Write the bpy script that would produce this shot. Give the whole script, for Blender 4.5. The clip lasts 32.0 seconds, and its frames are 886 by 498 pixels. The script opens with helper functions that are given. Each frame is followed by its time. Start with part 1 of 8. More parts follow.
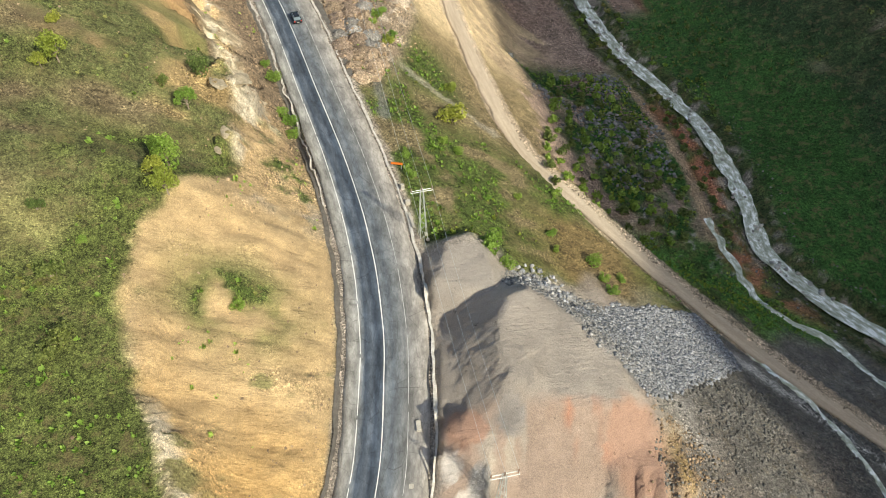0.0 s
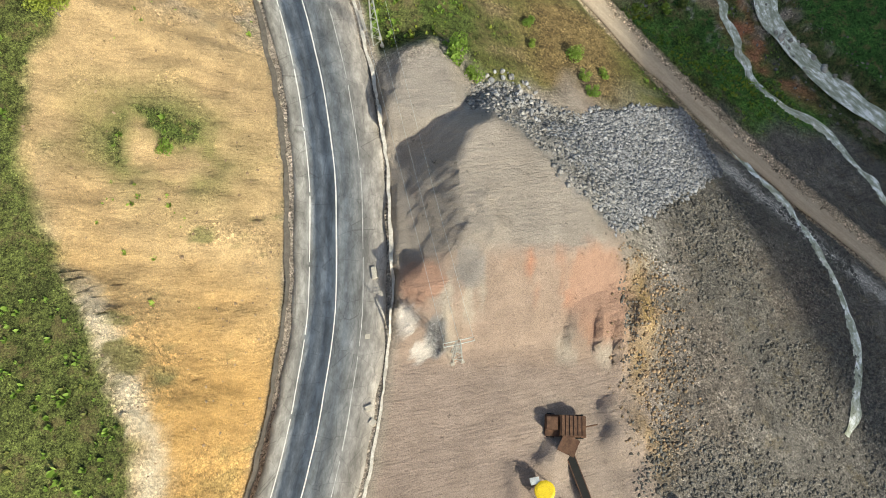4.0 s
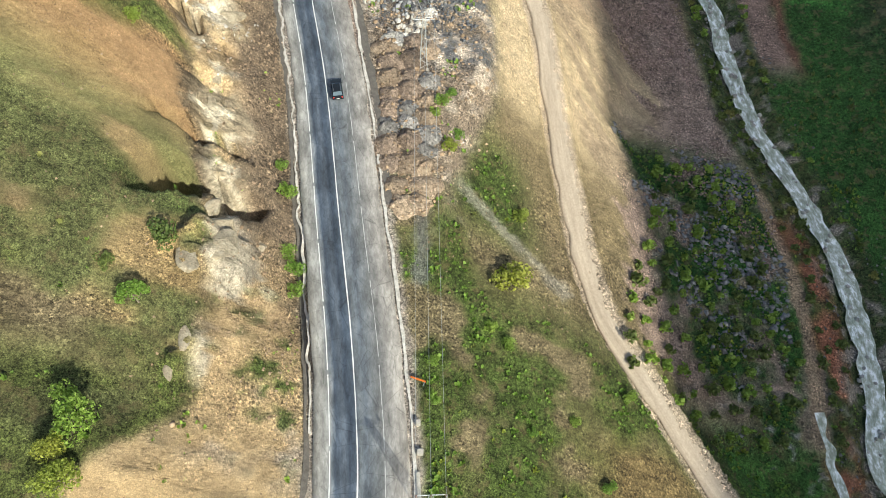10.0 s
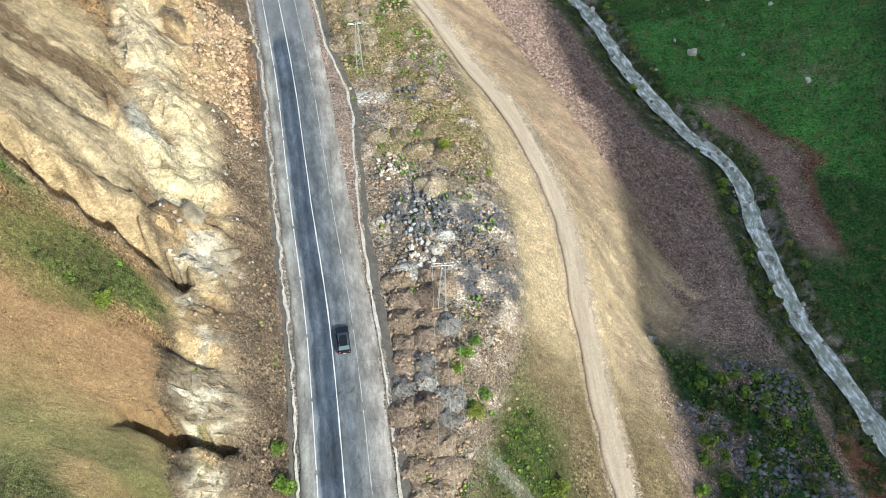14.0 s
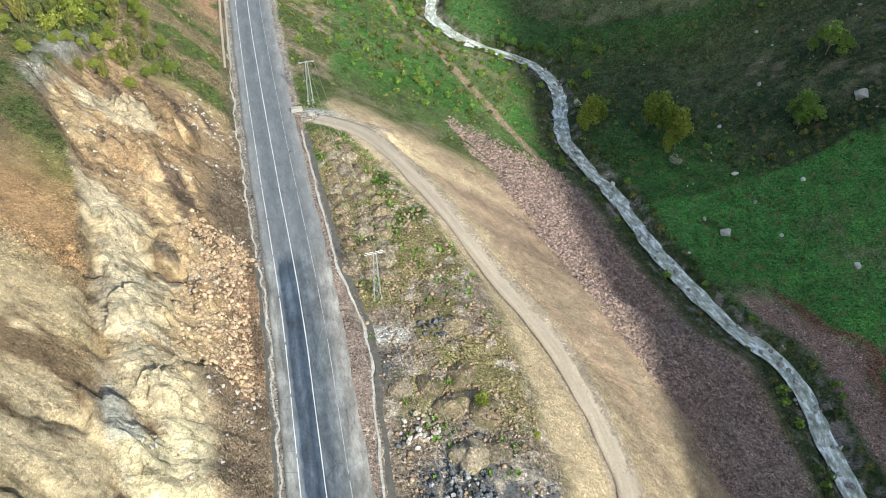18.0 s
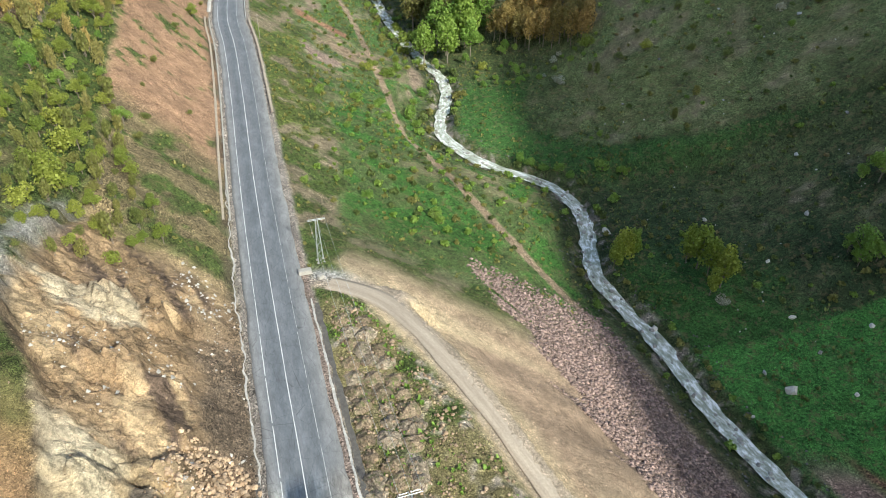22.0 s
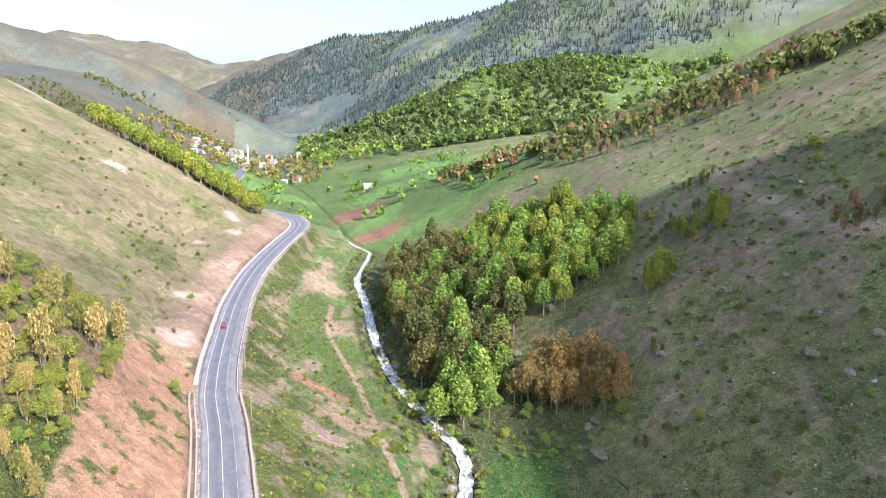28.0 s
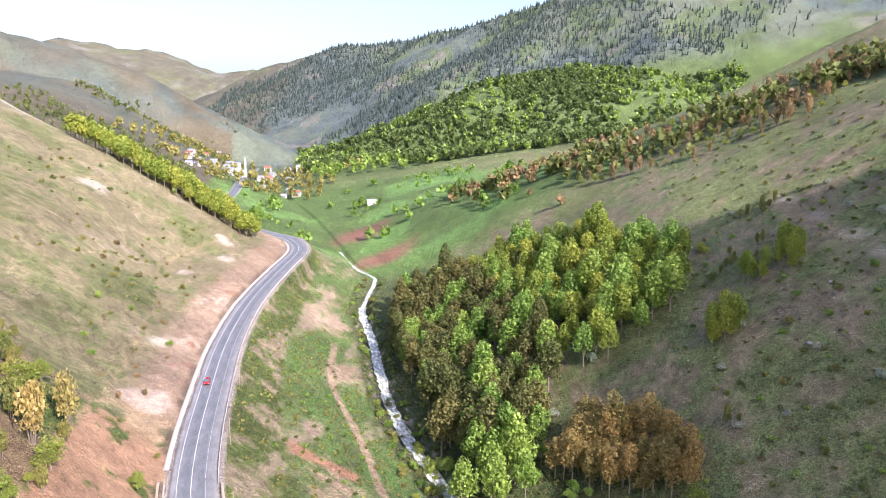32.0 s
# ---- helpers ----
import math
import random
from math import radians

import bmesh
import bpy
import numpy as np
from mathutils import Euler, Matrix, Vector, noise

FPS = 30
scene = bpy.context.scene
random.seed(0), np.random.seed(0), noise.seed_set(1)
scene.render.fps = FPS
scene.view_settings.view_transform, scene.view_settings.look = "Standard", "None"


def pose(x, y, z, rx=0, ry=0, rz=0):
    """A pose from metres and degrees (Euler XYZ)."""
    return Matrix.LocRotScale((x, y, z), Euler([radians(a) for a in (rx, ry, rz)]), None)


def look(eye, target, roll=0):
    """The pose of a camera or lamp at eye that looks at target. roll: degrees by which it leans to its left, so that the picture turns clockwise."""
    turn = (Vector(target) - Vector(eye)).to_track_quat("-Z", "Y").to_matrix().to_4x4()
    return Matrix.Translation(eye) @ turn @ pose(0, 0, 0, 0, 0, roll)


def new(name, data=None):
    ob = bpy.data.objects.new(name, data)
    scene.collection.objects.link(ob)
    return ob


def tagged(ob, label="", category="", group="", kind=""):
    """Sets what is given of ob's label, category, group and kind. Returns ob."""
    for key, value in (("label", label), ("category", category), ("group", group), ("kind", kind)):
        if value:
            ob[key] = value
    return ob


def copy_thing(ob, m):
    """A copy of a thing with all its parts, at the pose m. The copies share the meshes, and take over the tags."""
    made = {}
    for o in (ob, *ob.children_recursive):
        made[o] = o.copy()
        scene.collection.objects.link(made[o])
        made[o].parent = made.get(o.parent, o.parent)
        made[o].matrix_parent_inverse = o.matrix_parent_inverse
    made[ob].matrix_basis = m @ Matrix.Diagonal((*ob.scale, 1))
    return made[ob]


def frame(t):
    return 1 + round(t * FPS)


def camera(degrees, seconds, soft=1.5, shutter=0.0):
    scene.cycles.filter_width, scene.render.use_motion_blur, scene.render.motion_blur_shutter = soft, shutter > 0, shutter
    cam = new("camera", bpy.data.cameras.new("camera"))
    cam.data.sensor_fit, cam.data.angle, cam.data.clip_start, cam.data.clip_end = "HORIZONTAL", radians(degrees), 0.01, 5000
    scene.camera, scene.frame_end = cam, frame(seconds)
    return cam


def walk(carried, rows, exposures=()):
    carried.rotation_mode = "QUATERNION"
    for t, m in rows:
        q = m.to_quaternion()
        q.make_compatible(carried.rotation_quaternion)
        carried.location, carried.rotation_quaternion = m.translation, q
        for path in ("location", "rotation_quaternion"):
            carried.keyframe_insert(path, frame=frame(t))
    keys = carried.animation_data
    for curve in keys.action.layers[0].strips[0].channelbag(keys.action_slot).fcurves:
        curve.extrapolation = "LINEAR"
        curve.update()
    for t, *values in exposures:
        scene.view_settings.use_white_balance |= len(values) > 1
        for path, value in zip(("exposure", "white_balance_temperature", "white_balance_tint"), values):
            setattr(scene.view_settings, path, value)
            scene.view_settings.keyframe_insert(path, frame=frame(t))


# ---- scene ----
cam = camera(64.0, 32.0, soft=0.85)
METRES, EYE, TILT, LEAN, TURN = 250.0, 83.0, -48.5, 0.0, 0.0
ROWS = [
    (0.0, 0.0, 0.0, 0.0, 0.0, 0.0, -0.0),
    (0.5, 0.0048, 0.0073, 0.0092, -0.26, 4.34, 0.36),
    (1.0, 0.0115, 0.013, 0.0144, -0.29, 4.78, 0.96),
    (1.5, 0.0163, 0.0198, 0.0214, -0.82, -3.59, 1.64),
    (2.0, 0.0188, 0.0267, 0.03, -1.43, -13.24, 2.0),
    (2.5, 0.0181, 0.0349, 0.041, -2.13, -23.48, 1.97),
    (4.5, 0.0166, 0.0542, 0.0663, -0.61, -23.57, -0.12),
    (5.0, 0.0155, 0.0609, 0.0751, -0.44, -23.6, -0.41),
    (5.5, 0.0148, 0.0679, 0.0844, -0.6, -23.57, -0.18),
    (6.0, 0.0134, 0.0763, 0.0954, -0.81, -23.48, -0.01),
    (6.5, 0.0122, 0.0842, 0.1058, -0.99, -21.73, 0.25),
    (7.0, 0.0107, 0.0927, 0.1171, -1.17, -20.09, 0.45),
    (7.5, 0.0092, 0.1013, 0.1286, -1.36, -18.31, 0.69),
    (8.0, 0.0071, 0.1103, 0.1396, -0.97, -16.34, 0.11),
    (8.5, 0.0048, 0.1196, 0.151, 0.93, -14.49, -2.52),
    (9.0, 0.0024, 0.1289, 0.1632, 3.4, -12.86, -5.9),
    (9.5, -0.0007, 0.1384, 0.1751, 5.4, -11.26, -8.64),
    (10.0, -0.0038, 0.1476, 0.1886, 6.12, -9.72, -9.62),
    (10.5, -0.0075, 0.1569, 0.2006, 5.95, -7.83, -9.35),
    (11.0, -0.0108, 0.1657, 0.2118, 5.89, -7.3, -9.03),
    (11.5, -0.0153, 0.175, 0.2231, 5.75, -7.18, -8.8),
    (12.0, -0.0202, 0.1843, 0.2353, 6.28, -7.27, -9.49),
    (12.5, -0.0252, 0.1935, 0.2473, 6.16, -7.23, -9.27),
    (13.0, -0.0307, 0.2027, 0.2589, 6.01, -7.07, -9.06),
    (13.5, -0.0368, 0.2122, 0.2716, 5.86, -5.28, -8.93),
    (14.0, -0.0426, 0.2211, 0.2832, 5.74, -3.04, -8.71),
    (14.5, -0.0475, 0.2293, 0.2936, 5.71, -1.75, -8.43),
    (16.5, -0.0712, 0.2646, 0.3397, 5.37, 1.89, -7.8),
    (17.0, -0.0772, 0.2732, 0.3509, 5.31, 3.2, -7.64),
    (17.5, -0.0833, 0.282, 0.3623, 5.24, 4.49, -7.47),
    (18.0, -0.0896, 0.2909, 0.3735, 5.15, 5.81, -7.35),
    (18.5, -0.0955, 0.2996, 0.3847, 5.11, 7.15, -7.18),
    (19.0, -0.1012, 0.3083, 0.3951, 5.09, 8.33, -7.0),
    (19.5, -0.1073, 0.3171, 0.4065, 5.02, 8.32, -6.85),
    (20.0, -0.1136, 0.326, 0.4185, 4.94, 9.75, -6.78),
    (20.5, -0.1199, 0.3347, 0.4297, 4.86, 11.42, -6.69),
    (21.0, -0.125, 0.3434, 0.44, 4.89, 11.66, -6.48),
    (21.5, -0.1309, 0.3522, 0.4514, 4.85, 11.63, -6.37),
    (22.0, -0.1368, 0.3609, 0.4629, 4.82, 11.8, -6.25),
    (22.5, -0.1424, 0.3695, 0.474, 4.8, 12.25, -6.15),
    (23.0, -0.1509, 0.3782, 0.4919, 4.58, 16.13, -6.4),
    (23.5, -0.1557, 0.3862, 0.5033, 4.7, 26.62, -6.43),
    (24.0, -0.1608, 0.3962, 0.508, 4.72, 33.68, -6.37),
    (24.5, -0.1662, 0.405, 0.5189, 4.76, 33.68, -6.21),
    (25.0, -0.1723, 0.4133, 0.5319, 4.76, 35.54, -6.08),
    (25.5, -0.1778, 0.4225, 0.541, 4.77, 36.85, -5.95),
    (27.5, -0.2019, 0.457, 0.587, 4.16, 36.79, -4.92),
    (28.0, -0.2078, 0.467, 0.5998, 4.14, 36.8, -4.81),
    (28.5, -0.2141, 0.4783, 0.6143, 4.13, 36.86, -4.74),
    (29.0, -0.2204, 0.4909, 0.6298, 4.1, 36.95, -4.7),
    (29.5, -0.227, 0.5045, 0.6464, 4.06, 37.05, -4.71),
    (30.0, -0.2341, 0.5192, 0.6638, 4.02, 37.16, -4.76),
    (30.5, -0.2413, 0.5343, 0.6821, 4.0, 37.27, -4.82),
    (31.0, -0.2488, 0.5499, 0.701, 3.94, 37.4, -4.87),
    (31.5, -0.2566, 0.566, 0.7205, 3.92, 37.52, -4.95),
    (32.0, -0.265, 0.5822, 0.7402, 3.89, 37.63, -5.03),
]
walk(cam, [(t, pose(0, 0, EYE, TILT, LEAN, TURN) @ pose(METRES * x, METRES * y, METRES * z, 90 + pitch, roll, yaw)) for t, x, y, z, yaw, pitch, roll in ROWS],
     [(0, 0.94, 6850, 1), (6, 0.90, 6850, 0), (10, 0.98, 6350, 0), (17, 0.92, 5850, -1), (22, 0.90, 5900, 0), (23, 1.0, 5900, 0), (24.2, 1.37, 5150, 9), (27.5, 1.52, 5700, 19), (32, 1.5, 5900, 24)])

# ---- daylight ----
SUN_EL, SUN_TO = radians(35), Vector((-0.72, 0.69, 0)).normalized()
world = bpy.data.worlds.new("sky")
scene.world = world
world.use_nodes = True
wn = world.node_tree
sky = wn.nodes.new("ShaderNodeTexSky")
sky.sky_type = "NISHITA"
sky.sun_disc = False
sky.sun_elevation = SUN_EL
sky.sun_rotation = math.atan2(-SUN_TO.x, -SUN_TO.y)
sky.air_density, sky.dust_density, sky.ozone_density = 1.0, 3.0, 1.0
wn.nodes["Background"].inputs[1].default_value = 0.108
wn.links.new(sky.outputs[0], wn.nodes["Background"].inputs[0])
sun = new("sun", bpy.data.lights.new("sun", "SUN"))
sun.data.energy, sun.data.angle, sun.data.color = 3.0, radians(0.6), (1.0, 0.93, 0.82)
sun.matrix_world = look((0, 0, 300), Vector((0, 0, 300)) + SUN_TO * math.cos(SUN_EL) - Vector((0, 0, math.sin(SUN_EL))))

# ---- materials ----
def material(name, rough=0.9, metal=0.0):
    m = bpy.data.materials.new(name)
    m.use_nodes = True
    b = m.node_tree.nodes["Principled BSDF"]
    b.inputs["Roughness"].default_value, b.inputs["Metallic"].default_value = rough, metal
    b.inputs["Specular IOR Level"].default_value = 0.25
    return m, m.node_tree, b


def node(nt, kind, **inputs):
    n = nt.nodes.new(kind)
    for k, v in inputs.items():
        n.inputs[k.replace("_", " ")].default_value = v
    return n


def noise_tex(nt, scale, detail=4.0, rough=0.6, squash=None):
    geo = nt.nodes.new("ShaderNodeNewGeometry")
    n = node(nt, "ShaderNodeTexNoise", Scale=scale, Detail=detail, Roughness=rough)
    if squash:
        mp = node(nt, "ShaderNodeMapping", Scale=squash)
        nt.links.new(geo.outputs["Position"], mp.inputs[0])
        nt.links.new(mp.outputs[0], n.inputs["Vector"])
    else:
        nt.links.new(geo.outputs["Position"], n.inputs["Vector"])
    return n.outputs[0]


def ramp(nt, value, *stops):
    r = nt.nodes.new("ShaderNodeValToRGB")
    el = r.color_ramp.elements
    for i, (pos, rgb) in enumerate(stops):
        e = el[i] if i < 2 else el.new(pos)
        e.position, e.color = pos, (*rgb, 1) if hasattr(rgb, "__len__") else (rgb, rgb, rgb, 1)
    nt.links.new(value, r.inputs[0])
    return r.outputs[0]


def mixed(nt, a, b, how="MULTIPLY", fac=1.0):
    m = nt.nodes.new("ShaderNodeMix")
    m.data_type, m.blend_type = "RGBA", how
    for sock, v in ((m.inputs[0], fac), (m.inputs[6], a), (m.inputs[7], b)):
        if isinstance(v, bpy.types.NodeSocket):
            nt.links.new(v, sock)
        elif hasattr(v, "__len__"):
            sock.default_value = (*v, 1)
        else:
            sock.default_value = v
    return m.outputs[2]


def bumped(nt, b, height, strength=0.5, distance=0.1):
    n = node(nt, "ShaderNodeBump", Strength=strength, Distance=distance)
    nt.links.new(height, n.inputs["Height"])
    nt.links.new(n.outputs[0], b.inputs["Normal"])


def mottled(name, lo, hi, scale=1.5, rough=0.9, bump=0.4, dist=0.08, metal=0.0, fine=None, vary=0.0):
    """A surface between two colours, with grain at two scales; vary: tone from piece to piece."""
    m, nt, b = material(name, rough, metal)
    big = noise_tex(nt, scale, 3)
    small = noise_tex(nt, fine or scale * 7, 4)
    c = ramp(nt, big, (0.3, lo), (0.7, hi))
    c = mixed(nt, c, ramp(nt, small, (0.25, 0.65), (0.75, 1.25)))
    if vary:
        info = nt.nodes.new("ShaderNodeObjectInfo")
        c = mixed(nt, c, ramp(nt, info.outputs["Random"], (0.0, 1 - vary), (1.0, 1 + vary)))
        isl = nt.nodes.new("ShaderNodeNewGeometry")
        c = mixed(nt, c, ramp(nt, isl.outputs["Random Per Island"], (0.0, 1 - vary), (1.0, 1 + vary)))
    nt.links.new(c, b.inputs["Base Color"])
    bumped(nt, b, small, bump, dist)
    return m


# the ground: colour by place; tufts where it is green, rills and pebbles on soil, breaks and streaks on rock
def scaled(nt, value, lo, hi):
    n = node(nt, "ShaderNodeMapRange")
    nt.links.new(value, n.inputs[0])
    n.inputs[1].default_value, n.inputs[2].default_value = lo, hi
    return n.outputs[0]


def turned_noise(nt, scale, detail, rough, squash, turn):
    geo = nt.nodes.new("ShaderNodeNewGeometry")
    spin = node(nt, "ShaderNodeMapping", Rotation=(0, 0, radians(turn)))
    mp = node(nt, "ShaderNodeMapping", Scale=squash)
    n = node(nt, "ShaderNodeTexNoise", Scale=scale, Detail=detail, Roughness=rough, Distortion=0.6)
    nt.links.new(geo.outputs["Position"], spin.inputs[0])
    nt.links.new(spin.outputs[0], mp.inputs[0])
    nt.links.new(mp.outputs[0], n.inputs["Vector"])
    return n.outputs[0]


M_GROUND, nt, b = material("ground_cover", 0.95)
at = nt.nodes.new("ShaderNodeAttribute")
at.attribute_name = "cover"
sep = nt.nodes.new("ShaderNodeSeparateColor")
nt.links.new(at.outputs["Color"], sep.inputs[0])
diff = nt.nodes.new("ShaderNodeMath")
diff.operation = "SUBTRACT"
nt.links.new(sep.outputs[1], diff.inputs[0])
nt.links.new(sep.outputs[0], diff.inputs[1])
green = scaled(nt, diff.outputs[0], -0.03, 0.015)
rock = scaled(nt, at.outputs["Alpha"], 0.0, 1.0)
broken = scaled(nt, at.outputs["Alpha"], -1.0, 0.0)  # 0 on smooth sand and raked earth
base = mixed(nt, at.outputs["Color"], ramp(nt, noise_tex(nt, 0.022, 8, 0.7), (0.35, 0.76), (0.65, 1.22)))
base = mixed(nt, base, ramp(nt, noise_tex(nt, 0.3, 8, 0.72), (0.34, 0.68), (0.5, 1.0), (0.66, 1.25)), "MULTIPLY", ramp(nt, broken, (0.0, 0.3), (1.0, 1.0)))
geo = nt.nodes.new("ShaderNodeNewGeometry")
speck = node(nt, "ShaderNodeTexVoronoi", Scale=3.4)
nt.links.new(geo.outputs["Position"], speck.inputs["Vector"])
hue = nt.nodes.new("ShaderNodeSeparateColor")
nt.links.new(speck.outputs["Color"], hue.inputs[0])
fine = node(nt, "ShaderNodeTexVoronoi", Scale=7.0)
nt.links.new(geo.outputs["Position"], fine.inputs["Vector"])
grit = nt.nodes.new("ShaderNodeSeparateColor")
nt.links.new(fine.outputs["Color"], grit.inputs[0])
patchy = ramp(nt, noise_tex(nt, 0.13, 5, 0.65), (0.36, 0.3), (0.54, 1.0))
patchy = mixed(nt, patchy, broken)
rills = turned_noise(nt, 0.85, 8, 0.74, (0.2, 1.5, 0.5), -12)
soil = mixed(nt, base, ramp(nt, rills, (0.34, 0.42), (0.43, 0.92), (0.56, 1.06), (0.7, 1.3)), "MULTIPLY", mixed(nt, ramp(nt, noise_tex(nt, 0.09, 4, 0.6), (0.38, 0.25), (0.6, 1.0)), ramp(nt, broken, (0.0, 0.12), (1.0, 1.0))))
soil = mixed(nt, soil, ramp(nt, noise_tex(nt, 2.8, 6, 0.9), (0.42, 0.40), (0.49, 1.0), (0.60, 1.4)), "MULTIPLY", patchy)
soil = mixed(nt, soil, ramp(nt, hue.outputs[0], (0.0, 0.30), (0.22, 0.9), (0.80, 1.1), (0.97, 1.9)), "MULTIPLY", patchy)
soil = mixed(nt, soil, ramp(nt, grit.outputs[0], (0.0, 0.5), (0.3, 0.95), (0.75, 1.1), (1.0, 1.6)), "MULTIPLY", ramp(nt, broken, (0.0, 0.15), (1.0, 1.0)))
soil = mixed(nt, soil, ramp(nt, noise_tex(nt, 0.9, 6, 0.7), (0.31, 0.45), (0.36, 1.0)))
soil = mixed(nt, soil, ramp(nt, noise_tex(nt, 7.0, 4, 0.8), (0.36, 0.72), (0.64, 1.28)))
tufts = noise_tex(nt, 1.5, 8, 0.8)
grass = mixed(nt, base, ramp(nt, tufts, (0.39, 0.28), (0.48, 0.95), (0.62, 1.6)))
grass = mixed(nt, grass, ramp(nt, grit.outputs[1], (0.0, 0.45), (0.4, 0.95), (0.75, 1.1), (1.0, 1.7)))
grass = mixed(nt, grass, (0.22, 0.17, 0.085), "MIX", ramp(nt, noise_tex(nt, 0.42, 8, 0.75), (0.53, 0.0), (0.60, 0.55)))
stone = turned_noise(nt, 0.5, 10, 0.74, (0.35, 1.3, 0.7), -24)
cliff = mixed(nt, base, ramp(nt, stone, (0.36, 0.40), (0.45, 0.88), (0.55, 1.06), (0.66, 1.25)))
cliff = mixed(nt, cliff, ramp(nt, hue.outputs[1], (0.0, 0.72), (0.3, 0.97), (0.8, 1.06), (1.0, 1.25)))
wall = node(nt, "ShaderNodeTexVoronoi", Scale=0.75)
wall.feature = "DISTANCE_TO_EDGE"
warp = nt.nodes.new("ShaderNodeVectorMath")
warp.operation = "MULTIPLY_ADD"
wob = node(nt, "ShaderNodeTexNoise", Scale=0.8, Detail=4.0)
nt.links.new(geo.outputs["Position"], wob.inputs["Vector"])
nt.links.new(wob.outputs["Color"], warp.inputs[0])
warp.inputs[1].default_value = (2.4, 2.4, 2.4)
nt.links.new(geo.outputs["Position"], warp.inputs[2])
nt.links.new(warp.outputs[0], wall.inputs["Vector"])
cliff = mixed(nt, cliff, ramp(nt, wall.outputs["Distance"], (0.0, 0.5), (0.06, 1.0)), "MULTIPLY", ramp(nt, noise_tex(nt, 0.25, 3, 0.6), (0.45, 0.0), (0.55, 1.0)))
cliff = mixed(nt, cliff, ramp(nt, noise_tex(nt, 6.0, 4, 0.8), (0.36, 0.72), (0.64, 1.28)))
grass = mixed(nt, grass, ramp(nt, noise_tex(nt, 6.0, 4, 0.8), (0.38, 0.6), (0.64, 1.4)))
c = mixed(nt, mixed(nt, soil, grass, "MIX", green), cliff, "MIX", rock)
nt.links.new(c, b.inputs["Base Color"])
height = mixed(nt, mixed(nt, mixed(nt, noise_tex(nt, 1.6, 8, 0.8), rills, "MIX", 0.5), tufts, "MIX", green), stone, "MIX", rock)
bumped(nt, b, height, 1.0, 0.75)

# asphalt: worn lanes across the road's width (u, metres from the middle line), patches along it (v)
M_ASPHALT, nt, b = material("asphalt", 0.75)
uv = nt.nodes.new("ShaderNodeUVMap")
uv.uv_map = "along"


def uv_noise(nt, uv, scale, detail, rough, stretch):
    mp = node(nt, "ShaderNodeMapping", Scale=(1.0, stretch, 1.0))
    n = node(nt, "ShaderNodeTexNoise", Scale=scale, Detail=detail, Roughness=rough)
    nt.links.new(uv.outputs[0], mp.inputs[0])
    nt.links.new(mp.outputs[0], n.inputs["Vector"])
    return n.outputs[0]


sep = nt.nodes.new("ShaderNodeSeparateXYZ")
nt.links.new(uv.outputs[0], sep.inputs[0])
wob = node(nt, "ShaderNodeMath")
wob.operation = "MULTIPLY_ADD"
nt.links.new(uv_noise(nt, uv, 0.5, 5, 0.7, 0.2), wob.inputs[0])
wob.inputs[1].default_value = 1.6
nt.links.new(sep.outputs[0], wob.inputs[2])
unit = node(nt, "ShaderNodeMapRange")
nt.links.new(wob.outputs[0], unit.inputs[0])
unit.inputs[1].default_value, unit.inputs[2].default_value = -4.4, 8.8
lanes = ramp(nt, unit.outputs[0], (0.0, (0.30, 0.285, 0.26)), (0.12, (0.24, 0.235, 0.225)), (0.17, (0.14, 0.155, 0.175)), (0.20, (0.052, 0.066, 0.09)), (0.27, (0.085, 0.10, 0.125)), (0.32, (0.042, 0.055, 0.078)), (0.39, (0.075, 0.09, 0.115)), (0.43, (0.13, 0.142, 0.155)), (0.49, (0.10, 0.112, 0.13)), (0.57, (0.15, 0.157, 0.165)), (0.66, (0.20, 0.195, 0.19)), (0.80, (0.29, 0.265, 0.24)))
newer = ramp(nt, unit.outputs[0], (0.0, (0.28, 0.27, 0.26)), (0.16, (0.185, 0.19, 0.20)), (0.30, (0.14, 0.148, 0.16)), (0.45, (0.185, 0.19, 0.20)), (0.6, (0.15, 0.157, 0.168)), (0.85, (0.26, 0.25, 0.24)))
change = node(nt, "ShaderNodeMapRange")
nt.links.new(sep.outputs[1], change.inputs[0])
change.inputs[1].default_value, change.inputs[2].default_value = 206.0, 209.0
c = mixed(nt, lanes, newer, "MIX", change.outputs[0])
c = mixed(nt, c, ramp(nt, uv_noise(nt, uv, 0.45, 6, 0.75, 0.35), (0.34, 0.55), (0.5, 1.0), (0.64, 1.6)), "MULTIPLY", ramp(nt, change.outputs[0], (0.0, 1.0), (1.0, 0.4)))
c = mixed(nt, c, ramp(nt, uv_noise(nt, uv, 2.6, 5, 0.75, 0.3), (0.3, 0.82), (0.7, 1.18)))
c = mixed(nt, c, ramp(nt, noise_tex(nt, 22, 2), (0.3, 0.85), (0.7, 1.15)))
crack = node(nt, "ShaderNodeTexVoronoi", Scale=0.35)
crack.feature = "DISTANCE_TO_EDGE"
nt.links.new(uv.outputs[0], crack.inputs["Vector"])
c = mixed(nt, c, ramp(nt, crack.outputs["Distance"], (0.0, 0.6), (0.012, 1.0)))
nt.links.new(c, b.inputs["Base Color"])
bumped(nt, b, noise_tex(nt, 30, 3), 0.3, 0.02)

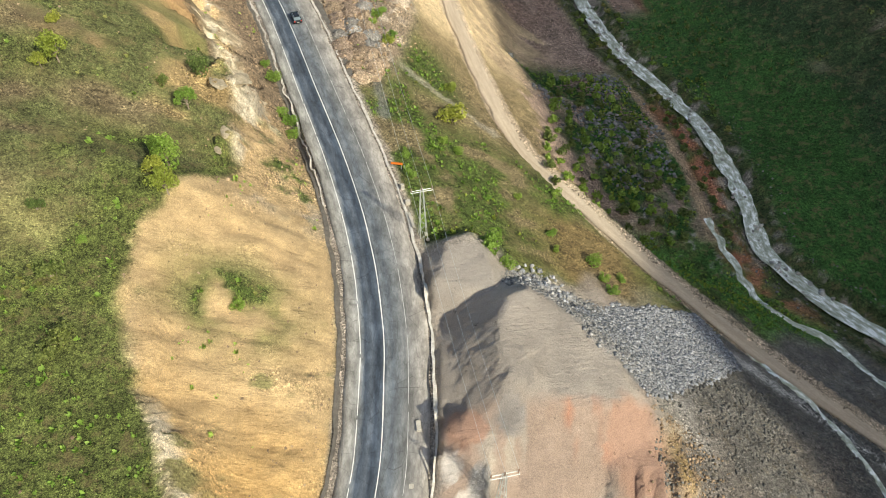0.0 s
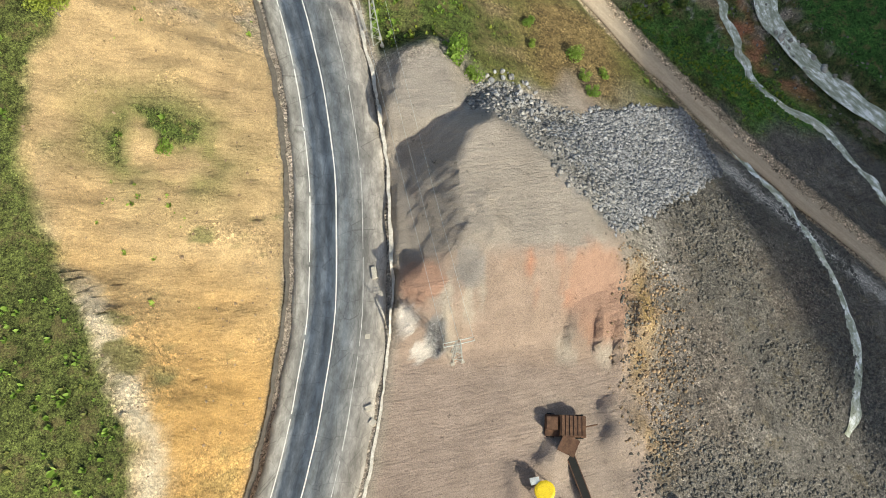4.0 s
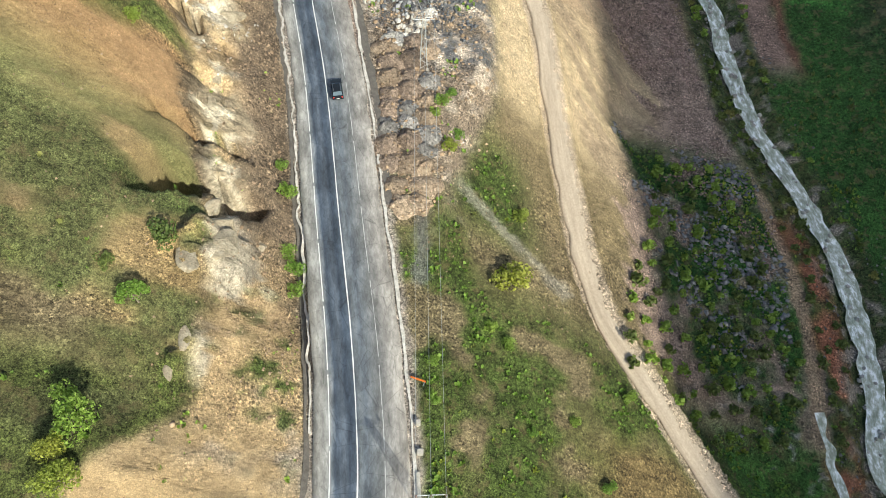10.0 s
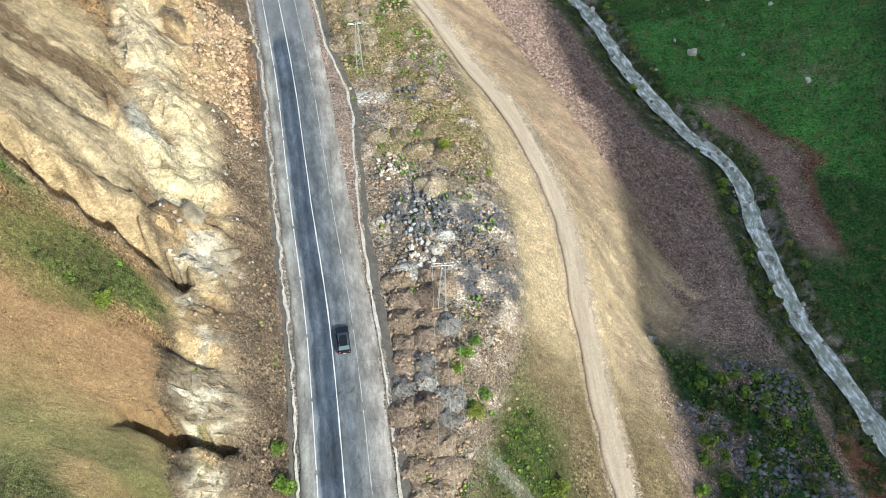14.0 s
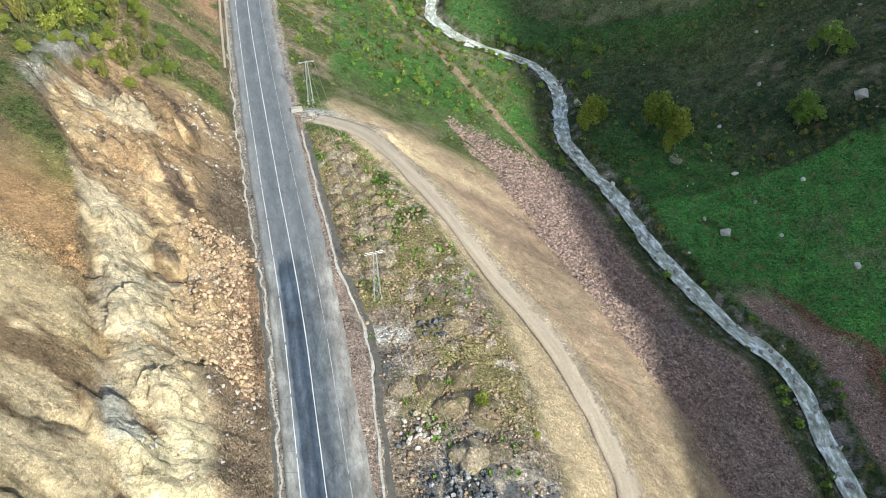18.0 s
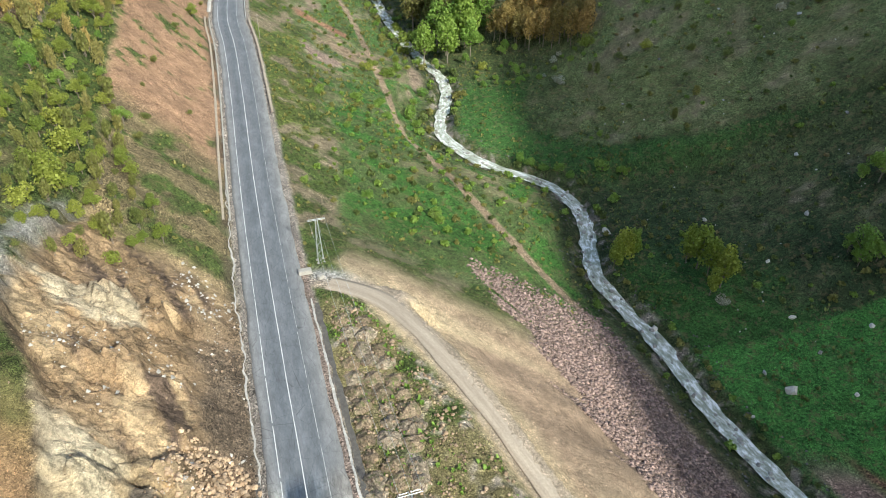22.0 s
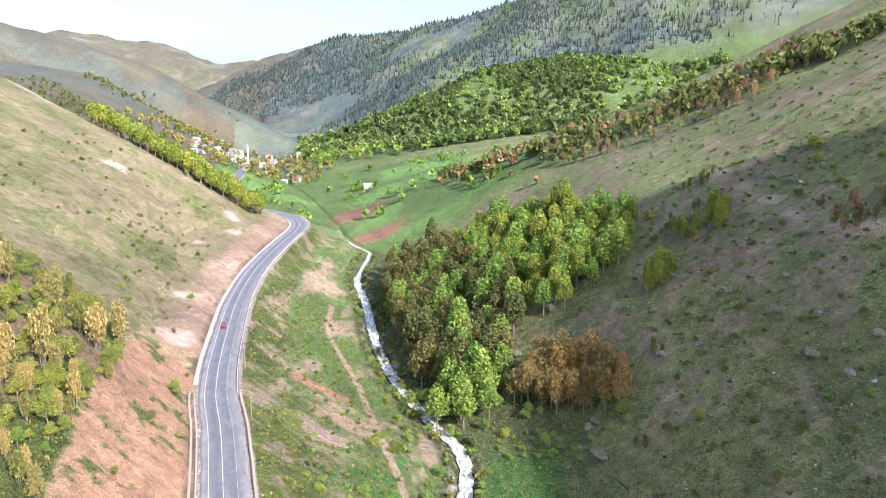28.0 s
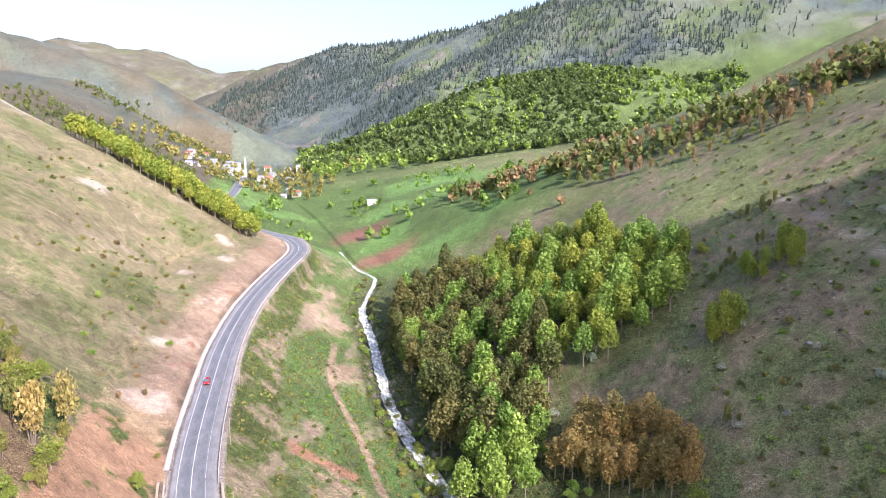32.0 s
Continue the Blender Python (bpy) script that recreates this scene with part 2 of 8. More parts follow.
M_TRACK, nt, b = material("track_grit", 0.95)
uv = nt.nodes.new("ShaderNodeUVMap")
uv.uv_map = "along"
c = ramp(nt, uv_noise(nt, uv, 0.9, 6, 0.7, 0.08), (0.3, (0.33, 0.265, 0.20)), (0.7, (0.50, 0.41, 0.315)))
c = mixed(nt, c, ramp(nt, noise_tex(nt, 3.0, 5, 0.75), (0.3, 0.8), (0.7, 1.2)))
nt.links.new(c, b.inputs["Base Color"])
bumped(nt, b, uv_noise(nt, uv, 1.4, 6, 0.7, 0.1), 0.6, 0.12)

M_PAINT_WORN = mottled("worn_paint", (0.26, 0.26, 0.26), (0.6, 0.6, 0.58), 1.2, 0.8, 0.1, 0.01)
M_PAINT = mottled("road_paint", (0.55, 0.55, 0.53), (0.8, 0.8, 0.78), 2.0, 0.7, 0.1, 0.01)
M_WATER, nt, b = material("stream_water", 0.22)
uv = nt.nodes.new("ShaderNodeUVMap")
uv.uv_map = "along"
foam = uv_noise(nt, uv, 0.8, 8, 0.75, 0.45)
c = ramp(nt, foam, (0.36, (0.24, 0.25, 0.18)), (0.47, (0.40, 0.41, 0.32)), (0.53, (0.58, 0.59, 0.51)), (0.58, (0.90, 0.90, 0.88)))
nt.links.new(c, b.inputs["Base Color"])
bumped(nt, b, noise_tex(nt, 1.6, 5, 0.7, (1.2, 0.6, 1.0)), 0.35, 0.15)

# ---- the lie of the land ----
# Long lines of the valley, each as short rows of (y, x) or (y, x, z).


def spline(table, col, y):
    """A smooth monotone curve through a column of a table."""
    a = np.array(table, float)
    xs, v = a[:, 0], a[:, col]
    h, d = np.diff(xs), np.diff(v) / np.diff(xs)
    m = np.zeros_like(v)
    same = d[:-1] * d[1:] > 0
    w1, w2 = 2 * h[1:] + h[:-1], h[1:] + 2 * h[:-1]
    safe1, safe2 = np.where(same, d[:-1], 1), np.where(same, d[1:], 1)
    m[1:-1] = np.where(same, (w1 + w2) / (w1 / safe1 + w2 / safe2), 0)
    m[0], m[-1] = d[0], d[-1]
    yy = np.clip(y, xs[0], xs[-1])
    i = np.clip(np.searchsorted(xs, yy, "right") - 1, 0, len(h) - 1)
    s = (yy - xs[i]) / h[i]
    return ((2 * s**3 - 3 * s**2 + 1) * v[i] + (s**3 - 2 * s**2 + s) * h[i] * m[i] + (3 * s**2 - 2 * s**3) * v[i + 1] + (s**3 - s**2) * h[i] * m[i + 1]
            + (y - yy) * np.where(y < xs[0], m[0], m[-1]))


ROAD = [(-200, -95), (-90, -62), (-30, -28), (12, -12.7), (28, -9.2), (41, -7.9), (54, -8.2), (67, -9.8), (79, -12.4), (93, -16.6), (115, -24.6), (143, -35), (165, -44.4), (194, -56.5), (232, -74),
        (256, -85), (287, -99), (335, -120), (368, -135), (390, -146), (446, -166), (500, -182), (554, -193), (612, -200), (660, -205), (701, -222), (725, -250), (760, -288), (850, -335), (1000, -385),
        (1120, -425), (1300, -470), (2000, -700)]
ROAD_Z = [(-200, -6), (44, -1.7), (250, 2.4), (700, 11.4), (1120, 14), (2000, 60)]
RIVER = [(-200, 330), (-90, 250), (40, 140), (86, 94), (101, 80), (112, 75), (127, 74.7), (145, 72.5), (165, 65), (185, 54), (208, 47), (229, 41), (241, 29), (262, 14.5), (285, 2.5), (297, -6),
         (312, -12.5), (333, -14.5), (346, -20), (353, -28), (361, -46), (368, -56), (386, -67.5), (412, -68.5), (425, -72), (440, -82), (457, -92), (503, -115), (586, -142), (640, -159), (700, -164), (734, -187),
         (800, -218), (900, -265), (1050, -345), (1200, -430), (2000, -660)]
RIVER_Z = [(-200, -55), (255, -35), (600, -19.5), (700, -15), (1120, 2), (2000, 50)]
TRACK = [(-60, 210), (30, 110), (57, 78), (75, 58), (87, 46.3), (103, 32.4), (109, 27.4), (121, 17.6), (142, 9.7), (158, 4.7), (179, -1.3), (200, -12.7), (216, -27.6), (228, -37.7), (242.7, -52), (250, -62), (252.4, -72), (253.5, -80)]
TRACK_Z = [(-60, -46), (50, -34), (80, -28), (182, -10), (250, 2.3), (260, 2.4)]
LOW_PATH = [(100, 64), (132, 62), (161, 55), (190, 45), (219, 34), (250, 12), (290, -18), (310, -36), (324, -50), (357, -74), (397, -91), (460, -118), (520, -146), (600, -162)]
HILL_PATH = [(440, 92), (461, 68), (483, 56), (510, 47), (540, 40)]
LEFT_FAR = [(-200, -330, 70), (0, -250, 90), (200, -300, 125), (360, -380, 135), (500, -420, 140), (631, -385, 110), (700, -430, 95), (760, -520, 90), (1000, -620, 120), (2000, -900, 200)]
LEFT_HILL = [(-200, -170, 16), (-90, -130, 18), (0, -62, 18), (72, -64, 26), (127, -66, 34), (185, -110, 38), (250, -150, 45), (302, -180, 50), (360, -205, 52), (434, -235, 45), (500, -262, 54), (570, -288, 60), (640, -310, 68), (690, -325, 62),
             (750, -380, 50), (1000, -470, 50), (2000, -800, 120)]
LEFT_TOP = [(-200, -125, 8), (-90, -86, 10), (0, -28, 11), (20, -25, 11.5), (35, -30.5, 12), (44, -36.5, 13), (62, -40.5, 14.5), (72, -37, 15.5), (82, -33, 9.5), (98, -35, 11), (117, -44, 12), (135, -53, 13), (150, -62, 14.5), (166, -73, 18), (185, -84, 20.5), (200, -93, 25),
            (215, -106, 29), (235, -112, 25), (245, -114, 22), (302, -139, 24), (360, -162, 27), (434, -190, 17), (500, -213, 20), (570, -242, 24), (640, -240, 25), (690, -252, 22), (725, -285, 24), (760, -320, 24), (1000, -415, 22), (2000, -730, 70)]
TERRACE = [(-200, 0, -9), (0, 10, -4), (50, 14, -4.6), (73, 12, -5.5), (95, -3, -2.7), (115, -9, -2.5), (130, -13, -0.8), (150, -10, 0), (185, -20, 1), (215, -36, 2.5), (240, -58, 2.5), (252, -71, 2.6), (285, -81, -1), (324, -91, -4), (357, -108, -3),
           (397, -125, -3), (460, -150, -2), (520, -168, 0), (600, -184, 2), (700, -205, 4), (800, -275, 4), (1120, -400, 8), (2000, -690, 55)]
SLOPE = [(-200, 120, -30), (0, 45, -11), (50, 34, -10), (73, 27, -14), (95, 14, -11), (115, 5, -9), (130, 1.5, -10.5), (150, -2, -8), (185, -12.5, -4.8), (215, -31, -0.6), (240, -52, 1.2), (252, -66, 2.4), (285, -71, -6), (324, -77, -10), (357, -93, -10),
         (397, -108, -11), (460, -134, -10), (520, -157, -7), (600, -176, -5), (700, -194, -2), (800, -255, 0), (1120, -390, 5), (2000, -680, 52)]
FOOT = [(-200, 250, -48), (-60, 210, -46), (50, 86, -34), (80, 52, -28), (103, 32.4, -24), (142, 9.7, -17), (182, -2, -10), (216, -27.6, -4), (242, -51, 1), (252, -63, 1.5), (285, -58, -12), (324, -58, -17), (357, -77, -18), (397, -91, -19), (460, -118, -17.5), (520, -146, -15),
        (600, -167, -12), (700, -180, -8), (800, -235, -3), (1120, -380, 3), (2000, -670, 51)]
RIDGES = [  # far ridge lines: fall per metre, points (x, y, z); the last is unseen, for shade
    (0.5, [(-938, 1141, 267), (-838, 1225, 231), (-805, 1310, 224), (-764, 1395, 181), (-731, 1527, 142), (-698, 1708, 88), (-680, 1823, 55)]),
    (0.45, [(-2287, 3507, 450), (-2166, 3585, 425), (-1899, 3738, 401), (-1732, 3820, 336), (-1605, 3876, 316), (-1472, 3929, 333), (-1365, 3968, 271)]),
    (0.5, [(-1258, 2827, 156), (-1066, 2799, 227), (-801, 2784, 305), (-599, 2629, 342), (-434, 2559, 346), (-169, 2387, 381), (55, 2287, 425), (330, 2153, 441), (726, 1923, 392)]),
    (0.5, [(-439, 1431, -10), (-339, 1457, 75), (-237, 1527, 121), (-125, 1588, 166), (26, 1638, 203), (177, 1571, 172)]),
    (0.4, [(-1500, 2500, 190), (-1000, 2350, 95), (-700, 2250, 80), (-450, 2300, 150)]),
    # unseen ridge added out of view to block the sun from the right bank
    (1.35, [(985, -790, 590), (909, -701, 603), (874, -663, 612), (834, -649, 620), (806, -624, 640), (763, -507, 678), (719, -421, 679), (694, -341, 662), (644, -201, 662), (604, -21, 645)]),
]


def hash01(ix, iy, seed):
    h = (ix.astype(np.int64) * 374761393 + iy.astype(np.int64) * 668265263 + seed * 974634777) & 0x7FFFFFFF
    h = ((h ^ (h >> 13)) * 1274126177) & 0x7FFFFFFF
    return ((h ^ (h >> 16)) & 0xFFFFFF) / 16777215.0


def vnoise(x, y, seed=0):
    """Smooth noise in -1..1 over unit cells."""
    ix, iy = np.floor(x), np.floor(y)
    fx, fy = x - ix, y - iy
    fx, fy = fx * fx * (3 - 2 * fx), fy * fy * (3 - 2 * fy)
    a, b = hash01(ix, iy, seed), hash01(ix + 1, iy, seed)
    c, d = hash01(ix, iy + 1, seed), hash01(ix + 1, iy + 1, seed)
    return 2 * ((a * (1 - fx) + b * fx) * (1 - fy) + (c * (1 - fx) + d * fx) * fy) - 1


def fbm(x, y, size, seed=0, octaves=4, gain=0.5):
    v, amp, tot = 0, 1.0, 0
    for k in range(octaves):
        v = v + amp * vnoise(x / size * 2**k + 13.7 * k, y / size * 2**k - 7.3 * k, seed + k)
        tot += amp
        amp *= gain
    return v / tot


def cells(x, y, size, seed=0):
    """Nearest scattered point: distance in cells, and a random value of its own."""
    u, v = x / size, y / size
    iu, iv = np.floor(u), np.floor(v)
    best, val = np.full(u.shape, 9.0), np.zeros(u.shape)
    for dx in (-1, 0, 1):
        for dy in (-1, 0, 1):
            a, b = iu + dx, iv + dy
            d = np.hypot(a + 0.15 + 0.7 * hash01(a, b, seed) - u, b + 0.15 + 0.7 * hash01(a, b, seed + 7) - v)
            near = d < best
            best, val = np.where(near, d, best), np.where(near, hash01(a, b, seed + 13), val)
    return best, val


def within(mask, fn, x, y):
    """fn(x, y) worked out only where the mask is open."""
    mask = np.broadcast_to(mask, np.broadcast(x, y).shape)
    out = np.zeros(mask.shape)
    on = mask > 0.005
    if on.any():
        xx, yy = np.broadcast_to(x, mask.shape)[on], np.broadcast_to(y, mask.shape)[on]
        out[on] = fn(xx, yy)
    return out * mask


def blocks(x, y):
    """Broken, blocky rock in two sizes, leaning with the beds."""
    w = 0.8 * fbm(x, y, 3, 36, 2)
    _, a = cells(x * 0.8 + 0.5 * y + w, y * 0.9 - 0.3 * x, 3.4, 301)
    _, b = cells(x + 0.4 * y + w, y - 0.2 * x, 1.3, 311)
    return 1.6 * (a - 0.5) + 0.75 * (b - 0.5)


def step(a, b, v):
    s = np.clip((v - a) / (b - a), 0, 1)
    return s * s * (3 - 2 * s)


def band(a, b, v, soft):
    return step(a - soft, a + soft, v) * (1 - step(b - soft, b + soft, v))


def aside(table, x, y):
    """How far to the right of a line (x, y) lies, square to it."""
    xc = spline(table, 1, y)
    slope = (spline(table, 1, y + 1) - spline(table, 1, y - 1)) / 2
    return (x - xc) / np.sqrt(1 + slope**2)


def gentle(y):
    """The river's line without its bends."""
    return sum(w * spline(RIVER, 1, y + o) for o, w in ((-60, 0.15), (-30, 0.2), (0, 0.3), (30, 0.2), (60, 0.15)))


def ridge_height(x, y, fall, pts):
    best = np.full(np.shape(x), -1e3)
    for (x0, y0, z0), (x1, y1, z1) in zip(pts, pts[1:]):
        dx, dy = x1 - x0, y1 - y0
        s = np.clip(((x - x0) * dx + (y - y0) * dy) / (dx * dx + dy * dy), 0, 1)
        best = np.maximum(best, z0 + (z1 - z0) * s - fall * np.hypot(x - x0 - s * dx, y - y0 - s * dy))
    return best


def off_line(pts, x, y):
    """Distance to a broken line."""
    best = np.full(np.broadcast(x, y).shape, 1e3)
    for (x0, y0), (x1, y1) in zip(pts, pts[1:]):
        dx, dy = x1 - x0, y1 - y0
        t = np.clip(((x - x0) * dx + (y - y0) * dy) / (dx * dx + dy * dy), 0, 1)
        best = np.minimum(best, np.hypot(x - x0 - t * dx, y - y0 - t * dy))
    return best


def inset(poly, x, y):
    """Metres inside a polygon's edge; negative outside."""
    d = off_line(poly + poly[:1], x, y)
    inner = np.zeros(d.shape, bool)
    for (x0, y0), (x1, y1) in zip(poly, poly[1:] + poly[:1]):
        if y0 != y1:
            inner ^= ((y0 > y) != (y1 > y)) & (x < (x1 - x0) * (y - y0) / (y1 - y0) + x0)
    return np.where(inner, d, -d)


def lie(x, y):
    """Ground height without its small relief, and the places of the main lines."""
    x, y = np.asarray(x, float), np.asarray(y, float)
    rx, rz = spline(ROAD, 1, y), spline(ROAD_Z, 1, y)
    lean = np.minimum(np.sqrt(1 + ((spline(ROAD, 1, y + 2) - spline(ROAD, 1, y - 2)) / 4) ** 2), 1.6)
    vx, vz = spline(RIVER, 1, y), spline(RIVER_Z, 1, y)
    bend = np.minimum(np.sqrt(1 + ((spline(RIVER, 1, y + 2) - spline(RIVER, 1, y - 2)) / 4) ** 2), 2.2)
    gx = gentle(y)
    tall = np.interp(y, [-200, 250, 400, 480, 560, 750, 900, 1000, 1300], [1.1, 1.0, 1.03, 1.22, 1.22, 1.1, 0.65, 0.4, 0.3])
    foot_x = spline(FOOT, 1, y)
    lines = [(spline(LEFT_FAR, 1, y) - 400, spline(LEFT_FAR, 2, y) + 60), (spline(LEFT_FAR, 1, y), spline(LEFT_FAR, 2, y)), (spline(LEFT_HILL, 1, y), spline(LEFT_HILL, 2, y)),
             (spline(LEFT_TOP, 1, y), spline(LEFT_TOP, 2, y)), (rx - 8.5 * lean, rz + 1.0), (rx - 6.6 * lean, rz - 0.35), (rx - 5.8 * lean, rz), (rx + 7.2 * lean, rz), (rx + 8.2 * lean, rz - 0.5),
             (spline(TERRACE, 1, y), spline(TERRACE, 2, y)), (spline(SLOPE, 1, y), spline(SLOPE, 2, y)), (foot_x, spline(FOOT, 2, y)),
             (np.maximum(vx - np.interp(y, [90, 110, 170, 230, 260], [12, 34, 34, 16, 12]) * bend, foot_x + 2), vz + np.interp(y, [90, 110, 170, 230], [3.2, 5.5, 5.5, 3.2])), (vx - 5.0 * bend, vz + 1.0), (vx - 2.9 * bend, vz - 0.7), (vx + 2.9 * bend, vz - 0.7), (vx + 5.0 * bend, vz + 1.0),
             (np.maximum(gx, vx) + 22, vz + 2.6), (np.maximum(gx, vx) + 45, vz + 9 * tall), (gx + 100, vz + 35 * tall), (gx + 150, vz + 60 * tall), (gx + 260, vz + 112 * tall), (gx + 420, vz + 185 * tall), (gx + 1200, vz + 260 * tall)]
    z = np.broadcast_to(lines[0][1], x.shape).astype(float).copy()
    before = lines[0]
    for line in lines[1:]:
        lx = np.maximum(line[0], before[0] + 0.3)
        s = np.clip((x - before[0]) / (lx - before[0]), 0, 1)
        z = np.where(x > before[0], before[1] + s * (line[1] - before[1]), z)
        before = (lx, line[1])
    out = step(1180, 1480, y)
    return z * (1 - out) + out * np.minimum(z, 12 + 0.03 * (y - 1300))


CRAGS = [  # rock standing out of the slope: x, y, half length, half width, height, turn
    (-36, 100, 7, 4.2, 3.2, 60), (-33.5, 88, 4.5, 2.0, 2.4, 75), (-57, 149, 8, 3.0, 3.6, 25), (-66, 160, 7, 3, 3.6, -30), (-64, 172, 7, 4, 3.0, 60), (-74, 180, 8, 3, 3.2, 70),
    (-80, 196, 9, 4, 3.4, 50), (-88, 213, 9, 3.5, 3.5, 20), (-96, 226, 8, 3, 4.0, 5), (-90, 232, 7, 3, 2.5, 30), (-70, 190, 5, 2.5, 2.0, 100), (-52, 142, 5, 2.2, 2.2, -20),
]
SCARPS = [  # breaks that face away from the sun: start, end, drop, metres until the ground has risen again
    (-66, 152, -57, 154.5, 2.6, 4.0), (-86, 180.5, -80, 182.5, 3.2, 4.0),
    (-52, 127, -45, 129, 2.2, 4.0), (-83, 195.5, -74, 197.5, 3.0, 4.0), (-80, 190, -74, 191.5, 3.0, 3.5), (-74, 155.5, -69, 157.5, 2.4, 3.0), (-96, 204, -84, 208, 2.4, 5.0), (-70, 145, -60, 149, 3.0, 5.0),
]
CLEFTS = [(-41.3, 109.6, 5.6, 3.3, 11.0, 0.45), (-44.5, 118.6, 4.2, 1.3, 8.0, 0.35), (-69, 141, 9.5, 2.5, 10.0, 0.0), (-57.5, 141.0, 4.0, 2.0, 9.0, -0.35)]  # x, y, half length, half width, depth, slant
RIBBON = [(-86, 193), (-82, 188), (-77, 182), (-72, 176), (-67, 169), (-62, 165.5), (-57.5, 160)]
TONGUE = [(-77, 167), (-70, 161.5), (-63.5, 158)]
TIP = [(9, 69), (15, 74), (27, 71.5), (36, 76), (48, 79.5), (51.5, 67), (36, 56), (27, 49.5), (23, 52.5), (18.5, 58.5), (14.5, 62.5), (9.5, 65)]
MOUNDS = [  # the yard's flat-topped heaps: rim, top height, its fall to the east, steepness of the sides, ragged edge
    ([(12, 62.5), (18, 58.5), (23, 53.5), (25.5, 47), (20, 44), (13.5, 45.5), (8.5, 47), (7.6, 51), (7.4, 56), (9.5, 61)], 4.2, 0.22, 1.0, 0.35),
    ([(0.8, 74), (4, 76), (6.5, 72.5), (8.2, 67.5), (7.5, 64.5), (2, 64.5), (-0.6, 66), (-0.2, 70)], 1.8, 0.16, 1.0, 0.6),
    ([(2.2, 42), (5, 43.5), (10, 46), (20, 44), (26.5, 45), (28.6, 39), (26.5, 38), (21, 40.5), (15, 41.5), (9, 40.5), (5, 40.4)], 2.2, 0.24, 0.80, 2.2),
    ([(10.2, 52), (12.5, 47.5), (11.6, 47), (9.3, 51.4)], 5.2, 0.1, 0.7, 0.3), ([(-0.5, 37.5), (1.5, 38.5), (2.8, 36.5), (1.0, 35.5)], -0.6, 0.1, 0.7, 0.6), ([(16, 21), (19, 22.4), (18, 20)], -4.3, 0.0, 0.75, 0.5), ([(26, 27), (28, 24), (26.4, 23.4)], -5.6, 0.0, 0.75, 0.6), ([(11, 14), (15, 16), (16, 14)], -3.2, 0.1, 0.75, 0.6), ([(13, 20), (14.5, 18), (13.5, 16)], -3.4, 0.1, 0.8, 0.5),
]


